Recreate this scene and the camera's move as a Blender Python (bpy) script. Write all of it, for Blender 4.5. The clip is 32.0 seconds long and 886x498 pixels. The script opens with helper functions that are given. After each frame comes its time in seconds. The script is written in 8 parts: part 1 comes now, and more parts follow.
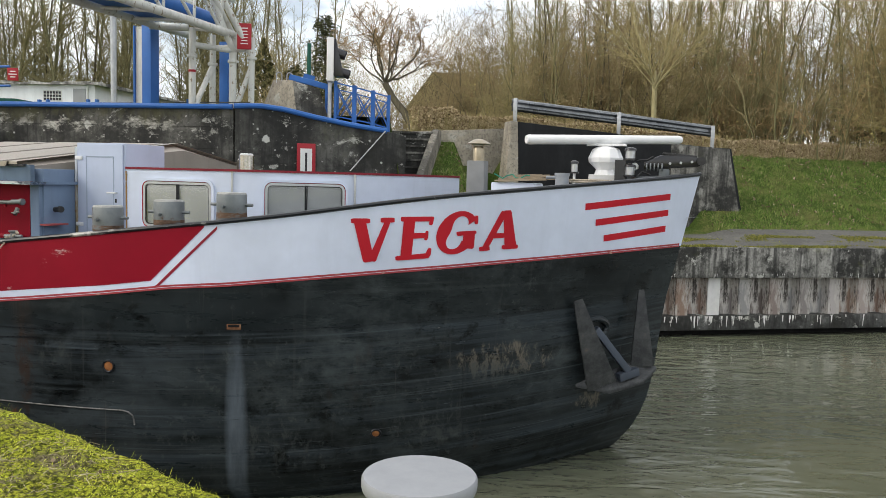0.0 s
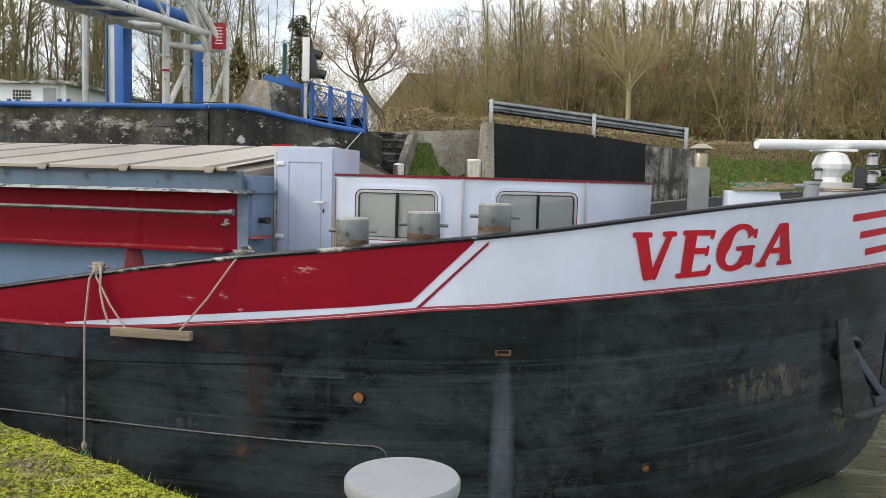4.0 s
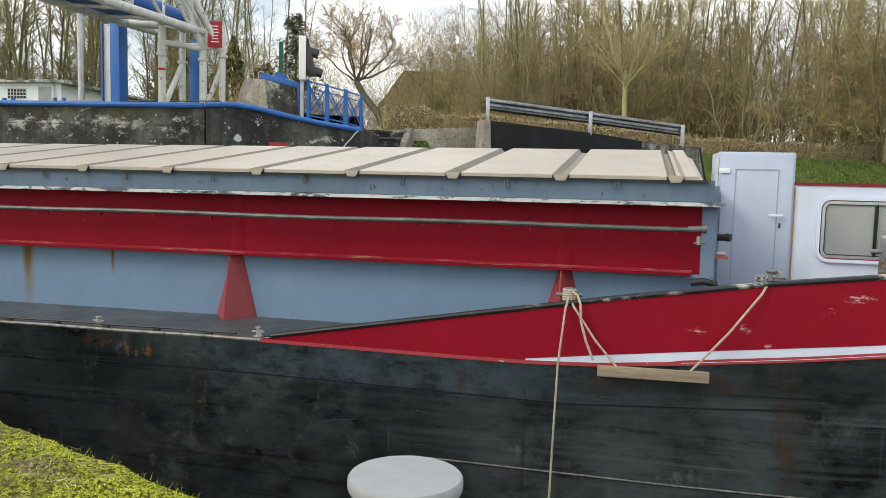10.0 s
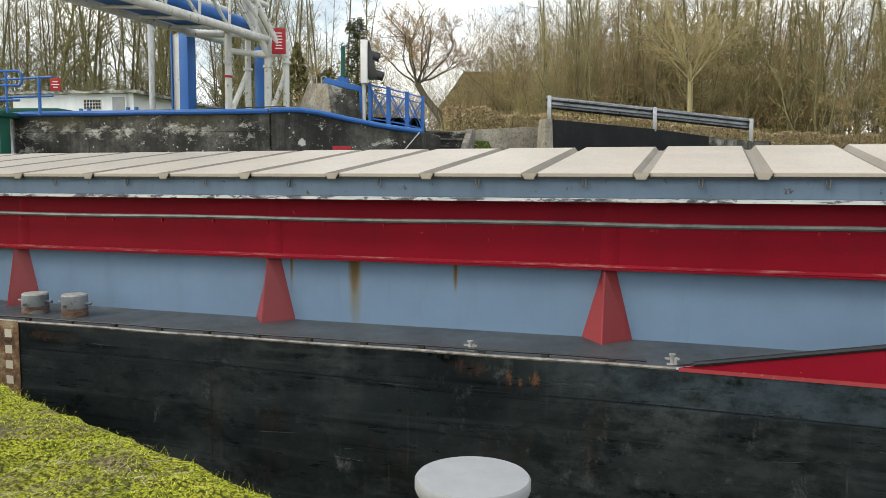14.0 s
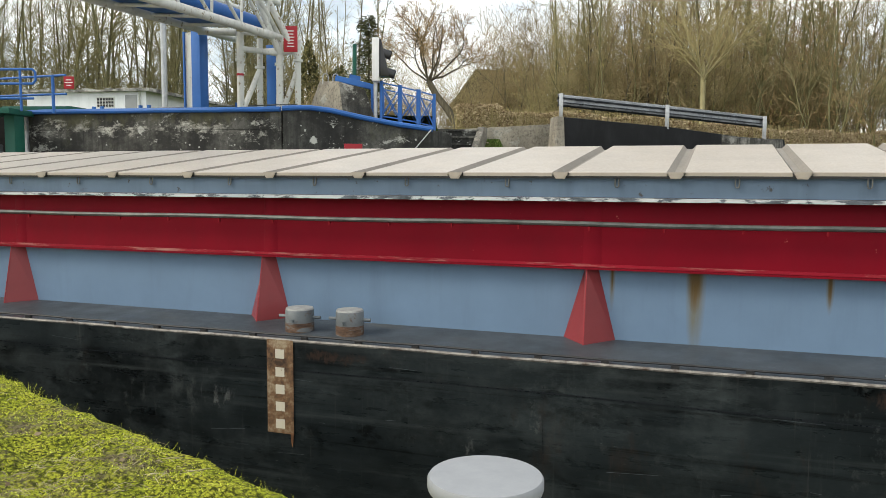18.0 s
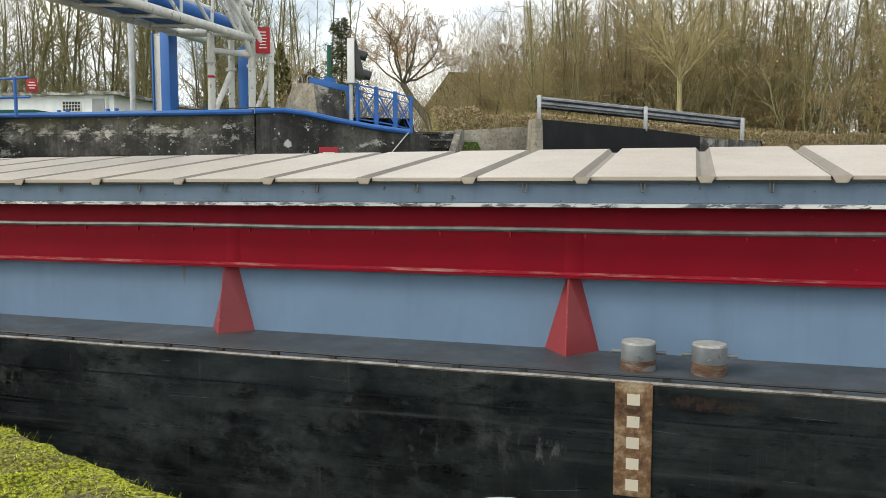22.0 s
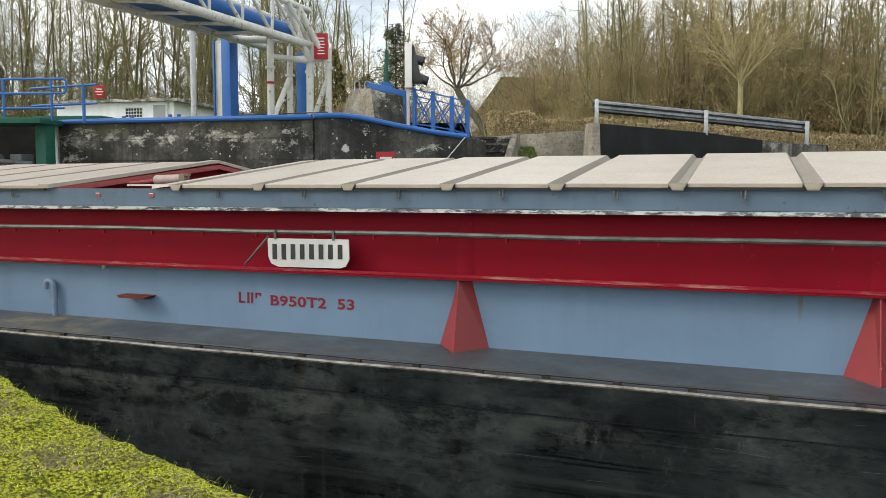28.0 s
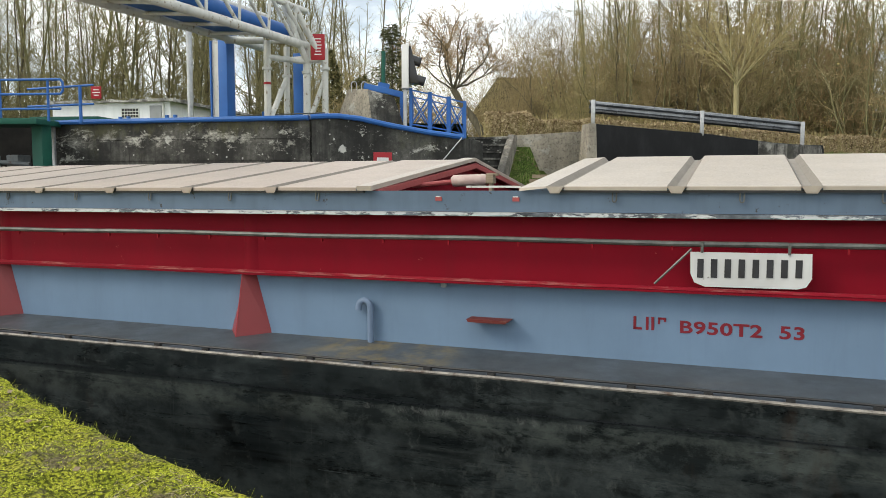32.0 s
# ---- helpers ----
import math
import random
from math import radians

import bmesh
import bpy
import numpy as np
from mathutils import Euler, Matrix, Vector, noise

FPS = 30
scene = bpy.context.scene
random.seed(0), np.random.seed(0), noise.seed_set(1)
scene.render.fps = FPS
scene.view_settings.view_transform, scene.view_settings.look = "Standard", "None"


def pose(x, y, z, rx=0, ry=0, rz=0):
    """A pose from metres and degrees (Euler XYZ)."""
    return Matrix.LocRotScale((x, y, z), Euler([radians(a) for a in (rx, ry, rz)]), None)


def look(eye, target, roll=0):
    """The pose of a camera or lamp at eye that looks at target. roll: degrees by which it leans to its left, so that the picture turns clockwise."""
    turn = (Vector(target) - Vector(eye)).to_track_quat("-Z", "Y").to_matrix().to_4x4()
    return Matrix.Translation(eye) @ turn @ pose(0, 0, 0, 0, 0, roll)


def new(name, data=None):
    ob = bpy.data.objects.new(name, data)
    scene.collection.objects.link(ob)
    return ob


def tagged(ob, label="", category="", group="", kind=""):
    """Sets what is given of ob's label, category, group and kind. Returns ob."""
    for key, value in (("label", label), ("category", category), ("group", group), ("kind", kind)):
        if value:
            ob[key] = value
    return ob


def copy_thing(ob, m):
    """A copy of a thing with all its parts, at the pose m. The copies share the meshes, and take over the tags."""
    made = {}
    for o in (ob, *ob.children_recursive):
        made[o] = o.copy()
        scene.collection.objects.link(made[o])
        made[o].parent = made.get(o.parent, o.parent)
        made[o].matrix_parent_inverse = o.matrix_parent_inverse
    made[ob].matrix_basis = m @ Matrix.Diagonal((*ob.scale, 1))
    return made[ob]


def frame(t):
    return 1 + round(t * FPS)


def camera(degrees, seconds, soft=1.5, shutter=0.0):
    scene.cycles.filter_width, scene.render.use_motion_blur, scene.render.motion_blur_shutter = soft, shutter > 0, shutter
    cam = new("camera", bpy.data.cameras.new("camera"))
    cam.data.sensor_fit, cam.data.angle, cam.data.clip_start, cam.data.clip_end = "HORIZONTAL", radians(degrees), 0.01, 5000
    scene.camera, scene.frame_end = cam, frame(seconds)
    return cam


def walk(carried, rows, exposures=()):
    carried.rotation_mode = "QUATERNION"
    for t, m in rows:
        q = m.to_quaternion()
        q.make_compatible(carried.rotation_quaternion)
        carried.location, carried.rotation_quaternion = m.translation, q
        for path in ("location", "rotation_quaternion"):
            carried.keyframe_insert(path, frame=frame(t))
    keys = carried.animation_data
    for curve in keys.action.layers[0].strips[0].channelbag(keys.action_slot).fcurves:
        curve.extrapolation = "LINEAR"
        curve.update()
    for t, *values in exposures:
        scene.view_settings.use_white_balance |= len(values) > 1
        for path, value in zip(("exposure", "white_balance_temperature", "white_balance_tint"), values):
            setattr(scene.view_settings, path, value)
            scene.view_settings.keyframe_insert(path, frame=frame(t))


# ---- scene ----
EXPO = [(0.0, 0.0, 6450, 9), (6.0, 0.02, 6400, 9), (9.5, 0.09, 6550, 6), (32.0, 0.09, 6550, 6)]
SKY, SUN, SUN_SOFT = 0.136, 1.66, 18.0
# seconds, place, pitch, roll and heading of the hand-held camera on the quay
EYE = [
    (0.0, 0.000, 0.000, 0.000, -5.016, -1.482, 15.894), (0.5, -0.003, -0.003, -0.000, -5.013, -1.423, 15.160),
    (1.0, -0.013, -0.010, -0.002, -4.979, -1.428, 15.057), (1.5, -0.026, -0.016, -0.002, -4.905, -1.472, 14.985),
    (2.0, -0.033, -0.020, -0.001, -4.892, -1.456, 14.960), (2.5, -0.030, -0.011, 0.001, -4.872, -1.448, 14.951),
    (3.0, -0.026, -0.005, 0.005, -4.880, -1.479, 14.959), (3.5, -0.026, -0.009, 0.004, -4.895, -1.506, 14.786),
    (5.5, -0.016, -0.020, 0.008, -4.943, -1.822, 11.291), (6.0, -0.012, -0.019, 0.010, -4.955, -1.900, 10.946),
    (6.5, -0.016, -0.012, 0.009, -4.931, -1.930, 10.868), (7.0, -0.025, -0.005, -0.000, -4.840, -1.955, 10.813),
    (7.5, -0.040, -0.010, -0.002, -4.819, -1.954, 10.737), (8.0, -0.044, -0.014, 0.005, -5.053, -1.842, 11.610),
    (8.5, -0.046, -0.015, 0.006, -5.151, -1.725, 12.355), (9.0, -0.043, -0.015, 0.007, -5.187, -1.638, 12.756),
    (9.5, -0.038, -0.018, 0.010, -5.177, -1.471, 13.191), (10.0, -0.045, -0.028, 0.010, -5.070, -1.368, 13.837),
    (10.5, -0.041, -0.022, 0.009, -4.995, -1.223, 14.944), (11.0, -0.047, -0.013, 0.009, -5.007, -1.081, 15.720),
    (11.5, -0.048, -0.011, 0.010, -5.002, -0.931, 16.360), (12.0, -0.044, -0.012, 0.008, -5.052, -0.561, 17.083),
    (12.5, -0.049, -0.014, 0.008, -5.122, -0.348, 17.727), (13.0, -0.051, -0.019, 0.009, -5.146, -0.276, 18.214),
    (13.5, -0.056, -0.020, 0.007, -5.124, -0.279, 18.270), (14.0, -0.057, -0.019, 0.006, -5.089, -0.317, 18.248),
    (14.5, -0.055, -0.012, 0.005, -5.084, -0.284, 18.237), (16.5, -0.054, -0.013, 0.006, -5.031, -0.263, 18.187),
    (17.0, -0.059, -0.014, 0.003, -5.148, -0.378, 18.587), (17.5, -0.063, -0.008, 0.004, -5.269, -0.397, 19.014),
    (18.0, -0.070, -0.007, 0.005, -5.242, -0.351, 19.035), (18.5, -0.073, -0.007, 0.005, -5.243, -0.316, 19.043),
    (19.0, -0.084, 0.006, -0.001, -5.183, -0.304, 19.155), (19.5, -0.108, 0.033, -0.005, -5.158, -0.297, 19.153),
    (20.0, -0.161, 0.074, -0.006, -5.127, -0.379, 19.117), (20.5, -0.201, 0.131, -0.011, -4.998, 0.063, 18.353),
    (21.0, -0.229, 0.200, -0.013, -5.010, 0.104, 17.445), (21.5, -0.266, 0.288, 0.001, -5.038, -0.032, 17.252),
    (22.0, -0.321, 0.329, 0.009, -4.994, -0.007, 17.074), (22.5, -0.390, 0.339, 0.011, -5.033, -0.077, 17.056),
    (23.0, -0.443, 0.331, 0.001, -4.936, -0.311, 19.451), (23.5, -0.471, 0.327, -0.000, -4.803, -0.314, 20.497),
    (24.0, -0.476, 0.323, -0.000, -4.787, -0.184, 20.779), (24.5, -0.475, 0.314, 0.005, -4.781, -0.118, 20.839),
    (25.0, -0.470, 0.315, 0.007, -4.779, -0.163, 20.839), (25.5, -0.468, 0.319, 0.009, -4.777, -0.198, 20.821),
    (27.5, -0.502, 0.335, -0.006, -4.641, -0.205, 20.662), (28.0, -0.490, 0.334, -0.004, -4.629, -0.094, 20.649),
    (28.5, -0.482, 0.331, -0.006, -4.585, -0.069, 20.651), (29.0, -0.483, 0.324, -0.002, -4.575, -0.034, 20.592),
    (29.5, -0.478, 0.317, 0.002, -4.569, -0.060, 20.600), (30.0, -0.478, 0.318, 0.004, -4.551, -0.063, 20.596),
    (30.5, -0.483, 0.315, 0.003, -4.537, -0.037, 20.592), (31.0, -0.480, 0.303, 0.007, -4.536, -0.045, 20.553),
    (31.5, -0.483, 0.294, 0.007, -4.508, -0.085, 20.545), (32.0, -0.492, 0.298, 0.004, -4.617, -0.057, 20.384),
]
# seconds, forward travel, sideways drift and heading of the barge
SAIL = [
    (0.0, 0.026, 0.099, 0.209), (0.5, 0.432, 0.094, 0.194), (1.0, 0.833, 0.089, 0.180), (1.5, 1.239, 0.084, 0.165),
    (2.0, 1.645, 0.079, 0.151), (2.5, 2.050, 0.073, 0.137), (3.0, 2.459, 0.067, 0.124), (3.5, 2.870, 0.061, 0.110),
    (5.5, 4.566, 0.036, 0.059), (6.0, 4.990, 0.029, 0.047), (6.5, 5.413, 0.022, 0.035), (7.0, 5.835, 0.015, 0.023),
    (7.5, 6.254, 0.007, 0.011), (8.0, 6.674, 0.000, 0.000), (8.5, 7.099, -0.008, -0.011), (9.0, 7.521, -0.015, -0.022),
    (9.5, 7.948, -0.023, -0.033), (10.0, 8.383, -0.031, -0.043), (10.5, 8.840, -0.040, -0.054), (11.0, 9.278, -0.048, -0.064),
    (11.5, 9.712, -0.056, -0.074), (12.0, 10.136, -0.065, -0.083), (12.5, 10.568, -0.073, -0.093), (13.0, 11.000, -0.082, -0.102),
    (13.5, 11.438, -0.091, -0.111), (14.0, 11.879, -0.100, -0.119), (14.5, 12.316, -0.109, -0.128), (16.5, 14.092, -0.146, -0.160),
    (17.0, 14.537, -0.155, -0.167), (17.5, 14.978, -0.165, -0.174), (18.0, 15.425, -0.174, -0.181), (18.5, 15.878, -0.184, -0.188),
    (19.0, 16.322, -0.194, -0.195), (19.5, 16.767, -0.203, -0.201), (20.0, 17.212, -0.213, -0.207), (20.5, 17.634, -0.205, -0.213),
    (21.0, 18.079, -0.200, -0.219), (21.5, 18.570, -0.210, -0.224), (22.0, 19.060, -0.226, -0.229), (22.5, 19.543, -0.251, -0.234),
    (23.0, 20.018, -0.273, -0.239), (23.5, 20.480, -0.283, -0.243), (24.0, 20.934, -0.292, -0.248), (24.5, 21.394, -0.302, -0.252),
    (25.0, 21.865, -0.312, -0.256), (25.5, 22.344, -0.322, -0.259), (27.5, 24.364, -0.362, -0.272), (28.0, 24.872, -0.372, -0.274),
    (28.5, 25.398, -0.382, -0.277), (29.0, 25.939, -0.392, -0.279), (29.5, 26.489, -0.402, -0.281), (30.0, 27.045, -0.412, -0.282),
    (30.5, 27.609, -0.422, -0.284), (31.0, 28.190, -0.432, -0.285), (31.5, 28.771, -0.442, -0.286), (32.0, 29.361, -0.451, -0.287),
]
cam = camera(58.25, 32.0, soft=0.6)
walk(cam, [(t, pose(x, y, z, 90 + p, r, h)) for t, x, y, z, p, r, h in EYE], exposures=EXPO)

# ---- light ----
world = bpy.data.worlds.new("sky")
scene.world = world
world.use_nodes = True
wn, wl = world.node_tree.nodes, world.node_tree.links
sky = wn.new("ShaderNodeTexSky")
sky.sky_type, sky.sun_disc = "NISHITA", False
SUN_EL, SUN_AZ = 38.0, -126.0      # degrees above the horizon, and clockwise from +Y
sky.sun_elevation, sky.sun_rotation = radians(SUN_EL), radians(SUN_AZ)
sky.air_density, sky.dust_density = 1.0, 2.0
tc = wn.new("ShaderNodeTexCoord")
mp = wn.new("ShaderNodeMapping")
mp.inputs["Scale"].default_value = (1.0, 1.0, 2.6)
cl = wn.new("ShaderNodeTexNoise")
cl.inputs["Scale"].default_value, cl.inputs["Detail"].default_value, cl.inputs["Roughness"].default_value = 2.6, 7.0, 0.55
rp = wn.new("ShaderNodeValToRGB")
rp.color_ramp.elements[0].position, rp.color_ramp.elements[1].position = 0.38, 0.54
rp.color_ramp.elements[0].color = (0.25, 0.25, 0.25, 1)
mx = wn.new("ShaderNodeMixRGB")
cv = wn.new("ShaderNodeTexNoise")
cv.inputs["Scale"].default_value, cv.inputs["Detail"].default_value = 4.5, 6.0
cr = wn.new("ShaderNodeValToRGB")
cr.color_ramp.elements[0].position, cr.color_ramp.elements[1].position = 0.36, 0.62
cr.color_ramp.elements[0].color, cr.color_ramp.elements[1].color = (8.8, 9.1, 9.6, 1), (13.5, 13.4, 13.2, 1)
wl.new(mp.outputs["Vector"], cv.inputs["Vector"])
wl.new(cv.outputs["Fac"], cr.inputs["Fac"])
wl.new(cr.outputs["Color"], mx.inputs[2])
wl.new(tc.outputs["Generated"], mp.inputs["Vector"])
wl.new(mp.outputs["Vector"], cl.inputs["Vector"])
wl.new(cl.outputs["Fac"], rp.inputs["Fac"])
wl.new(rp.outputs["Color"], mx.inputs["Fac"])
wl.new(sky.outputs["Color"], mx.inputs[1])
wl.new(mx.outputs["Color"], wn["Background"].inputs["Color"])
wn["Background"].inputs["Strength"].default_value = SKY

sun = new("sun", bpy.data.lights.new("sun", "SUN"))
sun.data.energy, sun.data.angle, sun.data.color = SUN, radians(SUN_SOFT), (1.0, 0.90, 0.76)
_a, _e = radians(SUN_AZ), radians(SUN_EL)
sun.matrix_basis = look((math.sin(_a) * math.cos(_e) * 50, math.cos(_a) * math.cos(_e) * 50, math.sin(_e) * 50), (0, 0, 0))


# ---- materials ----
def material(name, build, metal=0.0, rough=0.6, spec=0.5):
    """A node material; build(N) sets up its colour, roughness and relief."""
    m = bpy.data.materials.new(name)
    m.use_nodes = True
    N = Net(m.node_tree)
    N.b.inputs["Metallic"].default_value = metal
    N.b.inputs["Roughness"].default_value = rough
    N.b.inputs["Specular IOR Level"].default_value = spec
    build(N)
    return m


class Net:
    def __init__(self, tree):
        self.n, self.l = tree.nodes, tree.links
        self.b = self.n["Principled BSDF"]
        self.co = self.n.new("ShaderNodeTexCoord")
        self.xyz = None

    def at(self, scale=(1, 1, 1), turn=(0, 0, 0)):
        m = self.n.new("ShaderNodeMapping")
        m.inputs["Scale"].default_value, m.inputs["Rotation"].default_value = scale, turn
        self.l.new(self.co.outputs["Object"], m.inputs["Vector"])
        return m.outputs["Vector"]

    def noise(self, scale, detail=5.0, rough=0.6, at=None, warp=0.0):
        t = self.n.new("ShaderNodeTexNoise")
        t.inputs["Scale"].default_value, t.inputs["Detail"].default_value = scale, detail
        t.inputs["Roughness"].default_value, t.inputs["Distortion"].default_value = rough, warp
        self.l.new(at or self.co.outputs["Object"], t.inputs["Vector"])
        return t.outputs["Fac"]

    def cells(self, scale, at=None, feature="F1"):
        t = self.n.new("ShaderNodeTexVoronoi")
        t.feature = feature
        t.inputs["Scale"].default_value = scale
        self.l.new(at or self.co.outputs["Object"], t.inputs["Vector"])
        return t.outputs["Distance"]

    def ramp(self, fac, *stops):
        r = self.n.new("ShaderNodeValToRGB")
        e = r.color_ramp.elements
        while len(e) < len(stops):
            e.new(0.5)
        for el, (p, c) in zip(e, stops):
            el.position = p
            el.color = (*c, 1) if isinstance(c, tuple) else (c, c, c, 1)
        self.l.new(fac, r.inputs["Fac"])
        return r.outputs["Color"]

    def mix(self, fac, a, b, mode="MIX"):
        m = self.n.new("ShaderNodeMixRGB")
        m.blend_type = mode
        for sock, v in ((m.inputs[0], fac), (m.inputs[1], a), (m.inputs[2], b)):
            if isinstance(v, tuple):
                sock.default_value = (*v, 1)
            elif isinstance(v, (int, float)):
                sock.default_value = v if sock == m.inputs[0] else (v, v, v, 1)
            else:
                self.l.new(v, sock)
        return m.outputs["Color"]

    def math(self, op, a, b=0.0):
        m = self.n.new("ShaderNodeMath")
        m.operation = op
        for sock, v in ((m.inputs[0], a), (m.inputs[1], b)):
            if isinstance(v, (int, float)):
                sock.default_value = v
            else:
                self.l.new(v, sock)
        return m.outputs[0]

    def axis(self, k):
        if self.xyz is None:
            self.xyz = self.n.new("ShaderNodeSeparateXYZ")
            self.l.new(self.co.outputs["Object"], self.xyz.inputs[0])
        return self.xyz.outputs[k]

    def vec(self, x, y, z):
        c = self.n.new("ShaderNodeCombineXYZ")
        for k, v in enumerate((x, y, z)):
            if isinstance(v, (int, float)):
                c.inputs[k].default_value = v
            else:
                self.l.new(v, c.inputs[k])
        return c.outputs[0]

    def spot(self, cx, cz, rx, rz):
        """A soft-edged oval on the near side of the barge, 1 in its middle."""
        dx = self.math("DIVIDE", self.math("SUBTRACT", self.axis(0), cx), rx)
        dz = self.math("DIVIDE", self.math("SUBTRACT", self.axis(2), cz), rz)
        d = self.math("ADD", self.math("MULTIPLY", dx, dx), self.math("MULTIPLY", dz, dz))
        return self.math("MAXIMUM", self.math("SUBTRACT", 1.0, d), 0.0)

    def rand(self):
        return self.n.new("ShaderNodeObjectInfo").outputs["Random"]

    def island(self):
        return self.n.new("ShaderNodeNewGeometry").outputs["Random Per Island"]

    def color(self, c):
        if isinstance(c, tuple):
            self.b.inputs["Base Color"].default_value = (*c, 1)
        else:
            self.l.new(c, self.b.inputs["Base Color"])

    def rough(self, v):
        self.l.new(v, self.b.inputs["Roughness"])

    def bump(self, h, strength=0.3, dist=0.01):
        b = self.n.new("ShaderNodeBump")
        b.inputs["Strength"].default_value, b.inputs["Distance"].default_value = strength, dist
        self.l.new(h, b.inputs["Height"])
        self.l.new(b.outputs["Normal"], self.b.inputs["Normal"])


def paint(name, c, rough=0.5, wear=None, amount=0.0, dirt=0.25, spec=0.28):
    """Weathered ship's paint: colour, slight fading, streaks of dirt, chips down to wear."""
    def build(N):
        big = N.noise(1.3, 4)
        col = N.mix(N.ramp(big, (0.3, 0.0), (0.75, 1.0)), tuple(x * 0.88 for x in c), tuple(min(1, x * 1.08) for x in c))
        streak = N.noise(2.2, 5, 0.65, N.at((2.2, 2.2, 0.28)))
        col = N.mix(N.math("MULTIPLY", N.ramp(streak, (0.5, 0.0), (0.78, 1.0)), dirt), col, tuple(x * 0.45 + 0.01 for x in c))
        if wear:
            chip = N.noise(7.0, 9, 0.72)
            edge = 0.72 - amount
            col = N.mix(N.ramp(chip, (edge, 0.0), (edge + 0.025, 1.0)), col, wear)
        N.color(col)
        fine = N.noise(35, 3)
        N.rough(N.ramp(fine, (0.2, max(0.05, rough - 0.12)), (0.8, min(1, rough + 0.15))))
        N.bump(N.noise(3.5, 3), 0.12, 0.012)
    return material(name, build, spec=spec)


RED_C = (0.192, 0.0044, 0.0145)
WHITE = paint("white_paint", (0.61, 0.665, 0.79), 0.35, dirt=0.12)
RED = paint("red_paint", RED_C, 0.55, (0.36, 0.12, 0.10), 0.04, 0.22, spec=0.09)
RED_OLD = paint("old_dark_red_paint", (0.13, 0.030, 0.026), 0.6, (0.20, 0.11, 0.08), 0.10, 0.4, spec=0.14)
RED_DUSTY = paint("dusty_red_paint", (0.25, 0.010, 0.018), 0.55, (0.40, 0.16, 0.12), 0.03, 0.2, spec=0.14)
BRACKET = paint("glossy_bracket_red", (0.245, 0.034, 0.038), 0.36, (0.5, 0.25, 0.2), 0.03, 0.2, spec=0.35)
RED_PALE = paint("faded_red_paint", (0.34, 0.075, 0.075), 0.5, (0.5, 0.25, 0.2), 0.03, 0.2)
RED_BRIGHT = paint("bright_red_paint", (0.46, 0.010, 0.022), 0.4, dirt=0.1)
RED_LINE = paint("worn_red_line", (0.34, 0.045, 0.052), 0.5, (0.48, 0.32, 0.24), 0.10, 0.35)
BLUE = paint("grey_blue_paint", (0.158, 0.218, 0.318), 0.5, (0.33, 0.36, 0.40), 0.03, 0.25)
BLUE_DARK = paint("scuffed_blue_paint", (0.102, 0.146, 0.208), 0.5, (0.05, 0.05, 0.05), 0.10, 0.4)
DOOR_BLUE = paint("pale_blue_paint", (0.44, 0.495, 0.63), 0.4, dirt=0.12)
BLACK_GLOSS = paint("black_paint", (0.012, 0.014, 0.017), 0.3, dirt=0.1)
SIGN_RED = paint("sign_red", (0.36, 0.02, 0.03), 0.4, dirt=0.1)
SIGN_WHITE = paint("sign_white", (0.75, 0.75, 0.74), 0.4, dirt=0.1)
LOCK_BLUE = paint("lock_blue_paint", (0.036, 0.135, 0.42), 0.45, (0.12, 0.2, 0.35), 0.04, 0.25)
LOCK_WHITE = paint("lock_white_paint", (0.60, 0.605, 0.575), 0.5, (0.27, 0.23, 0.17), 0.13, 0.55)
LOCK_GREEN = paint("lock_green_paint", (0.015, 0.10, 0.07), 0.5, dirt=0.3)
CREAM = paint("cream_hatch_paint", (0.415, 0.363, 0.310), 0.36, dirt=0.25, spec=0.5)
CREAM_AGED = paint("pinkish_hatch_paint", (0.405, 0.335, 0.285), 0.42, dirt=0.3, spec=0.4)
# hatch cream darkened: shade of the gutters and end face is in the colour
CREAM_SHADED = paint("dirty_hatch_gutter", (0.245, 0.218, 0.185), 0.55, dirt=0.3)


def _coaming(N):
    c = (0.146, 0.221, 0.326)
    col = N.mix(N.ramp(N.noise(1.3, 4), (0.3, 0.0), (0.75, 1.0)), tuple(x * 0.90 for x in c), tuple(x * 1.07 for x in c))
    streak = N.noise(2.2, 5, 0.65, N.at((2.2, 2.2, 0.28)))
    col = N.mix(N.ramp(streak, (0.52, 0.0), (0.80, 0.22)), col, (0.080, 0.105, 0.145))
    col = N.mix(N.ramp(N.noise(13, 8, 0.75), (0.70, 0.0), (0.73, 0.6)), col, (0.34, 0.37, 0.41))
    wander = N.noise(5.0, 6, 0.7, N.at((4.0, 1.0, 0.35)))
    for tone, gain, runs in (((0.150, 0.130, 0.070), 0.75, ((-15.69, -0.95, 0.110, 0.95), (-14.50, -0.95, 0.045, 0.36), (-16.50, -0.95, 0.035, 0.45), (-24.9, -0.96, 0.03, 0.3))),
                             ((0.110, 0.062, 0.012), 0.95, ((-15.70, -0.95, 0.085, 0.42), (-14.50, -0.95, 0.024, 0.30), (-16.50, -0.95, 0.016, 0.28)))):
        m = None
        for run_ in runs:
            one = N.spot(*run_)
            m = one if m is None else N.math("MAXIMUM", m, one)
        col = N.mix(N.math("MULTIPLY", N.ramp(N.math("MULTIPLY", m, N.math("ADD", wander, 0.35)), (0.10, 0.0), (0.75, 1.0)), gain), col, tone)
    N.color(col)
    N.rough(N.ramp(N.noise(35, 3), (0.2, 0.40), (0.8, 0.62)))
    N.bump(N.noise(3.5, 3), 0.12, 0.012)


COAMING = material("rust_streaked_blue_paint", _coaming, spec=0.28)


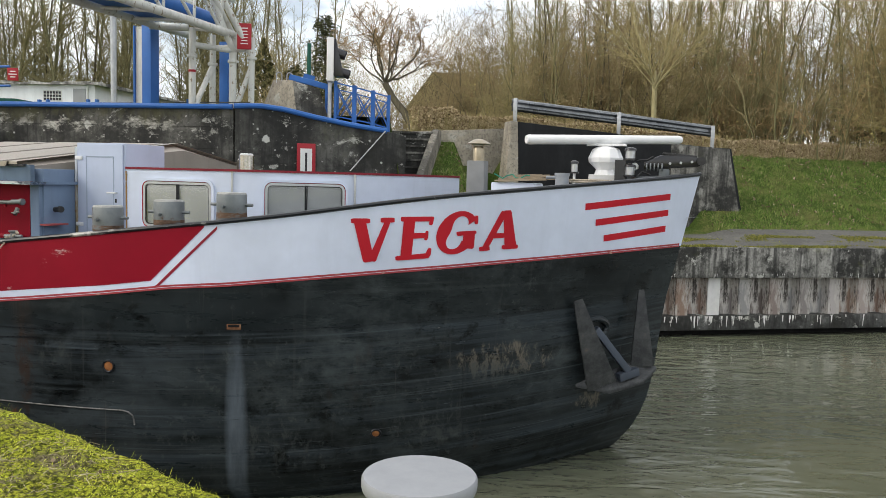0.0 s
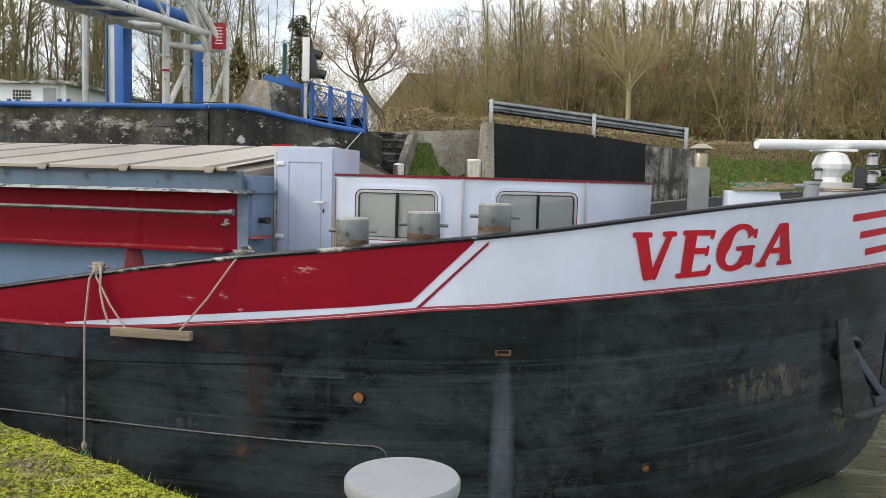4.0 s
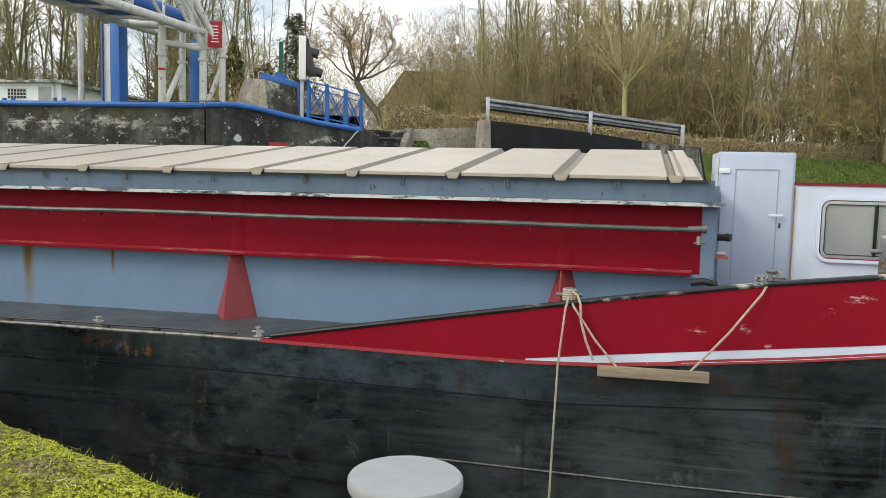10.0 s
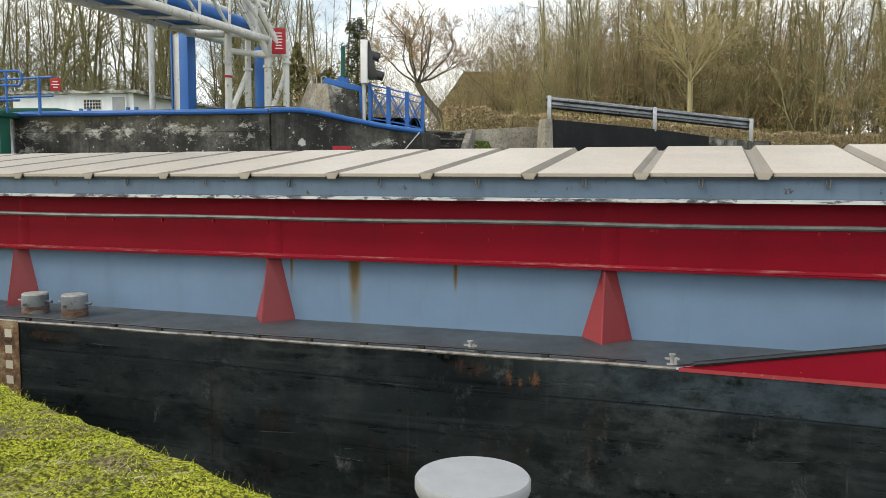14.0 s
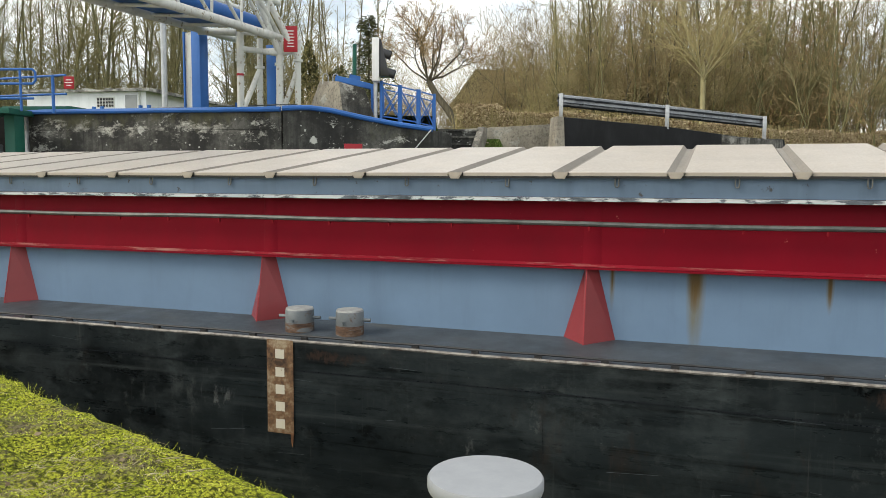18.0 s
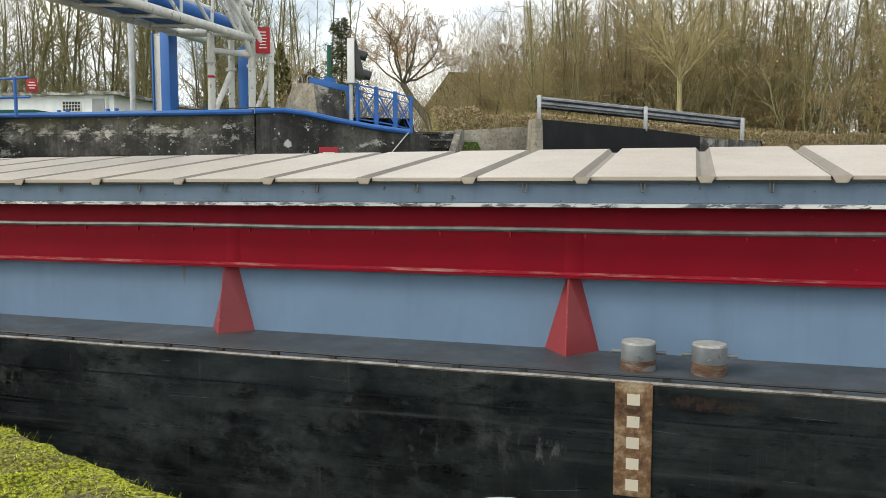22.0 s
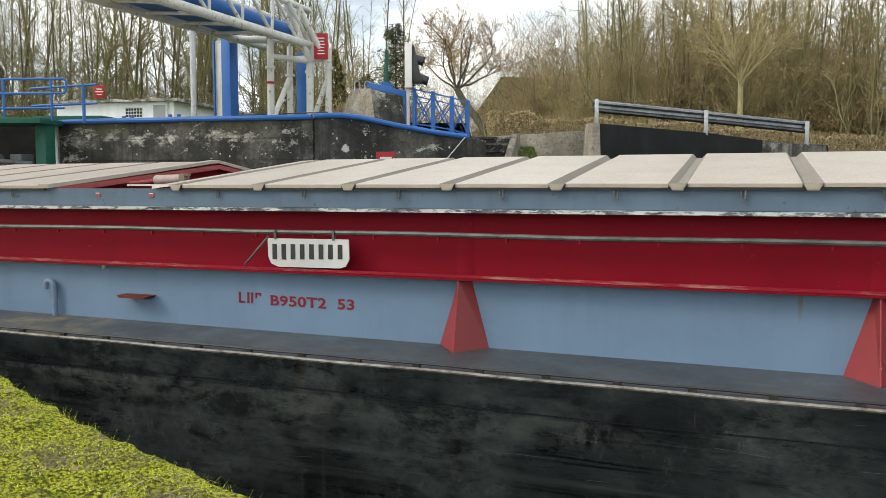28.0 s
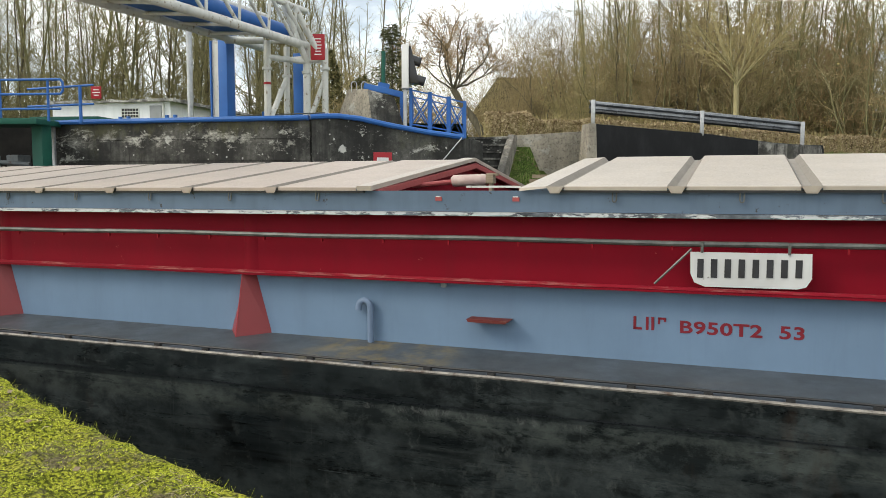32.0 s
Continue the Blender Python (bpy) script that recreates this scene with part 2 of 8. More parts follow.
def _flange(N):
    chip = N.noise(9.0, 10, 0.76, N.at((0.45, 1.0, 1.6)), 0.4)
    bare = N.ramp(N.noise(6, 6, 0.7), (0.35, (0.030, 0.034, 0.040)), (0.65, (0.16, 0.18, 0.21)))
    col = N.mix(N.ramp(N.noise(2.0, 5), (0.3, 0.0), (0.7, 1.0)), (0.44, 0.46, 0.48), (0.60, 0.61, 0.61))
    col = N.mix(N.ramp(N.math("ADD", chip, N.math("MULTIPLY", N.math("SUBTRACT", N.noise(0.7, 3), 0.5), 0.30)), (0.495, 0.0), (0.53, 1.0)), col, bare)
    N.color(col)
    N.bump(chip, 0.5, 0.004)


FLANGE = material("peeling_white_paint", _flange, rough=0.55, spec=0.28)


def _scuffed(N):
    col = N.mix(N.ramp(N.noise(1.3, 4), (0.3, 0.0), (0.75, 1.0)), tuple(x * 1.08 for x in RED_C), tuple(x * 1.32 for x in RED_C))
    torn = N.noise(9.0, 8, 0.75, N.at((0.7, 0.7, 2.5)), 0.5)
    for cx, cz, rx, rz in ((-6.58, -0.94, 0.17, 0.04), (-6.78, -1.08, 0.06, 0.06), (-7.46, -1.26, 0.05, 0.06), (-7.28, -1.42, 0.04, 0.07), (-6.62, -1.37, 0.22, 0.03), (-7.9, -1.3, 0.12, 0.04)):
        wide = N.math("ADD", torn, N.math("MULTIPLY", N.spot(cx, cz, rx, rz), 0.09))
        col = N.mix(N.math("MULTIPLY", N.ramp(wide, (0.58, 0.0), (0.64, 0.7)), N.ramp(N.spot(cx, cz, rx * 1.3, rz * 1.3), (0.0, 0.0), (0.3, 1.0))), col, (0.58, 0.44, 0.42))
    col = N.mix(N.ramp(N.noise(14, 8, 0.75), (0.69, 0.0), (0.72, 0.6)), col, (0.40, 0.22, 0.18))
    N.color(col)
    N.rough(N.ramp(N.noise(20, 3), (0.2, 0.34), (0.8, 0.55)))
    N.bump(N.noise(2.5, 3), 0.12, 0.012)


RED_SCUFFED = material("scuffed_red_paint", _scuffed, spec=0.12)


def _lip(N):
    col = N.mix(N.ramp(N.noise(1.3, 4), (0.3, 0.0), (0.75, 1.0)), tuple(x * 1.1 for x in RED_C), tuple(x * 1.6 for x in RED_C))
    worn = N.noise(4.0, 8, 0.74, N.at((0.35, 1, 3.0)))
    N.color(N.mix(N.ramp(worn, (0.50, 0.0), (0.64, 0.7)), col, (0.44, 0.24, 0.20)))


LIP = material("chafed_red_edge", _lip, rough=0.5, spec=0.2)


def _rail(N):
    worn = N.ramp(N.math("ADD", N.noise(3.5, 8, 0.72, N.at((0.6, 1, 1))), N.math("MULTIPLY", N.spot(-7.1, -0.9, 2.4, 9.0), 0.12)), (0.62, 0.0), (0.69, 1.0))
    N.color(N.mix(worn, (0.012, 0.014, 0.017), N.ramp(N.noise(12, 6), (0.3, (0.20, 0.19, 0.175)), (0.7, (0.46, 0.45, 0.42)))))


RAIL = material("worn_black_rail", _rail, rough=0.30, spec=0.45)


def _deck(N):
    g = N.noise(90, 3)
    col = N.mix(N.ramp(N.noise(1.2, 6, 0.65), (0.35, 0.0), (0.7, 1.0)), (0.036, 0.043, 0.050), (0.070, 0.081, 0.092))
    col = N.mix(N.ramp(N.noise(0.9, 6, 0.7, N.at((0.5, 2, 2))), (0.60, 0.0), (0.75, 0.5)), col, (0.17, 0.14, 0.09))
    stain = N.math("MULTIPLY", N.ramp(N.spot(-33.25, -1.66, 0.9, 1.2), (0.0, 0.0), (0.6, 1.0)), N.ramp(N.noise(4, 8, 0.75), (0.44, 0.0), (0.60, 0.8)))
    col = N.mix(stain, col, (0.17, 0.135, 0.060))
    col = N.mix(N.ramp(N.noise(14, 8, 0.78), (0.64, 0.0), (0.68, 0.6)), col, (0.19, 0.19, 0.18))
    N.color(col)
    N.rough(N.ramp(N.noise(2.5, 5), (0.3, 0.35), (0.7, 0.65)))
    N.bump(g, 0.25, 0.004)


DECK = material("deck_paint", _deck)


def _hull(N):
    """Black tar paint: scraped along the rubbing line, smudged and run down below it."""
    x, z = N.axis(0), N.axis(2)
    q = N.math("MAXIMUM", N.math("ADD", x, 8.0), 0.0)
    rise = N.math("SUBTRACT", z, N.math("MULTIPLY", N.math("MULTIPLY", q, q), 0.0069))   # height above a line that lifts to the bow
    along = lambda kx, kz, o=0.0: N.vec(N.math("MULTIPLY", x, kx), o, N.math("MULTIPLY", rise, kz))
    bow = N.ramp(N.math("ADD", N.math("MULTIPLY", x, 0.125), 1.9), (0.50, 0.06), (0.92, 1.0))
    below = N.ramp(N.math("MULTIPLY", N.math("SUBTRACT", -1.80, rise), 9.0), (0.0, 0.0), (1.0, 1.0))
    col = N.mix(N.ramp(N.noise(0.9, 7, 0.66, N.at((0.5, 0.5, 1.2))), (0.36, 0.0), (0.68, 1.0)), (0.0024, 0.0036, 0.0040), (0.0155, 0.0205, 0.0222))
    # broad worn stripes along the bow, then thin pale and thin dark ones
    scrape = N.math("MULTIPLY", bow, below)
    wide = N.noise(1.4, 7, 0.66, along(0.20, 3.6), 0.35)
    col = N.mix(N.math("MULTIPLY", N.ramp(wide, (0.46, 0.0), (0.66, 0.75)), scrape), col, (0.040, 0.052, 0.062))
    fine = N.noise(1.6, 9, 0.74, along(0.17, 13.0, 3.0), 0.30)
    part_ = N.ramp(N.noise(0.8, 5, 0.6, along(0.7, 1.5, 9.0)), (0.36, 0.15), (0.56, 1.0))
    col = N.mix(N.math("MULTIPLY", N.ramp(fine, (0.53, 0.0), (0.66, 0.55)), N.math("MULTIPLY", scrape, part_)), col, (0.105, 0.125, 0.138))
    groove = N.noise(1.7, 9, 0.72, along(0.13, 10.0, 6.0), 0.3)
    col = N.mix(N.math("MULTIPLY", N.ramp(groove, (0.38, 0.95), (0.46, 0.0)), below), col, (0.0016, 0.0022, 0.0025))
    # pale bloom and black smudges down the side
    smudge = N.noise(1.7, 9, 0.74, N.at((0.85, 0.85, 1.15)), 0.25)
    col = N.mix(N.ramp(smudge, (0.375, 0.95), (0.44, 0.0)), col, (0.0014, 0.0020, 0.0022))
    bloom = N.noise(0.75, 6, 0.62, N.at((0.8, 0.8, 1.0), (0.3, 0.2, 0.5)))
    aft = N.ramp(N.math("ADD", N.math("MULTIPLY", x, 0.05), 1.6), (0.10, 0.075), (0.48, 0.0))
    veil = N.noise(3.4, 9, 0.76, N.at((0.7, 0.7, 1.2)), 0.15)
    col = N.mix(N.math("MULTIPLY", N.ramp(N.math("ADD", bloom, aft), (0.40, 0.0), (0.66, 1.0)), N.ramp(veil, (0.42, 0.05), (0.62, 0.95))), col, (0.052, 0.062, 0.063))
    shoulder = N.math("MULTIPLY", N.ramp(N.spot(-7.7, -2.5, 3.2, 0.9), (0.0, 0.0), (0.7, 1.0)), N.ramp(N.noise(1.2, 8, 0.70, N.at((0.8, 0.8, 1.3)), 0.5), (0.40, 0.0), (0.62, 0.8)))
    col = N.mix(shoulder, col, (0.056, 0.068, 0.074))
    band = N.noise(1.3, 8, 0.72, N.at((0.10, 0.10, 2.6)), 0.4)
    col = N.mix(N.ramp(band, (0.55, 0.0), (0.70, 0.6)), col, (0.052, 0.060, 0.060))
    # upper strake, amidships to the shoulder: smudged wear, and blue-grey sheen painted in
    strake = N.math("MULTIPLY", N.ramp(N.math("MULTIPLY", N.math("ADD", z, 2.065), 12.0), (0.0, 0.0), (0.25, 1.0)), N.ramp(N.math("ADD", N.math("MULTIPLY", x, 0.10), 1.4), (0.05, 0.0), (0.24, 1.0), (0.44, 0.8), (0.62, 0.0)))
    col = N.mix(N.math("MULTIPLY", strake, N.ramp(N.math("ADD", N.math("MULTIPLY", smudge, 0.6), N.math("MULTIPLY", veil, 0.4)), (0.44, 0.0), (0.57, 0.85))), col, (0.044, 0.062, 0.078))
    worn = N.math("MULTIPLY", N.ramp(N.math("ADD", z, 3.0), (0.66, 0.0), (0.78, 1.0), (0.925, 1.0), (0.935, 0.0)), N.math("MULTIPLY", aft, 12.0))
    col = N.mix(N.math("MULTIPLY", worn, N.ramp(veil, (0.42, 0.05), (0.60, 0.8))), col, (0.062, 0.072, 0.066))
    # small flakes and nicks
    zone = N.noise(0.55, 5, 0.65, N.at((1.0, 1.0, 0.9)))
    flake = N.noise(8.5, 9, 0.76, N.at((1.0, 1.0, 0.8)))
    col = N.mix(N.math("MULTIPLY", N.ramp(zone, (0.48, 0.0), (0.60, 1.0)), N.ramp(flake, (0.56, 0.0), (0.64, 0.55))), col, (0.070, 0.078, 0.075))
    col = N.mix(N.ramp(N.noise(21, 7, 0.78, N.at((0.5, 0.5, 1.2))), (0.655, 0.0), (0.685, 0.7)), col, (0.15, 0.155, 0.15))
    torn = N.noise(9.0, 10, 0.78, N.at((1.0, 1.0, 0.5)), 0.3)
    scar = (0.090, 0.095, 0.092)
    tan, pale, rusty, brown = (0.15, 0.132, 0.102), (0.050, 0.056, 0.054), (0.125, 0.060, 0.030), (0.040, 0.026, 0.020)
    # one group of torn places for each colour of the metal that shows
    for c, gain, places in ((tan, 0.125, ((-1.82, -2.15, 0.62, 0.25), (-0.86, -2.84, 0.20, 0.15))),
                            (pale, 0.09, ((-1.95, -2.3, 0.45, 0.25), (-2.5, -2.95, 0.6, 0.42), (-4.15, -3.05, 0.45, 0.38), (-6.62, -2.12, 0.36, 0.22), (-21.0, -2.4, 0.3, 0.3), (-26.6, -2.22, 0.4, 0.2), (-31.7, -2.55, 0.5, 0.25))),
                            (scar, 0.09, ((-4.95, -2.16, 0.07, 0.16), (-20.54, -2.38, 0.24, 0.18), (-17.07, -2.28, 0.07, 0.22), (-17.73, -2.6, 0.08, 0.2), (-7.93, -2.64, 0.38, 0.09), (-9.35, -2.55, 0.30, 0.10), (-15.45, -2.93, 0.16, 0.2), (-11.1, -2.6, 0.14, 0.25), (-25.4, -2.05, 0.14, 0.14), (-32.2, -2.1, 1.4, 0.05))),
                            (rusty, 0.14, ((-13.68, -1.89, 0.06, 0.11), (-13.42, -1.89, 0.09, 0.10), (-13.57, -1.93, 0.03, 0.08), (-7.24, -2.86, 0.14, 0.14))),
                            (brown, 0.15, ((-14.08, -1.83, 0.28, 0.12), (-9.98, -1.90, 0.12, 0.17), (-7.64, -1.78, 0.24, 0.14), (-8.6, -1.82, 0.5, 0.12), (-7.1, -2.3, 0.16, 0.75), (-19.2, -1.86, 0.45, 0.10)))):
        s = None
        for cx, cz, rx, rz in places:
            one = N.spot(cx, cz, rx, rz)
            s = one if s is None else N.math("MAXIMUM", s, one)
        wide = N.math("ADD", torn, N.math("MULTIPLY", s, gain))
        col = N.mix(N.math("MULTIPLY", N.ramp(wide, (0.57, 0.0), (0.68, 0.85)), N.ramp(s, (0.0, 0.0), (0.35, 1.0))), col, c)
    # rust bleeding and drips
    rust = N.noise(1.0, 8, 0.75, N.at((1.6, 1.6, 0.55)))
    col = N.mix(N.ramp(rust, (0.60, 0.0), (0.74, 0.6)), col, (0.036, 0.024, 0.017))
    run = N.noise(4.0, 6, 0.7, N.at((3.0, 3.0, 0.10)))
    col = N.mix(N.ramp(run, (0.59, 0.0), (0.74, 0.40)), col, (0.060, 0.064, 0.062))
    drip = N.noise(7.0, 5, 0.7, N.at((2.0, 2.0, 0.06)))
    col = N.mix(N.math("MULTIPLY", N.ramp(drip, (0.63, 0.0), (0.70, 0.5)), N.ramp(N.noise(1.1, 5), (0.5, 0.0), (0.62, 1.0))), col, (0.080, 0.078, 0.070))
    # limescale below the scupper
    lime = N.math("MULTIPLY", N.ramp(N.spot(-4.57, -2.95, 0.135, 1.30), (0.0, 0.0), (0.75, 1.0)), N.ramp(N.noise(2.2, 6, 0.6, N.at((3.5, 3.5, 0.5))), (0.25, 0.25), (0.65, 1.0)))
    col = N.mix(N.math("MULTIPLY", lime, 0.75), col, (0.125, 0.150, 0.175))
    N.color(col)
    N.rough(N.ramp(N.noise(3.0, 6, 0.65, N.at((0.4, 0.4, 2.0))), (0.30, 0.20), (0.75, 0.46)))
    N.bump(N.mix(0.30, N.noise(1.1, 3, 0.5), N.noise(7, 7, 0.65)), 0.34, 0.020)


HULL = material("black_hull_paint", _hull, spec=0.22)


def _concrete(base, dark, moss, black, lichen=0.5, joint=None):
    def build(N):
        col = N.mix(N.ramp(N.noise(0.8, 8, 0.68), (0.35, 0.0), (0.65, 1.0)), dark, base)
        blot = N.noise(1.3, 9, 0.72)
        col = N.mix(N.ramp(blot, (0.42, 0.0), (0.56, black)), col, (0.013, 0.013, 0.011))
        streak = N.noise(1.6, 8, 0.74, N.at((2.4, 2.4, 0.16)))
        col = N.mix(N.ramp(streak, (0.46, 0.0), (0.60, black * 0.9)), col, (0.011, 0.011, 0.010))
        pale = N.noise(1.5, 11, 0.80, N.at((1, 1, 1.5)), 0.6)
        col = N.mix(N.ramp(pale, (0.575, 0.0), (0.615, lichen)), col, (0.42, 0.42, 0.38))
        grit = N.noise(16, 7, 0.75)
        col = N.mix(N.ramp(grit, (0.36, 0.6), (0.5, 0.0)), col, (0.018, 0.017, 0.014))
        spots = N.math("ADD", N.cells(1.25, N.at((1, 1, 1))), N.math("MULTIPLY", N.noise(5, 8, 0.75), 0.42))
        col = N.mix(N.ramp(spots, (0.30, lichen), (0.33, 0.0)), col, (0.50, 0.50, 0.46))
        spots = N.math("ADD", N.cells(4.6, N.at((1, 1, 1), (0.4, 0.3, 0.2))), N.math("MULTIPLY", N.noise(9, 7, 0.75), 0.42))
        col = N.mix(N.ramp(spots, (0.29, lichen), (0.32, 0.0)), col, (0.40, 0.40, 0.37))
        if joint is not None:
            off = N.math("ABSOLUTE", N.math("SUBTRACT", N.axis(2), joint))
            crust = N.math("SUBTRACT", N.noise(2.6, 11, 0.80, N.at((0.8, 0.8, 1.3)), 0.15), N.math("MULTIPLY", off, 0.42))
            col = N.mix(N.ramp(crust, (0.475, 0.0), (0.53, 0.85)), col, (0.27, 0.265, 0.235))
            col = N.mix(N.ramp(N.math("ADD", crust, N.math("MULTIPLY", N.noise(5, 8, 0.75), 0.3)), (0.70, 0.0), (0.75, 0.9)), col, (0.50, 0.49, 0.44))
            olive = N.math("SUBTRACT", N.noise(2.4, 8, 0.72, N.at((1, 1, 0.5))), N.math("MULTIPLY", N.math("ABSOLUTE", N.math("SUBTRACT", N.axis(2), joint + 0.30)), 0.5))
            col = N.mix(N.ramp(olive, (0.40, 0.0), (0.56, 0.6)), col, (0.075, 0.072, 0.030))
        col = N.mix(N.ramp(N.noise(1.0, 7, 0.7), (0.58, 0.0), (0.72, moss)), col, (0.13, 0.14, 0.025))
        N.color(col)
        N.rough(N.ramp(N.noise(12, 4), (0.2, 0.75), (0.8, 0.95)))
        N.bump(N.mix(0.4, N.noise(4, 8, 0.7), N.noise(40, 5)), 0.55, 0.02)
    return build


CONC_DARK = material("stained_concrete", _concrete((0.29, 0.28, 0.245), (0.125, 0.12, 0.105), 0.22, 0.85, 0.8))
LOCK_CONC = material("lichened_lock_concrete", _concrete((0.13, 0.128, 0.112), (0.046, 0.045, 0.040), 0.12, 0.92, 0.85, 1.02))
CONC_BLACK = material("blackened_concrete", _concrete((0.10, 0.10, 0.088), (0.036, 0.036, 0.031), 0.15, 0.92, 0.9))
CONC = material("weathered_concrete", _concrete((0.30, 0.27, 0.22), (0.17, 0.155, 0.125), 0.25, 0.5, 0.4))
CONC_PALE = material("pale_concrete", _concrete((0.42, 0.38, 0.30), (0.30, 0.265, 0.21), 0.12, 0.25, 0.4))
QUAY = material("weathered_quay_beam", _concrete((0.40, 0.396, 0.368), (0.23, 0.226, 0.206), 0.30, 0.97, 0.85))
WALING = material("wet_black_concrete", _concrete((0.13, 0.132, 0.125), (0.050, 0.052, 0.050), 0.05, 0.9, 0.9))
STREAKED = material("streaked_bare_concrete", _concrete((0.34, 0.33, 0.30), (0.18, 0.172, 0.15), 0.1, 0.92, 0.3))
ASPHALT = material("mossy_asphalt", _concrete((0.13, 0.125, 0.115), (0.085, 0.082, 0.076), 0.9, 0.2, 0.15))
TAR = material("tarred_wall", lambda N: (N.color(N.mix(N.ramp(N.noise(1.5, 7, 0.7, N.at((1.5, 1.5, 0.5))), (0.45, 0.0), (0.75, 1.0)), (0.0045, 0.0052, 0.0062), (0.016, 0.017, 0.019))), N.bump(N.noise(9, 6), 0.4, 0.01)), rough=0.7, spec=0.25)


def _moss(N):
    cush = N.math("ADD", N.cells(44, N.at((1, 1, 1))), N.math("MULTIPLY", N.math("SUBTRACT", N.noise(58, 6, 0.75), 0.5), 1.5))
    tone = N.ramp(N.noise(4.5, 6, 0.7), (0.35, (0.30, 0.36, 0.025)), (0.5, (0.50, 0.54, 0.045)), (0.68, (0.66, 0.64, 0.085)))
    # dark olive between cushions and in specks: crevice shade put into the colour
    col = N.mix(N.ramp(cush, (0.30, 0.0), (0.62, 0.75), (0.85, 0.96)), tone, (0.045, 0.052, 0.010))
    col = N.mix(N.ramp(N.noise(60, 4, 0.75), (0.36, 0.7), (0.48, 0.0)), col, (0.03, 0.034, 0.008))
    dead = N.noise(1.5, 7, 0.72)
    straw = N.ramp(N.noise(38, 6, 0.75, N.at((1, 1, 1), (0, 0, 0.6))), (0.36, (0.035, 0.028, 0.016)), (0.5, (0.17, 0.14, 0.085)), (0.64, (0.38, 0.33, 0.22)))
    col = N.mix(N.ramp(dead, (0.53, 0.0), (0.62, 0.9)), col, straw)
    N.color(col)
    N.bump(N.mix(0.4, N.ramp(cush, (0.0, 1.0), (0.9, 0.0)), N.noise(110, 5, 0.75)), 1.0, 0.03)


MOSS = material("yellow_green_moss", _moss, rough=0.95, spec=0.15)


def _blade(N):
    N.color(N.ramp(N.island(), (0.0, (0.055, 0.072, 0.010)), (0.22, (0.26, 0.32, 0.022)), (0.55, (0.58, 0.64, 0.050)), (0.93, (0.82, 0.84, 0.13)), (1.0, (0.56, 0.47, 0.28))))


BLADE = material("moss_tufts", _blade, rough=0.9, spec=0.15)


def _grass(N):
    col = N.mix(N.ramp(N.noise(0.7, 6, 0.65), (0.35, 0.0), (0.7, 1.0)), (0.050, 0.085, 0.016), (0.105, 0.145, 0.034))
    col = N.mix(N.ramp(N.noise(1.1, 7, 0.72), (0.48, 0.0), (0.66, 0.7)), col, (0.20, 0.185, 0.075))
    col = N.mix(N.ramp(N.noise(22, 4, 0.7), (0.38, 0.6), (0.6, 0.0)), col, (0.020, 0.032, 0.006))
    N.color(col)
    N.bump(N.noise(25, 6, 0.75), 1.0, 0.05)


GRASS = material("winter_grass", _grass, rough=0.95, spec=0.1)
GRASS_BLADE = material("grass_blades", lambda N: N.color(N.mix(N.ramp(N.noise(1.1, 7, 0.72), (0.48, 0.0), (0.66, 0.45)), N.ramp(N.island(), (0.0, (0.040, 0.072, 0.013)), (0.4, (0.105, 0.178, 0.036)), (0.8, (0.21, 0.29, 0.078)), (0.95, (0.25, 0.24, 0.11)), (1.0, (0.42, 0.37, 0.22))), (0.23, 0.215, 0.085))), rough=0.9, spec=0.15)


def bark(name, lo, hi):
    return material(name, lambda N: (N.color(N.mix(N.ramp(N.noise(3, 6, 0.7, N.at((3, 3, 0.6))), (0.3, 0.0), (0.7, 1.0)), lo, hi)), N.bump(N.noise(18, 5), 0.6, 0.02)), rough=0.9, spec=0.2)


BARK = bark("grey_brown_bark", (0.064, 0.056, 0.038), (0.17, 0.148, 0.102))
BARK_GREEN = bark("lichen_bark", (0.105, 0.100, 0.048), (0.26, 0.240, 0.122))
BARK_DARK = bark("ivy_dark_bark", (0.078, 0.075, 0.037), (0.205, 0.192, 0.102))
TWIG = bark("brown_twigs", (0.205, 0.155, 0.078), (0.42, 0.332, 0.180))
TWIG_YELLOW = bark("yellowish_twigs", (0.235, 0.195, 0.085), (0.50, 0.415, 0.215))
TWIG_DARK = bark("dark_twigs", (0.165, 0.148, 0.068), (0.360, 0.325, 0.170))
TWIG_RED = bark("reddish_twigs", (0.20, 0.115, 0.066), (0.38, 0.240, 0.145))
TWIG_PALE = bark("pale_olive_twigs", (0.23, 0.185, 0.092), (0.44, 0.365, 0.205))
TWIG_OCHRE = bark("ochre_twigs", (0.27, 0.180, 0.090), (0.50, 0.355, 0.190))
BARK_GOLD = bark("sunlit_yellow_bark", (0.23, 0.20, 0.10), (0.45, 0.395, 0.22))
# twig brown darkened: the shade deep in the thicket put into the colour
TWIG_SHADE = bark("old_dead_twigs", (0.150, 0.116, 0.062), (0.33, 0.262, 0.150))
HEDGE = material("dry_beech_leaves", lambda N: N.color(N.ramp(N.island(), (0.0, (0.13, 0.085, 0.045)), (0.35, (0.34, 0.25, 0.14)), (1.0, (0.70, 0.57, 0.37)))), rough=0.8, spec=0.2)
NEEDLE = material("dark_conifer_needles", lambda N: N.color(N.ramp(N.island(), (0.0, (0.058, 0.068, 0.028)), (1.0, (0.18, 0.185, 0.085)))), rough=0.8, spec=0.2)
LITTER = material("bleached_leaf_litter", lambda N: N.color(N.ramp(N.island(), (0.0, (0.10, 0.065, 0.04)), (0.6, (0.22, 0.165, 0.115)), (1.0, (0.40, 0.33, 0.25)))), rough=0.85, spec=0.2)
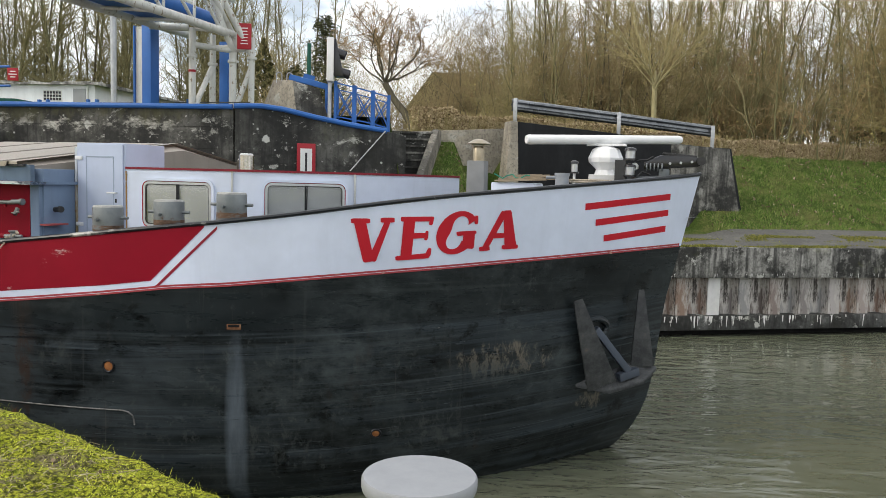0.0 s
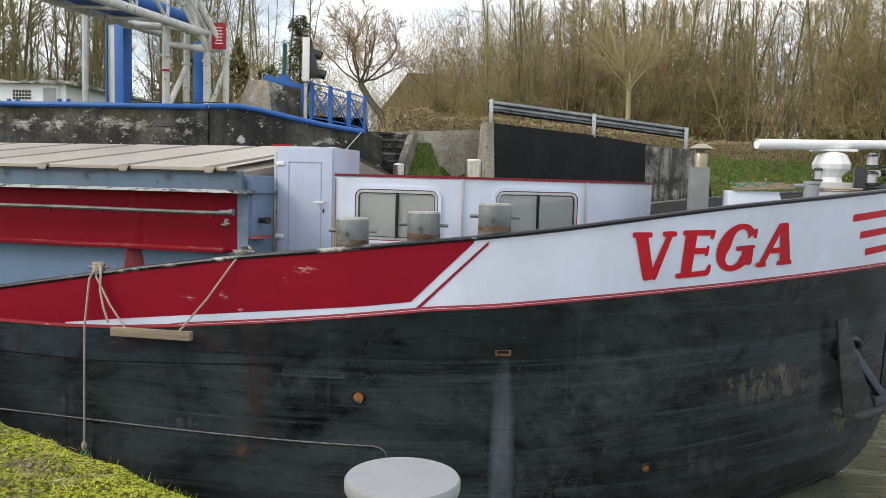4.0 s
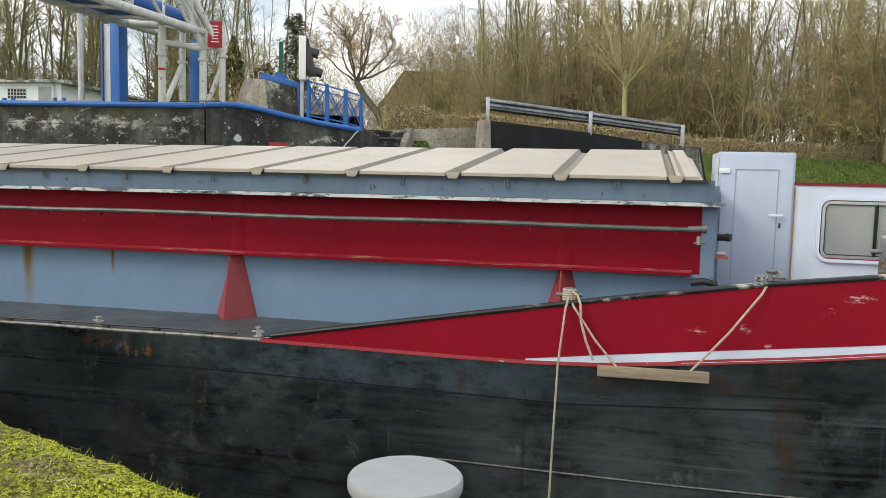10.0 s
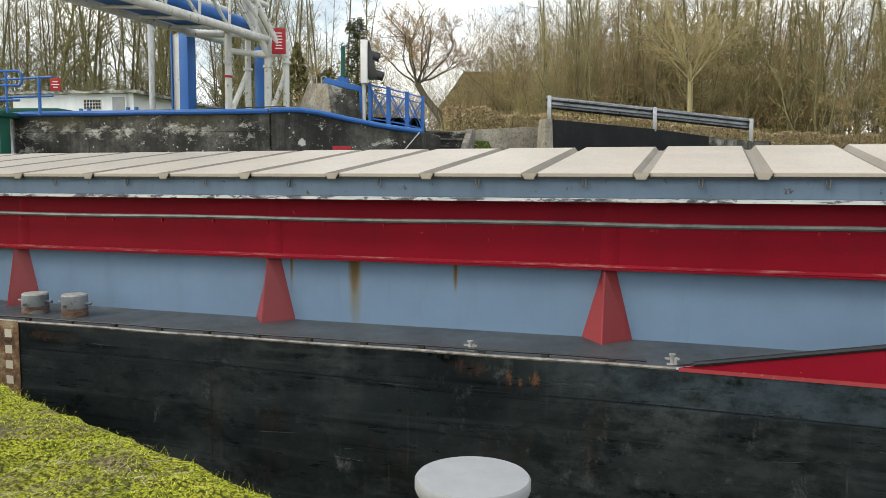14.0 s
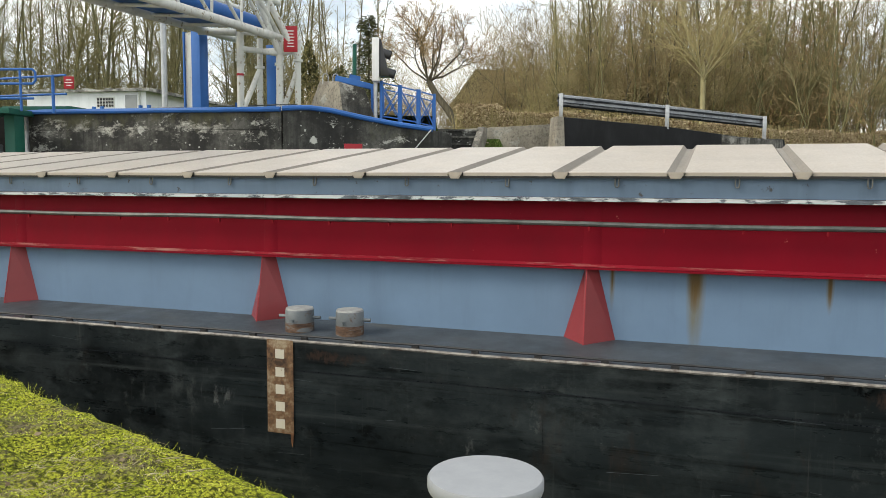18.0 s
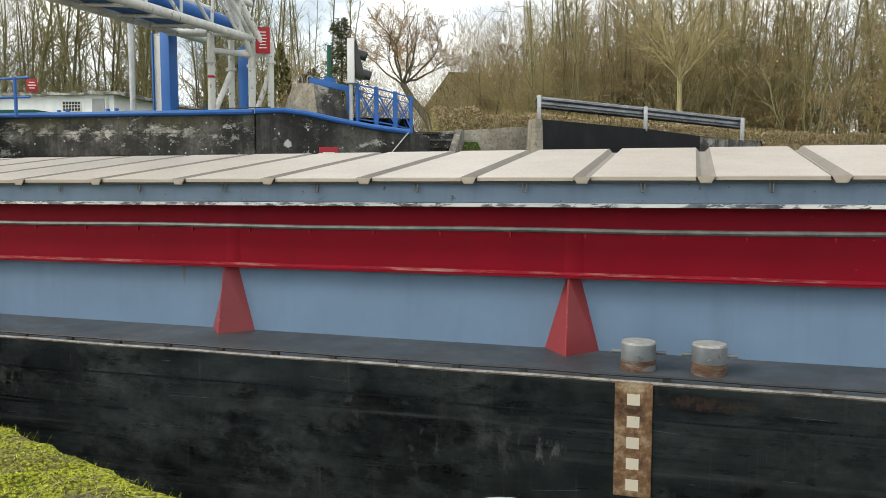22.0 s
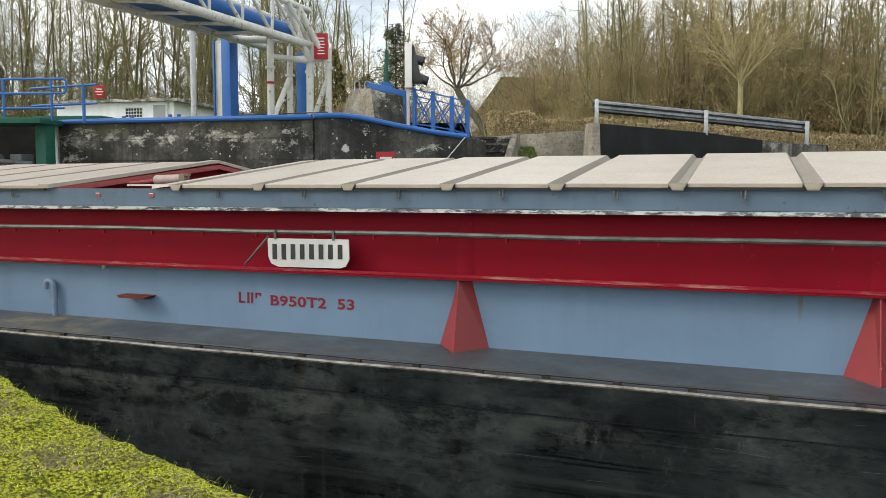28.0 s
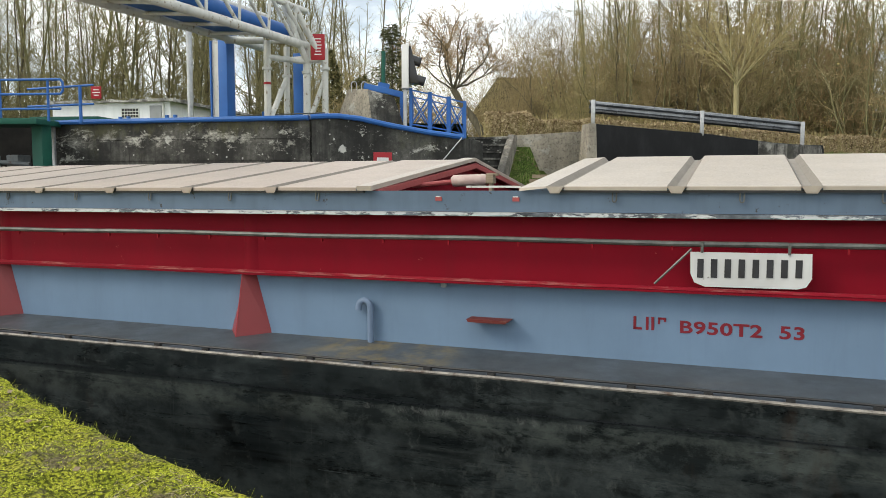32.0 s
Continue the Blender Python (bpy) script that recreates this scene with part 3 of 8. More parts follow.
CATKIN = material("olive_catkins", lambda N: N.color(N.ramp(N.island(), (0.0, (0.24, 0.21, 0.07)), (1.0, (0.44, 0.38, 0.14)))), rough=0.8, spec=0.2)
HEDGE_SHADE = material("brown_undergrowth", lambda N: N.color(N.mix(N.ramp(N.noise(1.5, 7, 0.75), (0.35, 0.0), (0.7, 1.0)), (0.07, 0.055, 0.034), (0.18, 0.14, 0.085))), rough=1.0, spec=0.1)

GALV = material("galvanised_steel", lambda N: (N.color(N.ramp(N.noise(6, 6, 0.7), (0.3, (0.30, 0.31, 0.32)), (0.7, (0.50, 0.51, 0.52)))), N.rough(N.ramp(N.noise(14, 4), (0.3, 0.30), (0.7, 0.55)))), metal=0.8)
RAIL_STEEL = material("dull_rail_steel", lambda N: (N.color(N.ramp(N.noise(5, 7, 0.7, N.at((0.4, 1, 1))), (0.3, (0.09, 0.095, 0.105)), (0.7, (0.25, 0.26, 0.27)))), N.rough(N.ramp(N.noise(9, 4), (0.3, 0.24), (0.7, 0.42)))), metal=0.95)
STEEL = material("worn_steel", lambda N: (N.color(N.mix(N.ramp(N.noise(5, 8, 0.75), (0.58, 0.0), (0.66, 1.0)), N.ramp(N.noise(3, 5), (0.3, (0.095, 0.108, 0.116)), (0.7, (0.205, 0.222, 0.228))), (0.10, 0.048, 0.024))), N.bump(N.noise(20, 5), 0.3, 0.004)), metal=0.25, rough=0.5)
RUST = material("rusty_iron", lambda N: (N.color(N.ramp(N.noise(6, 8, 0.75), (0.3, (0.045, 0.022, 0.012)), (0.5, (0.17, 0.075, 0.03)), (0.7, (0.28, 0.19, 0.12)))), N.bump(N.noise(25, 6), 0.6, 0.006)), rough=0.85)
RUST_ORANGE = material("orange_rust", lambda N: N.color(N.ramp(N.noise(12, 7), (0.3, (0.14, 0.045, 0.012)), (0.7, (0.42, 0.17, 0.05)))), rough=0.85)
PLATE = material("rusty_draught_plate", lambda N: N.color(N.ramp(N.noise(5, 8, 0.75), (0.36, (0.040, 0.021, 0.012)), (0.50, (0.165, 0.090, 0.042)), (0.64, (0.34, 0.27, 0.175)))), rough=0.85)
ANCHOR = material("anchor_iron", lambda N: (N.color(N.ramp(N.noise(6, 8, 0.75), (0.40, (0.018, 0.020, 0.022)), (0.62, (0.055, 0.058, 0.058)), (0.74, (0.11, 0.09, 0.065)))), N.bump(N.noise(15, 6), 0.5, 0.008)), rough=0.6)
GREY_CAP = material("grey_bollard_paint", lambda N: (N.color(N.mix(N.ramp(N.noise(4, 7, 0.7), (0.35, 0.0), (0.7, 1.0)), (0.235, 0.245, 0.262), (0.29, 0.30, 0.318))), N.bump(N.noise(60, 4), 0.15, 0.003)), rough=0.6)
PIPE = material("grimy_pipe", lambda N: N.color(N.ramp(N.noise(4, 7, 0.7), (0.3, (0.045, 0.047, 0.045)), (0.7, (0.15, 0.152, 0.145)))), rough=0.5, metal=0.3)
RUBBER = material("black_rubber", lambda N: N.color(N.ramp(N.noise(20, 4), (0.3, (0.010, 0.010, 0.011)), (0.7, (0.025, 0.025, 0.026)))), rough=0.6)
ROPE = material("natural_rope", lambda N: (N.color(N.ramp(N.noise(60, 4), (0.3, (0.28, 0.23, 0.17)), (0.7, (0.52, 0.46, 0.37)))), N.bump(N.noise(150, 2, 0.5, N.at((1, 1, 3))), 0.8, 0.004)), rough=0.95)
ROPE_GREEN = material("green_rope", lambda N: N.color(N.ramp(N.noise(60, 4), (0.3, (0.01, 0.14, 0.10)), (0.7, (0.03, 0.25, 0.17)))), rough=0.9)
WOOD = material("weathered_plank", lambda N: (N.color(N.ramp(N.noise(4, 8, 0.7, N.at((0.6, 12, 12))), (0.3, (0.15, 0.115, 0.075)), (0.7, (0.34, 0.28, 0.20)))), N.bump(N.noise(8, 6, 0.7, N.at((0.6, 14, 14))), 0.5, 0.006)), rough=0.85)
PLASTIC = material("white_plastic", lambda N: N.color(N.ramp(N.noise(3, 4), (0.3, (0.70, 0.71, 0.72)), (0.7, (0.80, 0.80, 0.80)))), rough=0.3)
ALU = material("window_frame_aluminium", lambda N: N.color(N.ramp(N.noise(8, 4), (0.3, (0.40, 0.41, 0.42)), (0.7, (0.55, 0.56, 0.57)))), metal=0.7, rough=0.38)
CURTAIN = material("pale_blind", lambda N: N.color(N.ramp(N.noise(2, 4), (0.3, (0.25, 0.26, 0.265)), (0.7, (0.31, 0.32, 0.325)))), rough=0.35)
# near-black for the shade in hollows, and for dark joints
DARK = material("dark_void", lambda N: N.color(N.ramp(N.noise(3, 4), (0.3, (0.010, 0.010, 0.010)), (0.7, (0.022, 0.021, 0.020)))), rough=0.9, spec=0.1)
BLACK_MARK = material("black_lettering", lambda N: N.color(N.ramp(N.noise(8, 4), (0.3, (0.012, 0.012, 0.015)), (0.7, (0.03, 0.03, 0.035)))), rough=0.5)
PILE = material("rusty_sheet_pile", lambda N: (N.color(N.mix(N.ramp(N.noise(2.6, 8, 0.75, N.at((1.7, 1.7, 0.45))), (0.52, 0.0), (0.60, 0.95)), N.mix(N.ramp(N.noise(2.0, 8, 0.75, N.at((2, 2, 0.5))), (0.45, 0.0), (0.58, 1.0)), N.ramp(N.rand(), (0.15, (0.26, 0.255, 0.25)), (0.4, (0.20, 0.11, 0.070)), (0.6, (0.40, 0.37, 0.35)), (0.8, (0.11, 0.095, 0.088)), (0.95, (0.26, 0.18, 0.135))), (0.50, 0.47, 0.43)), (0.035, 0.028, 0.024))), N.bump(N.noise(14, 6), 0.5, 0.01)), rough=0.85)
PILE_WHITE = material("limewashed_pile", lambda N: N.color(N.ramp(N.noise(3, 7), (0.3, (0.60, 0.59, 0.57)), (0.7, (0.80, 0.79, 0.76)))), rough=0.85)
ROOF_FELT = material("roof_felt", lambda N: (N.color(N.ramp(N.noise(2.2, 8, 0.75), (0.36, (0.050, 0.048, 0.044)), (0.48, (0.20, 0.195, 0.18)), (0.58, (0.46, 0.45, 0.42)))), N.bump(N.noise(9, 5), 0.5, 0.02)), rough=0.95)
LENS = material("smoked_lens", lambda N: N.color((0.02, 0.02, 0.022)), rough=0.2)
GLASS = material("clear_glass", lambda N: N.color((0.92, 0.94, 0.95)), rough=0.05)
GLASS.node_tree.nodes["Principled BSDF"].inputs["Transmission Weight"].default_value = 1.0


def _water(N):
    N.color(N.ramp(N.noise(0.35, 4), (0.3, (0.088, 0.097, 0.066)), (0.7, (0.110, 0.118, 0.084))))
    N.b.inputs["IOR"].default_value = 1.33
    x, y = N.axis(0), N.axis(1)
    u = N.math("ADD", N.math("MULTIPLY", x, 0.966), N.math("MULTIPLY", y, 0.259))        # along the crests
    v = N.math("SUBTRACT", N.math("MULTIPLY", y, 0.966), N.math("MULTIPLY", x, 0.259))   # across them
    ripple = lambda scale, ku, kv, detail: N.noise(scale, detail, 0.5, N.vec(N.math("MULTIPLY", u, ku), N.math("MULTIPLY", v, kv), 0.0), 0.7)
    calm = N.ramp(N.noise(0.20, 2, 0.5), (0.40, 0.15), (0.60, 1.0))
    N.bump(N.mix(0.6, ripple(0.8, 0.55, 1.3, 2), N.mix(calm, 0.5, ripple(2.6, 0.55, 1.3, 3))), 1.0, 0.13)


WATER = material("murky_canal_water", _water, rough=0.025, spec=0.85)


# ---- mesh helpers ----
class Mesh:
    """Collects vertices and faces of one part."""
    def __init__(self):
        self.v, self.f, self.m = [], [], []

    def add(self, verts, faces, mat=0):
        k = len(self.v)
        self.v += [tuple(p) for p in verts]
        self.f += [tuple(i + k for i in f) for f in faces]
        self.m += [mat] * len(faces)
        return self

    def box(self, x0, x1, y0, y1, z0, z1, mat=0, m=None):
        p = [(x, y, z) for z in (z0, z1) for x, y in ((x0, y0), (x1, y0), (x1, y1), (x0, y1))]
        if m is not None:
            p = [m @ Vector(q) for q in p]
        return self.add(p, [(3, 2, 1, 0), (4, 5, 6, 7), (0, 1, 5, 4), (1, 2, 6, 5), (2, 3, 7, 6), (3, 0, 4, 7)], mat)

    def bar(self, a, b, w, h, mat=0, up=(0, 0, 1)):
        """A square bar from a to b, w wide and h high."""
        a, b = Vector(a), Vector(b)
        d = (b - a).normalized()
        s = d.cross(Vector(up))
        s = s.normalized() if s.length > 1e-4 else Vector((1, 0, 0))
        u = s.cross(d)
        p = [q + s * i * w / 2 + u * j * h / 2 for q in (a, b) for i, j in ((-1, -1), (1, -1), (1, 1), (-1, 1))]
        return self.add(p, [(0, 3, 2, 1), (4, 5, 6, 7), (0, 1, 5, 4), (1, 2, 6, 5), (2, 3, 7, 6), (3, 0, 4, 7)][::1], mat)

    def tube(self, pts, r, n=8, mat=0, caps=True):
        """A round bar along pts; r is one radius or one for each point."""
        pts = [Vector(p) for p in pts]
        rs = r if isinstance(r, (list, tuple)) else [r] * len(pts)
        k, ref = len(self.v), None
        for i, p in enumerate(pts):
            d = (pts[min(i + 1, len(pts) - 1)] - pts[max(i - 1, 0)]).normalized()
            if ref is None or abs(ref.dot(d)) > 0.95:
                ref = Vector((0, 0, 1)) if abs(d.z) < 0.9 else Vector((1, 0, 0))
            s = d.cross(ref).normalized()
            u = s.cross(d)
            ref = u
            for j in range(n):
                a = 2 * math.pi * j / n
                self.v.append(tuple(p + (s * math.cos(a) + u * math.sin(a)) * rs[i]))
        for i in range(len(pts) - 1):
            for j in range(n):
                a, b = k + i * n + j, k + i * n + (j + 1) % n
                self.f.append((a, b, b + n, a + n))
                self.m.append(mat)
        if caps:
            self.f += [tuple(range(k + n - 1, k - 1, -1)), tuple(range(k + (len(pts) - 1) * n, k + len(pts) * n))]
            self.m += [mat, mat]
        return self

    def turned(self, profile, n=24, at=(0, 0, 0), mat=0):
        """A body of revolution about the vertical through at; profile is (radius, height) from below."""
        k = len(self.v)
        for r, z in profile:
            for j in range(n):
                a = 2 * math.pi * j / n
                self.v.append((at[0] + r * math.cos(a), at[1] + r * math.sin(a), at[2] + z))
        for i in range(len(profile) - 1):
            for j in range(n):
                a, b = k + i * n + j, k + i * n + (j + 1) % n
                self.f.append((a, b, b + n, a + n))
                self.m.append(mat)
        e = k + (len(profile) - 1) * n
        self.f += [tuple(range(k + n - 1, k - 1, -1)), tuple(range(e, e + n))]
        self.m += [mat, mat]
        return self

    def prism(self, poly, a, b, mat=0):
        """A flat outline of points drawn from offset a to offset b (two vectors)."""
        n = len(poly)
        a, b = Vector(a), Vector(b)
        p = [Vector(q) + a for q in poly] + [Vector(q) + b for q in poly]
        return self.add(p, [tuple(range(n - 1, -1, -1)), tuple(range(n, 2 * n))] + [(i, (i + 1) % n, n + (i + 1) % n, n + i) for i in range(n)], mat)

    def grid(self, rows, mat=0):
        """A sheet through rows of points."""
        k, c = len(self.v), len(rows[0])
        for r in rows:
            self.v += [tuple(p) for p in r]
        for i in range(len(rows) - 1):
            for j in range(c - 1):
                a = k + i * c + j
                self.f.append((a, a + 1, a + 1 + c, a + c))
                self.m.append(mat)
        return self


def part(name, mesh, mats, parent=None, label="", bevel=0.0, smooth=40.0, at=None):
    """Links a Mesh as one object under a thing or a part."""
    me = bpy.data.meshes.new(name)
    me.from_pydata(mesh.v, [], mesh.f)
    mats = mats if isinstance(mats, (list, tuple)) else [mats]
    for m in mats:
        me.materials.append(m)
    if len(mats) > 1:
        me.polygons.foreach_set("material_index", mesh.m)
    if bevel or len(mesh.f) < 4000:
        bm = bmesh.new()
        bm.from_mesh(me)
        if len(mesh.f) < 4000:
            bmesh.ops.recalc_face_normals(bm, faces=bm.faces)
        if bevel:
            es = [e for e in bm.edges if len(e.link_faces) == 2 and e.calc_face_angle(0) > radians(35)]
            bmesh.ops.bevel(bm, geom=es, offset=bevel, segments=2, profile=0.6, affect="EDGES", clamp_overlap=True)
        bm.to_mesh(me)
        bm.free()
    if smooth:
        me.shade_smooth()
        me.set_sharp_from_angle(angle=radians(smooth))
    ob = new(name, me)
    if parent is not None:
        ob.parent = parent
    if at is not None:
        ob.matrix_basis = at
    if label:
        ob["label"] = label
    return ob


def thing(name, label, category, group="", kind="", at=None):
    """An Empty that carries the parts of one thing."""
    ob = new(name)
    ob.empty_display_size = 0.2
    if at is not None:
        ob.matrix_basis = at
    return tagged(ob, label, category, group, kind)


def bars(mesh, x0, x1, z0, z1, rows, seed, y=0.0, t=0.003, fill=0.6, mat=0):
    """Rows of plain bars in place of writing that cannot be read, facing -Y."""
    rnd = random.Random(seed)
    h = (z1 - z0) / rows
    for i in range(rows):
        z = z1 - (i + 0.5) * h
        w = (x1 - x0) * rnd.uniform(0.55, 1.0) / 2
        c = (x0 + x1) / 2
        mesh.box(c - w, c + w, y - t, y, z - h * fill / 2, z + h * fill / 2, mat)


# ---- the barge: x forward from the stem, y across, z up; all in its own space ----
MID, HALF = 11.2, 3.87          # centre line and half breadth
STERN = -56.0
TOE = -12.15                    # where the raised bulwark begins
barge = thing("barge", "black cargo barge with red and white bulwark under way", "barge")


def assembly(name):
    """An Empty for a part of the barge that has parts of its own."""
    ob = new(name)
    ob.empty_display_size = 0.1
    ob.parent = barge
    return ob


def trim(x):
    return 0.0042 * (x + 18.0)


def curve(x, pts):
    xs, ys = zip(*pts)
    return float(np.interp(x, xs, ys))


def stem(z):
    return curve(z, ((-4.5, -1.7), (-3.9, -0.82), (-3.735, -0.62), (-3.5, -0.41), (-3.25, -0.26), (-2.9, -0.14), (-2.55, -0.08), (-1.6, 0.02), (-0.8, 0.20), (0.2, 0.41)))


def side(x, z):
    """The near side of the hull at a station and height."""
    u = min(max((x + 7.5) / (stem(z) + 7.5), 0.0), 1.0)
    bilge = 0.0 if z > -3.6 else 0.9 * (-3.6 - z)
    return MID - max((HALF - bilge) * (1 - u ** 2.5), 0.0)


SHEER = ((-56, -1.715), (-24, -1.715), (-17, -1.70), (TOE, -1.665), (-12.0, -1.635), (-11.45, -1.54), (-10.23, -1.33), (-9.1, -1.12), (-8.03, -0.96),
         (-7.28, -0.845), (-6.5, -0.755), (-5.85, -0.675), (-5.3, -0.61), (-4.66, -0.535), (-4.07, -0.455), (-3.5, -0.365), (-2.93, -0.275),
         (-2.37, -0.195), (-1.8, -0.128), (-1.2, -0.059), (-0.56, 0.014), (0.13, 0.101), (0.41, 0.145))
KNUCKLE = ((-56, -1.715), (-24, -1.715), (-17, -1.70), (TOE, -1.685), (-10.2, -1.695), (-9.4, -1.694), (-8.75, -1.668), (-8.0, -1.60), (-7.0, -1.49), (-6.04, -1.375),
           (-5.28, -1.277), (-4.67, -1.234), (-4.07, -1.17), (-3.5, -1.114), (-2.94, -1.061), (-2.37, -1.014), (-1.79, -0.963),
           (-1.18, -0.917), (-0.53, -0.866), (0.18, -0.819), (0.42, -0.80))


def sheer(x):
    return curve(x, SHEER)


def knuckle(x):
    return curve(x, KNUCKLE)


def near(x, z, out=0.0):
    """A point on the near side, a little proud of the plating."""
    e = 0.02
    dx = (side(x + e, z) - side(x - e, z)) / (2 * e)
    n = Vector((dx, -1, 0)).normalized()
    return (x + n.x * out, side(x, z) + n.y * out, z)


def patch(mesh, x0, x1, lo, hi, out=0.004, steps=24, rows=3, mat=0):
    """A coat of paint or thin plate laid on the near side between two lines lo(x) and hi(x)."""
    g = []
    for j in range(rows + 1):
        g.append([near(x, lo(x) + (hi(x) - lo(x)) * j / rows, out) for x in (x0 + (x1 - x0) * i / steps for i in range(steps + 1))])
    return mesh.grid(g, mat)


def hull_rows(zlo, zhi, n, xs, flip):
    rows = []
    for j in range(n + 1):
        r = []
        for x in xs:
            a, b = zlo(x), zhi(x)
            z = a + (b - a) * j / n
            s = stem(z)
            xx = min(x, s) if x < 0.405 else s
            y = side(xx, z) if x < 0.405 else MID
            r.append((xx, 2 * MID - y if flip else y, z))
        rows.append(r)
    return rows


xs = [STERN] + list(np.arange(-50, -8.5, 2.0)) + list(np.arange(-8.5, -1.0, 0.25)) + list(np.arange(-1.0, 0.40, 0.1)) + [0.41]
hull = Mesh()
for flip in (False, True):
    hull.grid(hull_rows(lambda x: -4.6, knuckle, 16, xs, flip))
hull.grid([[(STERN, 7.33 + i * 2.58, z) for i in range(4)] for z in (-4.6, -1.715)])
part("hull", hull, HULL, barge, "black scraped steel hull plating", smooth=35)

# bulwark above the knuckle, outside and inside
bulk = [x for x in xs if x >= TOE]
bul, inside = Mesh(), Mesh()
for flip in (False, True):
    bul.grid(hull_rows(knuckle, sheer, 4, [TOE] + bulk, flip))
    inner = [[(p[0] - 0.05, p[1] + (-0.06 if flip else 0.06), p[2]) for p in r] for r in hull_rows(knuckle, sheer, 2, [TOE] + bulk, flip)]
    inside.grid(inner)
part("bulwark_lining", inside, RUBBER, barge, "black painted inner side of the bulwark")
part("bulwark", bul, WHITE, barge, "white painted bulwark round the bow")
panel = Mesh()
patch(panel, TOE + 0.02, -9.4, lambda x: knuckle(x) + 0.002, lambda x: sheer(x) - 0.002, steps=20)
patch(panel, -9.4, -5.49, lambda x: curve(x, ((-9.4, -1.655), (-8.75, -1.575), (-8.0, -1.488), (-7.0, -1.378), (-6.05, -1.28), (-5.49, -1.205))), lambda x: sheer(x) - 0.002, steps=30)
patch(panel, -5.49, -4.89, lambda x: -1.205 + (x + 5.49) * 1.02, lambda x: max(sheer(x) - 0.002, -1.203 + (x + 5.49) * 1.02), steps=16)
part("red_panel", panel, RED_SCUFFED, barge, "dark red painted side of the bulwark, scuffed")
line = Mesh()
dg = Mesh()
patch(dg, -5.461, -4.752, lambda x: max(-1.285 + (x + 5.461) * 1.0, knuckle(x) + 0.02), lambda x: max(-1.285 + (x + 5.418) * 1.01, knuckle(x) + 0.02), steps=14)
patch(line, TOE + 0.02, 0.165, lambda x: knuckle(x) - 0.012, lambda x: knuckle(x) + (0.024 if x < -8 else 0.036), out=0.008, steps=110, rows=1)
part("diagonal_stripe", dg, paint("dark_red_stripe", (0.24, 0.010, 0.028), 0.45), barge, "dark red diagonal line")
part("red_stripe", line, RED_LINE, barge, "thin worn red line along the edge of the white paint")
thin = Mesh()
patch(thin, -8.0, 0.165, lambda x: knuckle(x) + 0.009, lambda x: knuckle(x) + 0.014, out=0.011, steps=80, rows=1)
part("white_pinstripe", thin, WHITE, barge)
for za, zb, xa, xb in ((-0.295, -0.155, -0.98, 0.024), (-0.492, -0.366, -0.861, 0.006), (-0.692, -0.579, -0.765, -0.02)):
    s = Mesh()
    patch(s, xa, xb, lambda x: za - 0.040 + (zb - za) * (x - xa) / (xb - xa), lambda x: za + 0.042 + (zb - za) * (x - xa) / (xb - xa), steps=12, rows=1)
    part("bow_stripe", s, RED_BRIGHT, barge, "bright red stripe on the white bow")


def lettering(text, height, shear, bold, spread=1.0):
    """Flat outlines of a word in the built-in font, as (points, faces) with x to the right and y up, height high."""
    c = bpy.data.curves.new("word", "FONT")
    c.body, c.size, c.shear, c.offset, c.space_character = text, height * 1.38, shear, bold, spread
    c.fill_mode, c.resolution_u = "FRONT", 4
    ob = new("word", c)
    me = ob.to_mesh()
    vs, fs = [tuple(v.co[:2]) for v in me.vertices], [tuple(p.vertices) for p in me.polygons]
    bpy.data.objects.remove(ob)
    bpy.data.curves.remove(c)
    x0 = min(v[0] for v in vs)
    return [(x - x0, y) for x, y in vs], fs


def stroke(mesh, a, b, w0, w1, x0, z0, out):
    """One brush stroke of a painted capital, from a to b on the bow's side, with rounded ends and half widths w0, w1."""
    d = (Vector(b) - Vector(a)).normalized()
    n, length = Vector((-d.y, d.x)), (Vector(b) - Vector(a)).length
    rows = []
    for f in [0.0, 0.012, 0.03] + [length * q for q in (0.35, 0.5, 0.65)] + [length - 0.03, length - 0.012, length]:
        k = min(f, length - f)
        w = (w0 + (w1 - w0) * f / length) * (0.72 if k < 0.006 else 0.92 if k < 0.02 else 1.0)
        p = Vector(a) + d * f
        rows.append([near(x0 + p.x + n.x * w * e, z0 + p.y + n.y * w * e, out) for e in (-1, 0, 1)])
    mesh.grid(rows)


def bowl(mesh, cx, cz, rx, rz, a0, a1, thick, thin, x0, z0, out):
    """A round stroke, thick at the side and thin above and below."""
    rows = []
    for a in np.linspace(radians(a0), radians(a1), 34):
        w = thin + (thick - thin) * math.cos(a) ** 2
        ends = 0.055 * math.sin(a)      # the letter leans forward
        rows.append([near(x0 + cx + ends + (rx - e) * math.cos(a), z0 + cz + (rz - e) * math.sin(a), out) for e in (0.0, w * 0.5, w)])
    mesh.grid(rows)


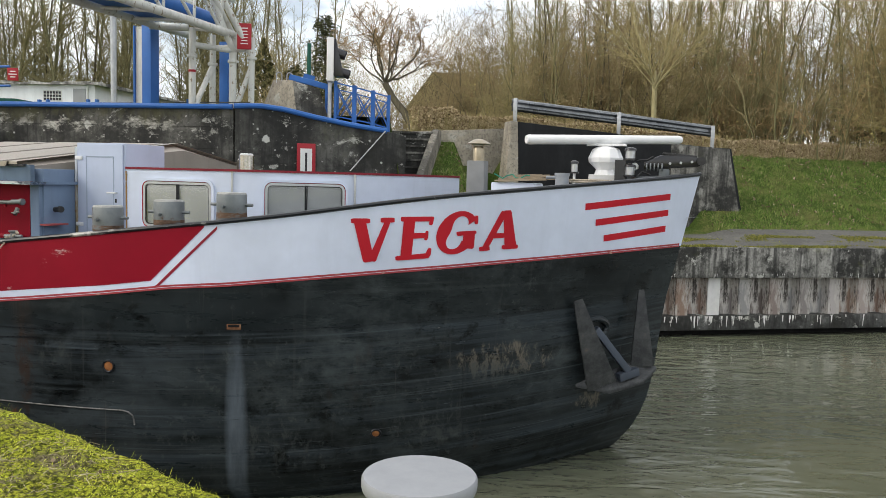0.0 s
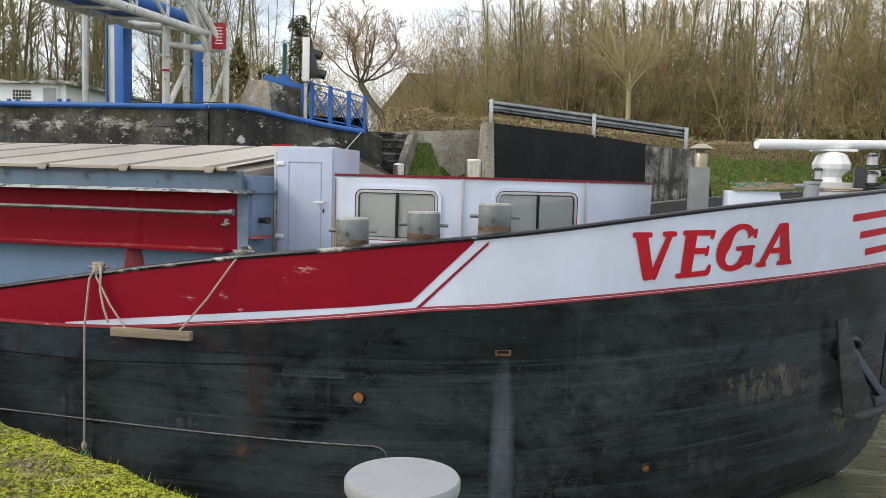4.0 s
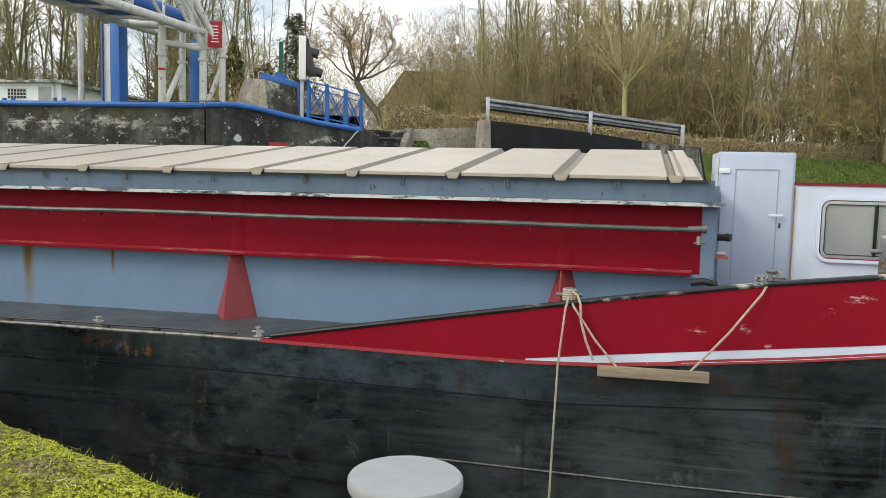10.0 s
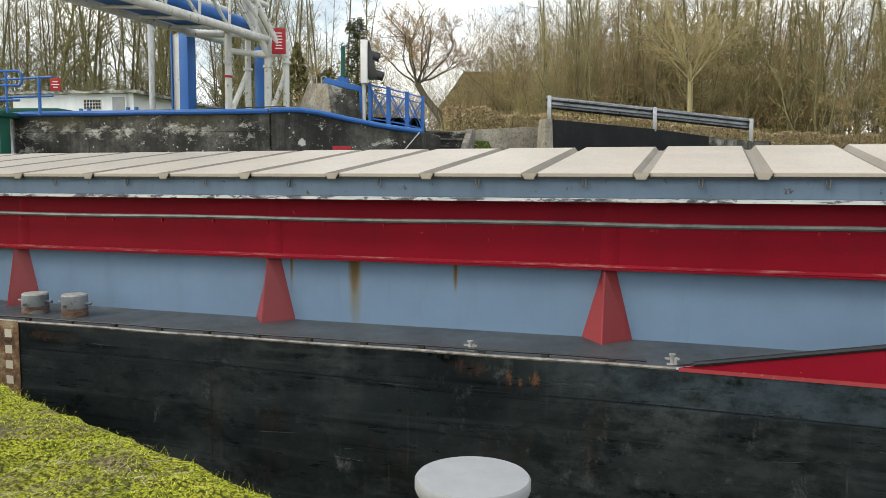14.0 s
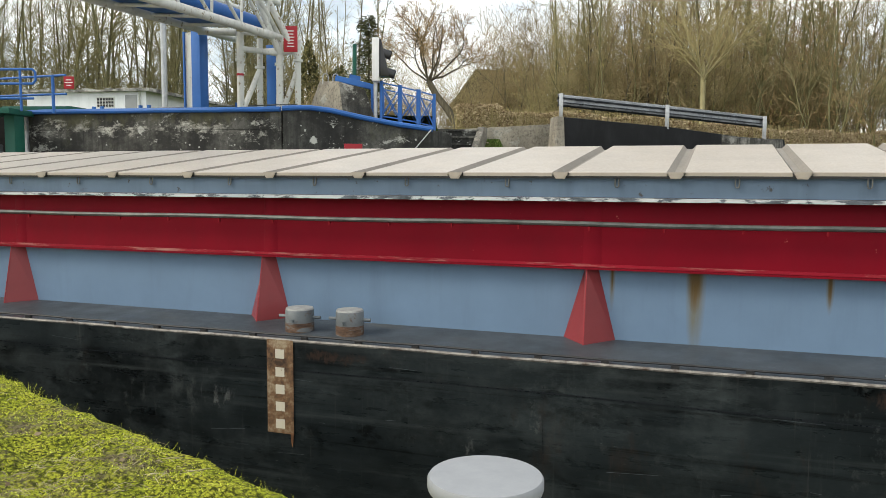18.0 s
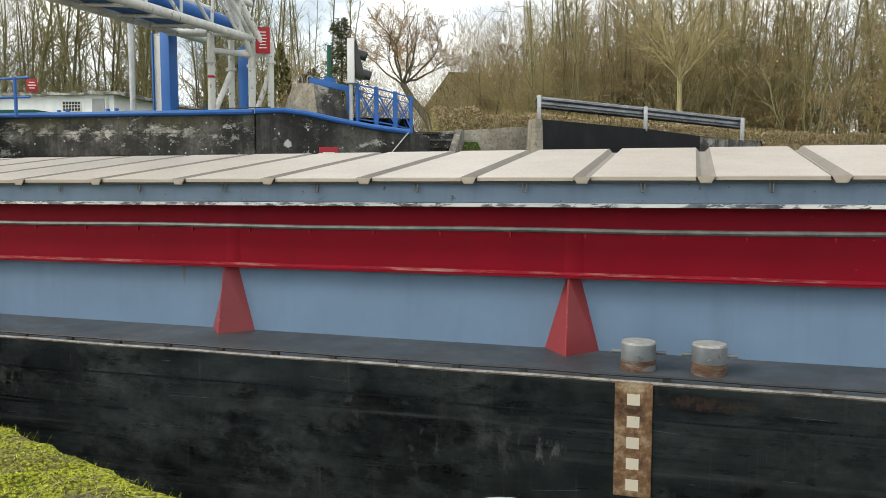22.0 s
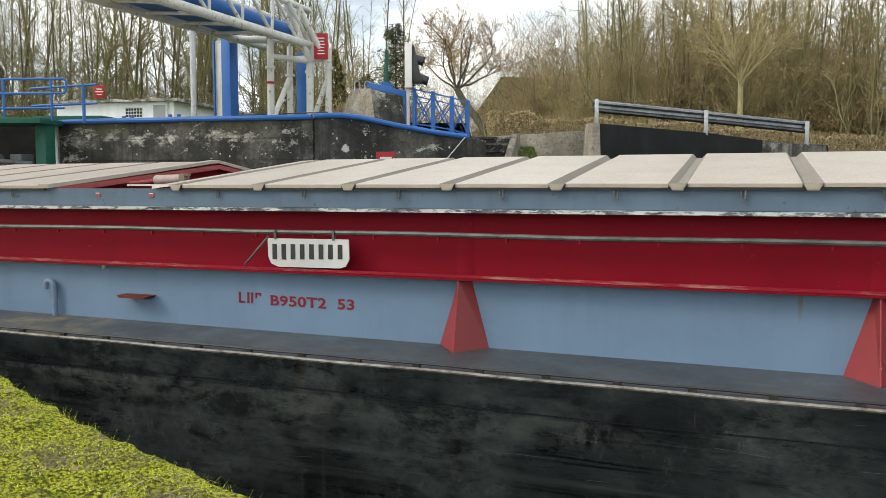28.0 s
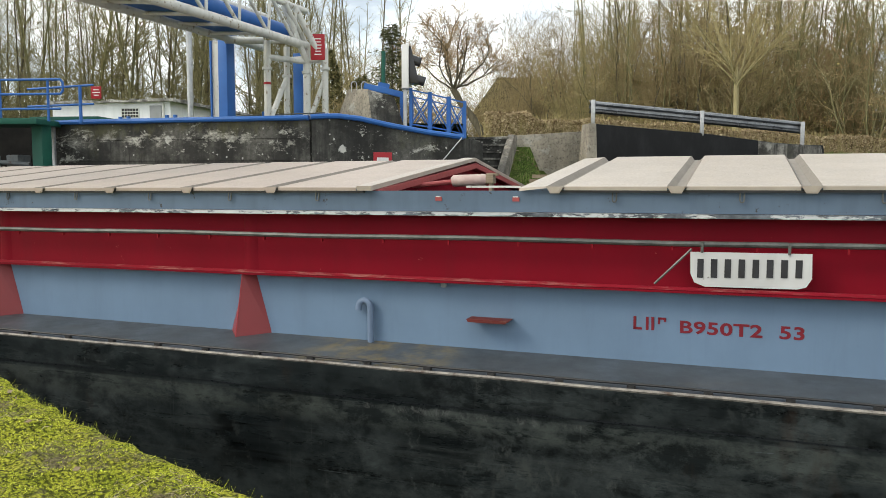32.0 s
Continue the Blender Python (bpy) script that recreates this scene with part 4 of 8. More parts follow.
# the name on the bow: slanting fat capitals with slab serifs
NAME = (("V", -3.385, -0.946, (((0.085, 0.475), (0.176, 0.0), 0.060, 0.056), ((0.372, 0.475), (0.205, 0.01), 0.028, 0.040), ((0.0, 0.460), (0.192, 0.462), 0.028, 0.028), ((0.295, 0.472), (0.434, 0.476), 0.028, 0.028))),
        ("E", -2.945, -0.93, (((0.102, 0.01), (0.146, 0.490), 0.054, 0.058), ((0.056, 0.470), (0.376, 0.478), 0.028, 0.028), ((0.352, 0.408), (0.372, 0.505), 0.020, 0.018), ((0.150, 0.281), (0.312, 0.290), 0.032, 0.030),
                              ((0.302, 0.234), (0.318, 0.342), 0.018, 0.015), ((0.0, 0.024), (0.335, 0.058), 0.026, 0.030), ((0.318, 0.050), (0.345, 0.145), 0.030, 0.016))),
        ("G", -2.54, -0.859, (((0.405, 0.350), (0.412, 0.450), 0.018, 0.018), ((0.338, 0.262), (0.320, 0.066), 0.056, 0.064), ((0.208, 0.236), (0.408, 0.258), 0.026, 0.020))),
        ("A", -2.105, -0.828, (((0.052, 0.02), (0.262, 0.470), 0.030, 0.032), ((0.290, 0.484), (0.325, 0.045), 0.042, 0.062), ((0.120, 0.180), (0.290, 0.190), 0.030, 0.028), ((0.0, 0.026), (0.108, 0.036), 0.026, 0.026), ((0.233, 0.046), (0.400, 0.056), 0.026, 0.026))))
for ch, x0, z0, strokes in NAME:
    m = Mesh()
    if ch == "G":
        bowl(m, 0.215, 0.250, 0.205, 0.252, 38, 322, 0.135, 0.060, x0, z0, 0.0085)
    for k, (a, b, w0, w1) in enumerate(strokes):
        stroke(m, a, b, w0, w1, x0, z0, 0.009 + 0.0006 * k)
    part("name_letter", m, RED_BRIGHT, barge, "red painted letter " + ch + " of the name VEGA", smooth=60)

# black capping round the top of the bulwark
for flip in (False, True):
    cap = Mesh()
    pts = []
    for x in bulk:
        q = near(min(x, 0.40), sheer(x), 0.0)
        pts.append((q[0], 2 * MID - q[1] if flip else q[1], sheer(x) + 0.012))
    cap.tube(pts, 0.026, 8)
    part("bulwark_rail", cap, RAIL, barge, "black rounded capping rail")
# side deck, toe rail and its stand-offs
deck = Mesh()
deck.grid([[(x, 7.335, sheer(min(x, TOE)) - 0.002) for x in (STERN, -40, -30, -24, -20, -17, -14, TOE, -7.6)], [(x, 8.30, curve(min(x, TOE), SHEER) + 0.055) for x in (STERN, -40, -30, -24, -20, -17, -14, TOE, -7.6)]])
deck.grid([[(x, 2 * MID - 7.335, -1.70) for x in (STERN, -7.6)], [(x, 2 * MID - 8.30, -1.65) for x in (STERN, -7.6)]])
fore = [x for x in xs if x >= -7.6]
deck.grid([[(x, side(min(x, 0.36), -1.0) + 0.06, curve(x, ((-7.6, -1.62), (-6.5, -1.25), (-5, -0.95), (-3, -0.75), (0.4, -0.42)))) for x in fore], [(x, 2 * MID - side(min(x, 0.36), -1.0) - 0.06, curve(x, ((-7.6, -1.62), (-6.5, -1.25), (-5, -0.95), (-3, -0.75), (0.4, -0.42)))) for x in fore]])
part("deck", deck, DECK, barge, "dark grey painted steel side deck")
edge = Mesh()
edge.tube([(x, 7.338, sheer(x) - 0.012 + 0.003 * math.sin(x * 3.3)) for x in np.arange(STERN, TOE, 0.3)] + [(TOE, 7.338, sheer(TOE) - 0.012)], 0.017, 6)
part("deck_edge", edge, material("bare_edge_steel", lambda N: N.color(N.ramp(N.noise(6, 8, 0.75), (0.35, (0.07, 0.045, 0.032)), (0.48, (0.18, 0.165, 0.148)), (0.64, (0.33, 0.30, 0.26)))), rough=0.6), barge, "worn light edge of the deck")
toe = Mesh()
toe.tube([(x, 7.375, sheer(x) + 0.035 + 0.003 * math.sin(x * 5.1)) for x in np.arange(-40, TOE, 0.31)], 0.012, 6)
part("toe_rail", toe, RUBBER, barge, "low dark toe rail along the deck edge")
for x in np.arange(-40, TOE, 0.62):
    s = Mesh().box(x - 0.035, x + 0.035, 7.345, 7.385, sheer(x) - 0.005, sheer(x) + 0.03)
    part("toe_rail_foot", s, RUBBER, barge)

# the hold's coaming: blue wall, red girder, worn flange, blue rim
C0 = -7.72                       # its forward end
for flip in (False, True):
    def yy(y):
        return 2 * MID - y if flip else y

    def run(y0, y1, z0, z1, x1=C0):
        m = Mesh()
        n = 9
        xx = [STERN + 0.4 + (x1 - STERN - 0.4) * i / n for i in range(n + 1)]
        ring = [[(x, yy(y), z + trim(x)) for x in xx] for y, z in ((y0, z0), (y1, z0), (y1, z1), (y0, z1), (y0, z0))]
        m.grid(ring)
        m.add([r[-1] for r in ring[:4]], [(0, 1, 2, 3)])
        return m
    part("coaming_wall", run(8.23, 8.29, -1.72, -0.926), COAMING, barge, "grey-blue coaming wall with rust runs")
    part("girder", run(8.235, 8.30, -0.93, -0.20, -7.82), RED, barge, "red coaming girder")
    part("girder_lip", run(8.075, 8.234, -0.925, -0.900, -7.9), RED, barge, "bright red lower flange of the girder")
    part("girder_lip_edge", run(8.070, 8.078, -0.898, -0.868, -7.9), LIP, barge, "worn pale edge of the flange")
    part("flange", run(8.035, 8.30, -0.243, -0.208, -7.62), FLANGE, barge, "flange with peeling white paint")
    part("rim", run(8.15, 8.22, -0.204, 0.006, C0), BLUE_DARK, barge, "scuffed blue rim under the hatch covers")
pipe = Mesh()
pipe.tube([(x, 8.085, -0.47 + trim(x) + 0.006 * math.sin(x * 1.7)) for x in list(np.arange(-44, -8.2, 0.9)) + [-8.0, -7.93]], 0.026, 8)
part("pipe", pipe, PIPE, barge, "grimy steel pipe along the girder")
end = Mesh().tube([(-7.95, 8.085, -0.425), (-7.80, 8.085, -0.42)], 0.032, 10).tube([(-7.82, 8.085, -0.42), (-7.78, 8.085, -0.42)], 0.043, 10)
part("pipe_end", end, STEEL, barge, "flanged end of the pipe")
for x in np.arange(-16.726 - 0.7225 * 36, -8.0, 0.7225):
    h = Mesh().box(x - 0.008, x + 0.008, 8.075, 8.105, -0.535 + trim(x), -0.475 + trim(x))
    part("pipe_hanger", h, RED_DUSTY, barge)
BRACKETS = (-9.14, -12.86, -16.71, -20.46, -24.26, -28.04, -35.06, -38.8, -42.5)
for x in BRACKETS:
    zt, zb = -0.925 + trim(x), -1.66
    b = Mesh()
    p = [(x - 0.075, 8.24, zt), (x + 0.075, 8.24, zt), (x - 0.03, 8.10, zt), (x - 0.29, 8.24, zb - 0.02), (x + 0.27, 8.24, zb - 0.02), (x - 0.025, 7.94, zb - 0.03)]
    b.add(p, [(0, 2, 5, 3), (2, 1, 4, 5), (0, 1, 2), (3, 5, 4), (0, 3, 4, 1)])
    br = part("bracket", b, BRACKET, barge, "tapered red steel bracket", smooth=0)
    e = Mesh().tube([p[2], p[5]], 0.008, 5)
    part("weld", e, RED_LINE, br)
    zt, zb = -0.245 + trim(x), -0.899 + trim(x)
    st = Mesh().add([(x - 0.10, 8.236, zb), (x - 0.05, 8.216, zb), (x + 0.05, 8.216, zb), (x + 0.10, 8.236, zb), (x - 0.085, 8.236, zt), (x - 0.04, 8.216, zt), (x + 0.04, 8.216, zt), (x + 0.085, 8.236, zt)], [(0, 1, 5, 4), (1, 2, 6, 5), (2, 3, 7, 6)])
    part("stiffener", st, RED, barge, smooth=60)
# hatch covers: raised panels with gutters between, sloping to the sides from a ridge
PITCH, EAVE, RIDGE, RIDGE_Y = 1.1168, 8.11, 0.40, MID + 0.3


def across(y, flip):
    """The matching place on the far slope of the covers; the ridge is shared."""
    return 2 * MID - y if flip and y != RIDGE_Y else y


def hatch(x0, x1, coat=None):
    ob = assembly("hatch_cover")
    t = trim((x0 + x1) / 2)
    m = Mesh()
    g = 0.085
    prof = ((x0 + g, 0.035), (x1 - g, 0.035))
    for flip in (False, True):
        rows = []
        for y, z in ((EAVE - 0.01, 0.005), (EAVE, 0.012), (RIDGE_Y, RIDGE)):
            rows.append([(x, across(y, flip), z + h + t) for x, h in prof])
        low = [(x, 2 * MID - (EAVE - 0.008) if flip else EAVE - 0.008, 0.008 + t) for i, (x, h) in enumerate(prof)]
        m.grid([low] + rows)
    part("panel", m, coat or CREAM, ob, "pinkish weathered hatch panel" if coat else "cream painted sloping hatch panel", smooth=25)
    gut = Mesh()
    for flip in (False, True):
        def q(x, y, z):
            return (x, across(y, flip), z + t)
        sec = ((-g, 0.035), (-0.04, -0.022), (0.03, -0.022), (g, 0.035))
        gut.grid([[q(x0 + dx, y, z + dz) for dx, dz in sec] for y, z in ((EAVE - 0.03, 0.008), (RIDGE_Y, RIDGE))])
        gut.add([q(x0 - g, EAVE - 0.03, 0.043), q(x0 + g, EAVE - 0.03, 0.043), q(x0 + 0.045, EAVE - 0.025, -0.022), q(x0 - 0.045, EAVE - 0.025, -0.022)], [(0, 1, 2, 3)], 1)
    part("gutter", gut, [CREAM_SHADED, coat or CREAM], ob, "gutter between the hatch panels, shade put into its darker cream", smooth=0)
    # black strip under the eave, painting the shadow line of the overhang
    lip = Mesh().box(x0, x1, EAVE + 0.002, EAVE + 0.06, -0.014 + t, 0.012 + t)
    part("lip", lip, BLACK_MARK, ob)
    c = (x0 + x1) / 2
    clip = Mesh().tube([(c - 0.018, 8.13, 0.0 + t), (c - 0.018, 8.122, -0.085 + t), (c - 0.009, 8.12, -0.10 + t), (c + 0.009, 8.12, -0.10 + t), (c + 0.018, 8.122, -0.085 + t), (c + 0.018, 8.13, 0.0 + t)], 0.0075, 6)
    if x1 - x0 > 0.5:
        part("clip", clip, PIPE, ob, "small steel securing loop")
    return ob


X_SEAM = -24.842
k = -6
while X_SEAM + (k + 1) * PITCH < -8.0:
    hatch(X_SEAM + k * PITCH, X_SEAM + (k + 1) * PITCH)
    k += 1
H_FRONT = X_SEAM + k * PITCH
for j in range(9):
    hatch(-33.58 - (j + 1) * PITCH, -33.58 - j * PITCH, CREAM_AGED)
cl = Mesh()
t = trim(-31.6)
xe = X_SEAM - 6 * PITCH - 0.085
for flip in (False, True):
    def q(x, y, z):
        return (x, across(y, flip), z + t)
    cl.grid([[q(xe - 0.27, EAVE - 0.008, 0.0), q(xe, EAVE - 0.008, 0.03)], [q(xe - 0.27, EAVE, 0.03), q(xe, EAVE, 0.047)], [q(xe - 0.27, RIDGE_Y, RIDGE + 0.02), q(xe, RIDGE_Y, RIDGE + 0.035)]])
part("closing_panel", cl, CREAM, barge, "narrow cream end panel of the hatch covers", smooth=25)
for k in range(3):
    part("timber", Mesh().bar((-33.3 + 0.05 * k, 13.75, 0.06 + 0.075 * k + trim(-33)), (-32.55 + 0.12 * k, 13.85, 0.06 + 0.075 * k + trim(-33)), 0.10, 0.06), WOOD, barge, "short timber on the far coaming")
# forward end of the covers: a sloping half panel and gable
gab = Mesh()
hatch(H_FRONT, H_FRONT + 0.30)
t = trim(H_FRONT)
for flip in (False, True):
    def q(x, y, z):
        return (x, across(y, flip), z + t)
    gab.add([q(H_FRONT + 0.01, EAVE, 0.03), q(H_FRONT + 0.28, EAVE + 0.06, -0.02), q(H_FRONT + 0.34, RIDGE_Y, RIDGE - 0.08), q(H_FRONT + 0.01, RIDGE_Y, RIDGE + 0.03)], [(0, 1, 2, 3)])
    gab.add([q(H_FRONT + 0.28, EAVE + 0.06, -0.02), q(H_FRONT + 0.30, EAVE + 0.06, -0.1), q(H_FRONT + 0.36, RIDGE_Y, -0.1), q(H_FRONT + 0.34, RIDGE_Y, RIDGE - 0.08)], [(0, 1, 2, 3)], 1)
for s in (1, -1):
    part("barge_board", Mesh().bar((-33.56, RIDGE_Y, RIDGE + 0.03 + trim(-33)), (-33.56, MID - s * (MID - EAVE + 0.03), 0.03 + trim(-33)), 0.17, 0.05), CREAM, barge, "cream edge board of the open hatch")
part("end_cover", gab, [CREAM, CREAM_SHADED], barge, "sloping end of the hatch covers", smooth=0)
# open hatch: red gable end, frame and roller gear
op = Mesh()
t = trim(-33)
for xg in (-33.56, -31.55):
    op.prism([(0, EAVE + 0.1, -0.06 + t), (0, 2 * MID - EAVE - 0.1, -0.06 + t), (0, RIDGE_Y, RIDGE - 0.02 + t)], (xg - 0.03, 0, 0), (xg, 0, 0))
part("hatch_gable", op, RED, barge, "red gable plates at the open hatch", smooth=0)
fr = Mesh()
for s in (1, -1):
    fr.bar((-33.50, RIDGE_Y, RIDGE - 0.06 + t), (-33.50, MID - s * 3.0, -0.02 + t), 0.10, 0.07)
part("gable_rib", fr, RED_PALE, barge)
part("push_rod", Mesh().tube([(-33.82, 9.3, -0.04), (-33.10, 9.6, 0.045)], 0.028, 8), RED_PALE, barge)
cylr = Mesh().tube([(-33.14, 9.59, 0.045), (-33.11, 9.6, 0.05), (-32.73, 9.62, 0.062), (-32.70, 9.62, 0.062)], [0.05, 0.072, 0.072, 0.055], 14)
part("roller", cylr, material("dusty_pink_roller", lambda N: N.color(N.ramp(N.noise(6, 6), (0.3, (0.35, 0.24, 0.22)), (0.7, (0.50, 0.40, 0.37)))), rough=0.6), barge, "dusty pinkish roller")
bits = Mesh().box(-32.70, -32.61, 9.56, 9.68, 0.02, 0.135).box(-32.67, -32.63, 9.58, 9.66, -0.12, 0.03).box(-32.71, -32.56, 9.59, 9.65, 0.11, 0.14)
part("roller_bearing", bits, WOOD, barge, "small tan bearing block", bevel=0.006)
# near-black block below the opening, in place of the hold's shade
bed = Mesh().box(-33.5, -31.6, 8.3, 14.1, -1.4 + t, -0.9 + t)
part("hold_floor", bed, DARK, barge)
ledge = Mesh().box(-32.55, -31.95, 8.42, 8.55, 0.036 + t, 0.058 + t)
part("loose_batten", ledge, LOCK_WHITE, barge)
for x in (-32.75, -31.94):
    s = Mesh().box(x - 0.035, x + 0.035, 8.141, 8.152, -0.095 + t, -0.055 + t)
    part("hole_patch", s, RED_PALE, barge)
    part("patch_rim", Mesh().box(x - 0.03, x + 0.02, 8.140, 8.152, -0.055 + t, -0.046 + t), SIGN_WHITE, barge)

# mooring bollards with cross pins
PALE_STEEL = material("pale_worn_steel", lambda N: N.color(N.ramp(N.noise(12, 7, 0.7), (0.3, (0.20, 0.20, 0.19)), (0.7, (0.40, 0.40, 0.385)))), rough=0.5)
BAND = material("rust_blistered_steel", lambda N: N.color(N.ramp(N.noise(9, 8, 0.75, N.at((0.5, 0.5, 2.0))), (0.42, (0.14, 0.148, 0.150)), (0.50, (0.13, 0.070, 0.038)), (0.62, (0.050, 0.026, 0.016)))), rough=0.7)


def bollard(x, y, z0, z1, r, mat=None):
    b = assembly("bollard")
    m = Mesh().turned([(r * 0.97, z0), (r * 0.97, z0 + 0.05), (r, z0 + 0.06), (r, z1 - 0.025), (r * 0.93, z1 - 0.004), (r * 0.3, z1)], 24, (x, y, 0))
    part("post", m, STEEL, b, "weathered grey steel bollard post with rust")
    h = z0 + (z1 - z0) * 0.62
    m = Mesh().tube([(x - r - 0.085, y - 0.02, h), (x + r + 0.085, y + 0.02, h)], 0.018, 8).tube([(x, y - r - 0.05, h - 0.02), (x, y, h - 0.02)], 0.018, 8)
    part("pin", m, STEEL, b)
    rim = Mesh().turned([(r * 0.985, z1 - 0.018), (r * 0.935, z1 + 0.001), (r * 0.30, z1 + 0.004)], 24, (x, y, 0))
    part("worn_top", rim, PALE_STEEL, b, "pale worn top")
    for f, w in ((0.30, 0.030), (0.10, 0.035)):
        h = z0 + (z1 - z0) * f
        band = Mesh().turned([(r + 0.0008, h - w), (r + 0.002, h), (r + 0.0008, h + w)], 24, (x, y, 0))
        part("rust_band", band, BAND, b)
    return b


for x, y, z in ((-6.19, 7.66, -0.40), (-5.46, 7.77, -0.315), (-4.755, 7.93, -0.212)):
    bollard(x, y, z - 0.36, z, 0.168)
bollard(-19.80, 7.73, -1.70, -1.435, 0.155)
bollard(-19.195, 7.73, -1.70, -1.42, 0.150)

# wheelhouse-like forward deckhouse with a door box
CY = 8.88
ring = [(-6.88, CY), (-5.30, CY), (-3.68, 9.80), (-3.50, 10.5), (-3.37, 11.2), (-3.18, 12.0), (-3.26, 12.4), (-5.30, 13.52), (-6.88, 13.52)]


def walls(mesh, ring, z0, z1, closed=True):
    n = len(ring)
    mesh.add([(x, y, z0) for x, y in ring] + [(x, y, z1) for x, y in ring], [(i, (i + 1) % n, n + (i + 1) % n, n + i) for i in range(n if closed else n - 1)])


w = Mesh()
walls(w, ring, -1.3, 0.035)
w.add([(x, y, 0.05) for x, y in ring], [tuple(range(len(ring)))])
part("deckhouse_wall", w, WHITE, barge, "white painted deckhouse wall", smooth=50)
tr = Mesh()
ring2 = [(x * 1.0 + (0.012 if x > -6.8 else 0), y - 0.012 if y < MID else y + 0.012) for x, y in ring]
walls(tr, ring2, 0.028, 0.056)
tr.add([(x, y, 0.056) for x, y in ring2], [tuple(range(len(ring2)))])
part("roof_trim", tr, paint("dark_red_trim", (0.20, 0.012, 0.025), 0.4), barge, "dark red strip round the roof edge")
sm = Mesh().box(-5.32, -5.295, CY - 0.014, CY, -1.2, 0.03)
part("wall_seam", sm, ALU, barge)
sm = Mesh().bar((-3.95, 9.635, -1.0), (-3.95, 9.635, 0.03), 0.022, 0.022)
part("wall_seam", sm, ALU, barge)


def window(a, b, z0, z1):
    """A sliding window with rounded corners between two points of the wall."""
    a, b = Vector((*a, 0)), Vector((*b, 0))
    d = (b - a).normalized()
    n = Vector((d.y, -d.x, 0))
    L, H, R = (b - a).length, z1 - z0, 0.085

    def outline(inset, r):
        pts = []
        for cx, cz, s in ((L - inset - r, H - inset - r, 0), (inset + r, H - inset - r, 90), (inset + r, inset + r, 180), (L - inset - r, inset + r, 270)):
            for k in range(6):
                t = radians(s + k * 18)
                pts.append((cx + r * math.cos(t), cz + r * math.sin(t)))
        return pts

    def place(p, o):
        return a + d * p[0] + n * o + Vector((0, 0, z0 + p[1]))
    win = assembly("window")

    def band(name, i0, r0, i1, r1, o0, o1, mat, label=""):
        m = Mesh()
        A, B = outline(i0, r0), outline(i1, r1)
        k = len(A)
        m.add([place(p, o0) for p in A] + [place(p, o1) for p in A] + [place(p, o1) for p in B] + [place(p, o0) for p in B],
              [(i + k * j, (i + 1) % k + k * j, (i + 1) % k + k * (j + 1), i + k * (j + 1)) for j in range(3) for i in range(k)])
        part(name, m, mat, win, label)
    band("surround", -0.045, R + 0.045, -0.010, R + 0.010, -0.01, 0.030, WHITE, "raised white surround")
    A, B = outline(-0.011, R + 0.011), outline(-0.001, R + 0.001)
    m = Mesh()
    ring_ = list(range(24)) + [0]
    m.grid([[place(A[i], 0.0295) for i in ring_], [place(B[i], 0.004) for i in ring_]])
    part("reveal", m, RED_BRIGHT, win, "red painted edge of the opening")
    band("frame", 0.0, R, 0.030, R - 0.03, 0.0, 0.024, ALU, "rounded aluminium window frame")
    band("gasket", 0.029, R - 0.029, 0.040, R - 0.04, 0.004, 0.019, RUBBER, "black rubber gasket")
    m = Mesh()
    A = outline(0.028, R - 0.028)
    m.add([place(p, 0.005) for p in A], [tuple(range(len(A)))])
    part("blind", m, CURTAIN, win, "pale blind behind the glass")
    m = Mesh()
    m.add([place(p, 0.014) for p in A], [tuple(range(len(A)))])
    g = part("pane", m, GLASS, win)
    g.visible_shadow = False
    m = Mesh()
    c = a + d * (L / 2) + n * 0.018
    m.bar(c + Vector((0, 0, z0 + 0.02)), c + Vector((0, 0, z1 - 0.02)), 0.014, 0.012)
    m.bar(c + d * 0.016 + Vector((0, 0, z0 + 0.02)), c + d * 0.02 + Vector((0, 0, z1 - 0.02)), 0.012, 0.014)
    part("mullion", m, BLACK_GLOSS, win)
    return win


window((-6.60, CY - 0.002), (-5.60, CY - 0.002), -0.71, -0.125)
window((-4.95, 9.070), (-4.07, 9.570), -0.71, -0.105)

box = Mesh().box(-7.63, -6.875, CY - 0.01, 9.72, -1.4, 0.36)
part("door_box", box, DOOR_BLUE, barge, "pale blue companionway box", bevel=0.012)
door = assembly("companion_door")
part("leaf", Mesh().box(-7.60, -6.90, CY - 0.035, CY - 0.012, -1.25, 0.34), DOOR_BLUE, door, "pale blue plastic door", bevel=0.006)
m = Mesh()
for x0, x1, z0, z1 in ((-7.46, -7.04, 0.175, 0.185), (-7.46, -7.04, -1.10, -1.09), (-7.465, -7.455, -1.10, 0.185), (-7.045, -7.035, -1.10, 0.185)):
    m.box(x0, x1, CY - 0.040, CY - 0.034, z0, z1)
part("panel_moulding", m, paint("door_shadow_line", (0.30, 0.36, 0.45), 0.4), door)
part("handle", Mesh().box(-7.12, -6.99, CY - 0.085, CY - 0.07, -0.30, -0.28).box(-7.0, -6.985, CY - 0.085, CY - 0.03, -0.30, -0.28), PLASTIC, door, "white lever handle", bevel=0.004)
part("lock", Mesh().box(-7.015, -6.995, CY - 0.042, CY - 0.033, -0.42, -0.37), LENS, door)
for z in (0.16, -0.72):
    part("hinge", Mesh().box(-7.625, -7.52, CY - 0.055, CY - 0.03, z - 0.025, z + 0.025), PLASTIC, door, bevel=0.008)
# rusty seams beside the door
m = Mesh().box(-6.872, -6.862, CY - 0.016, CY, -1.0, 0.0)
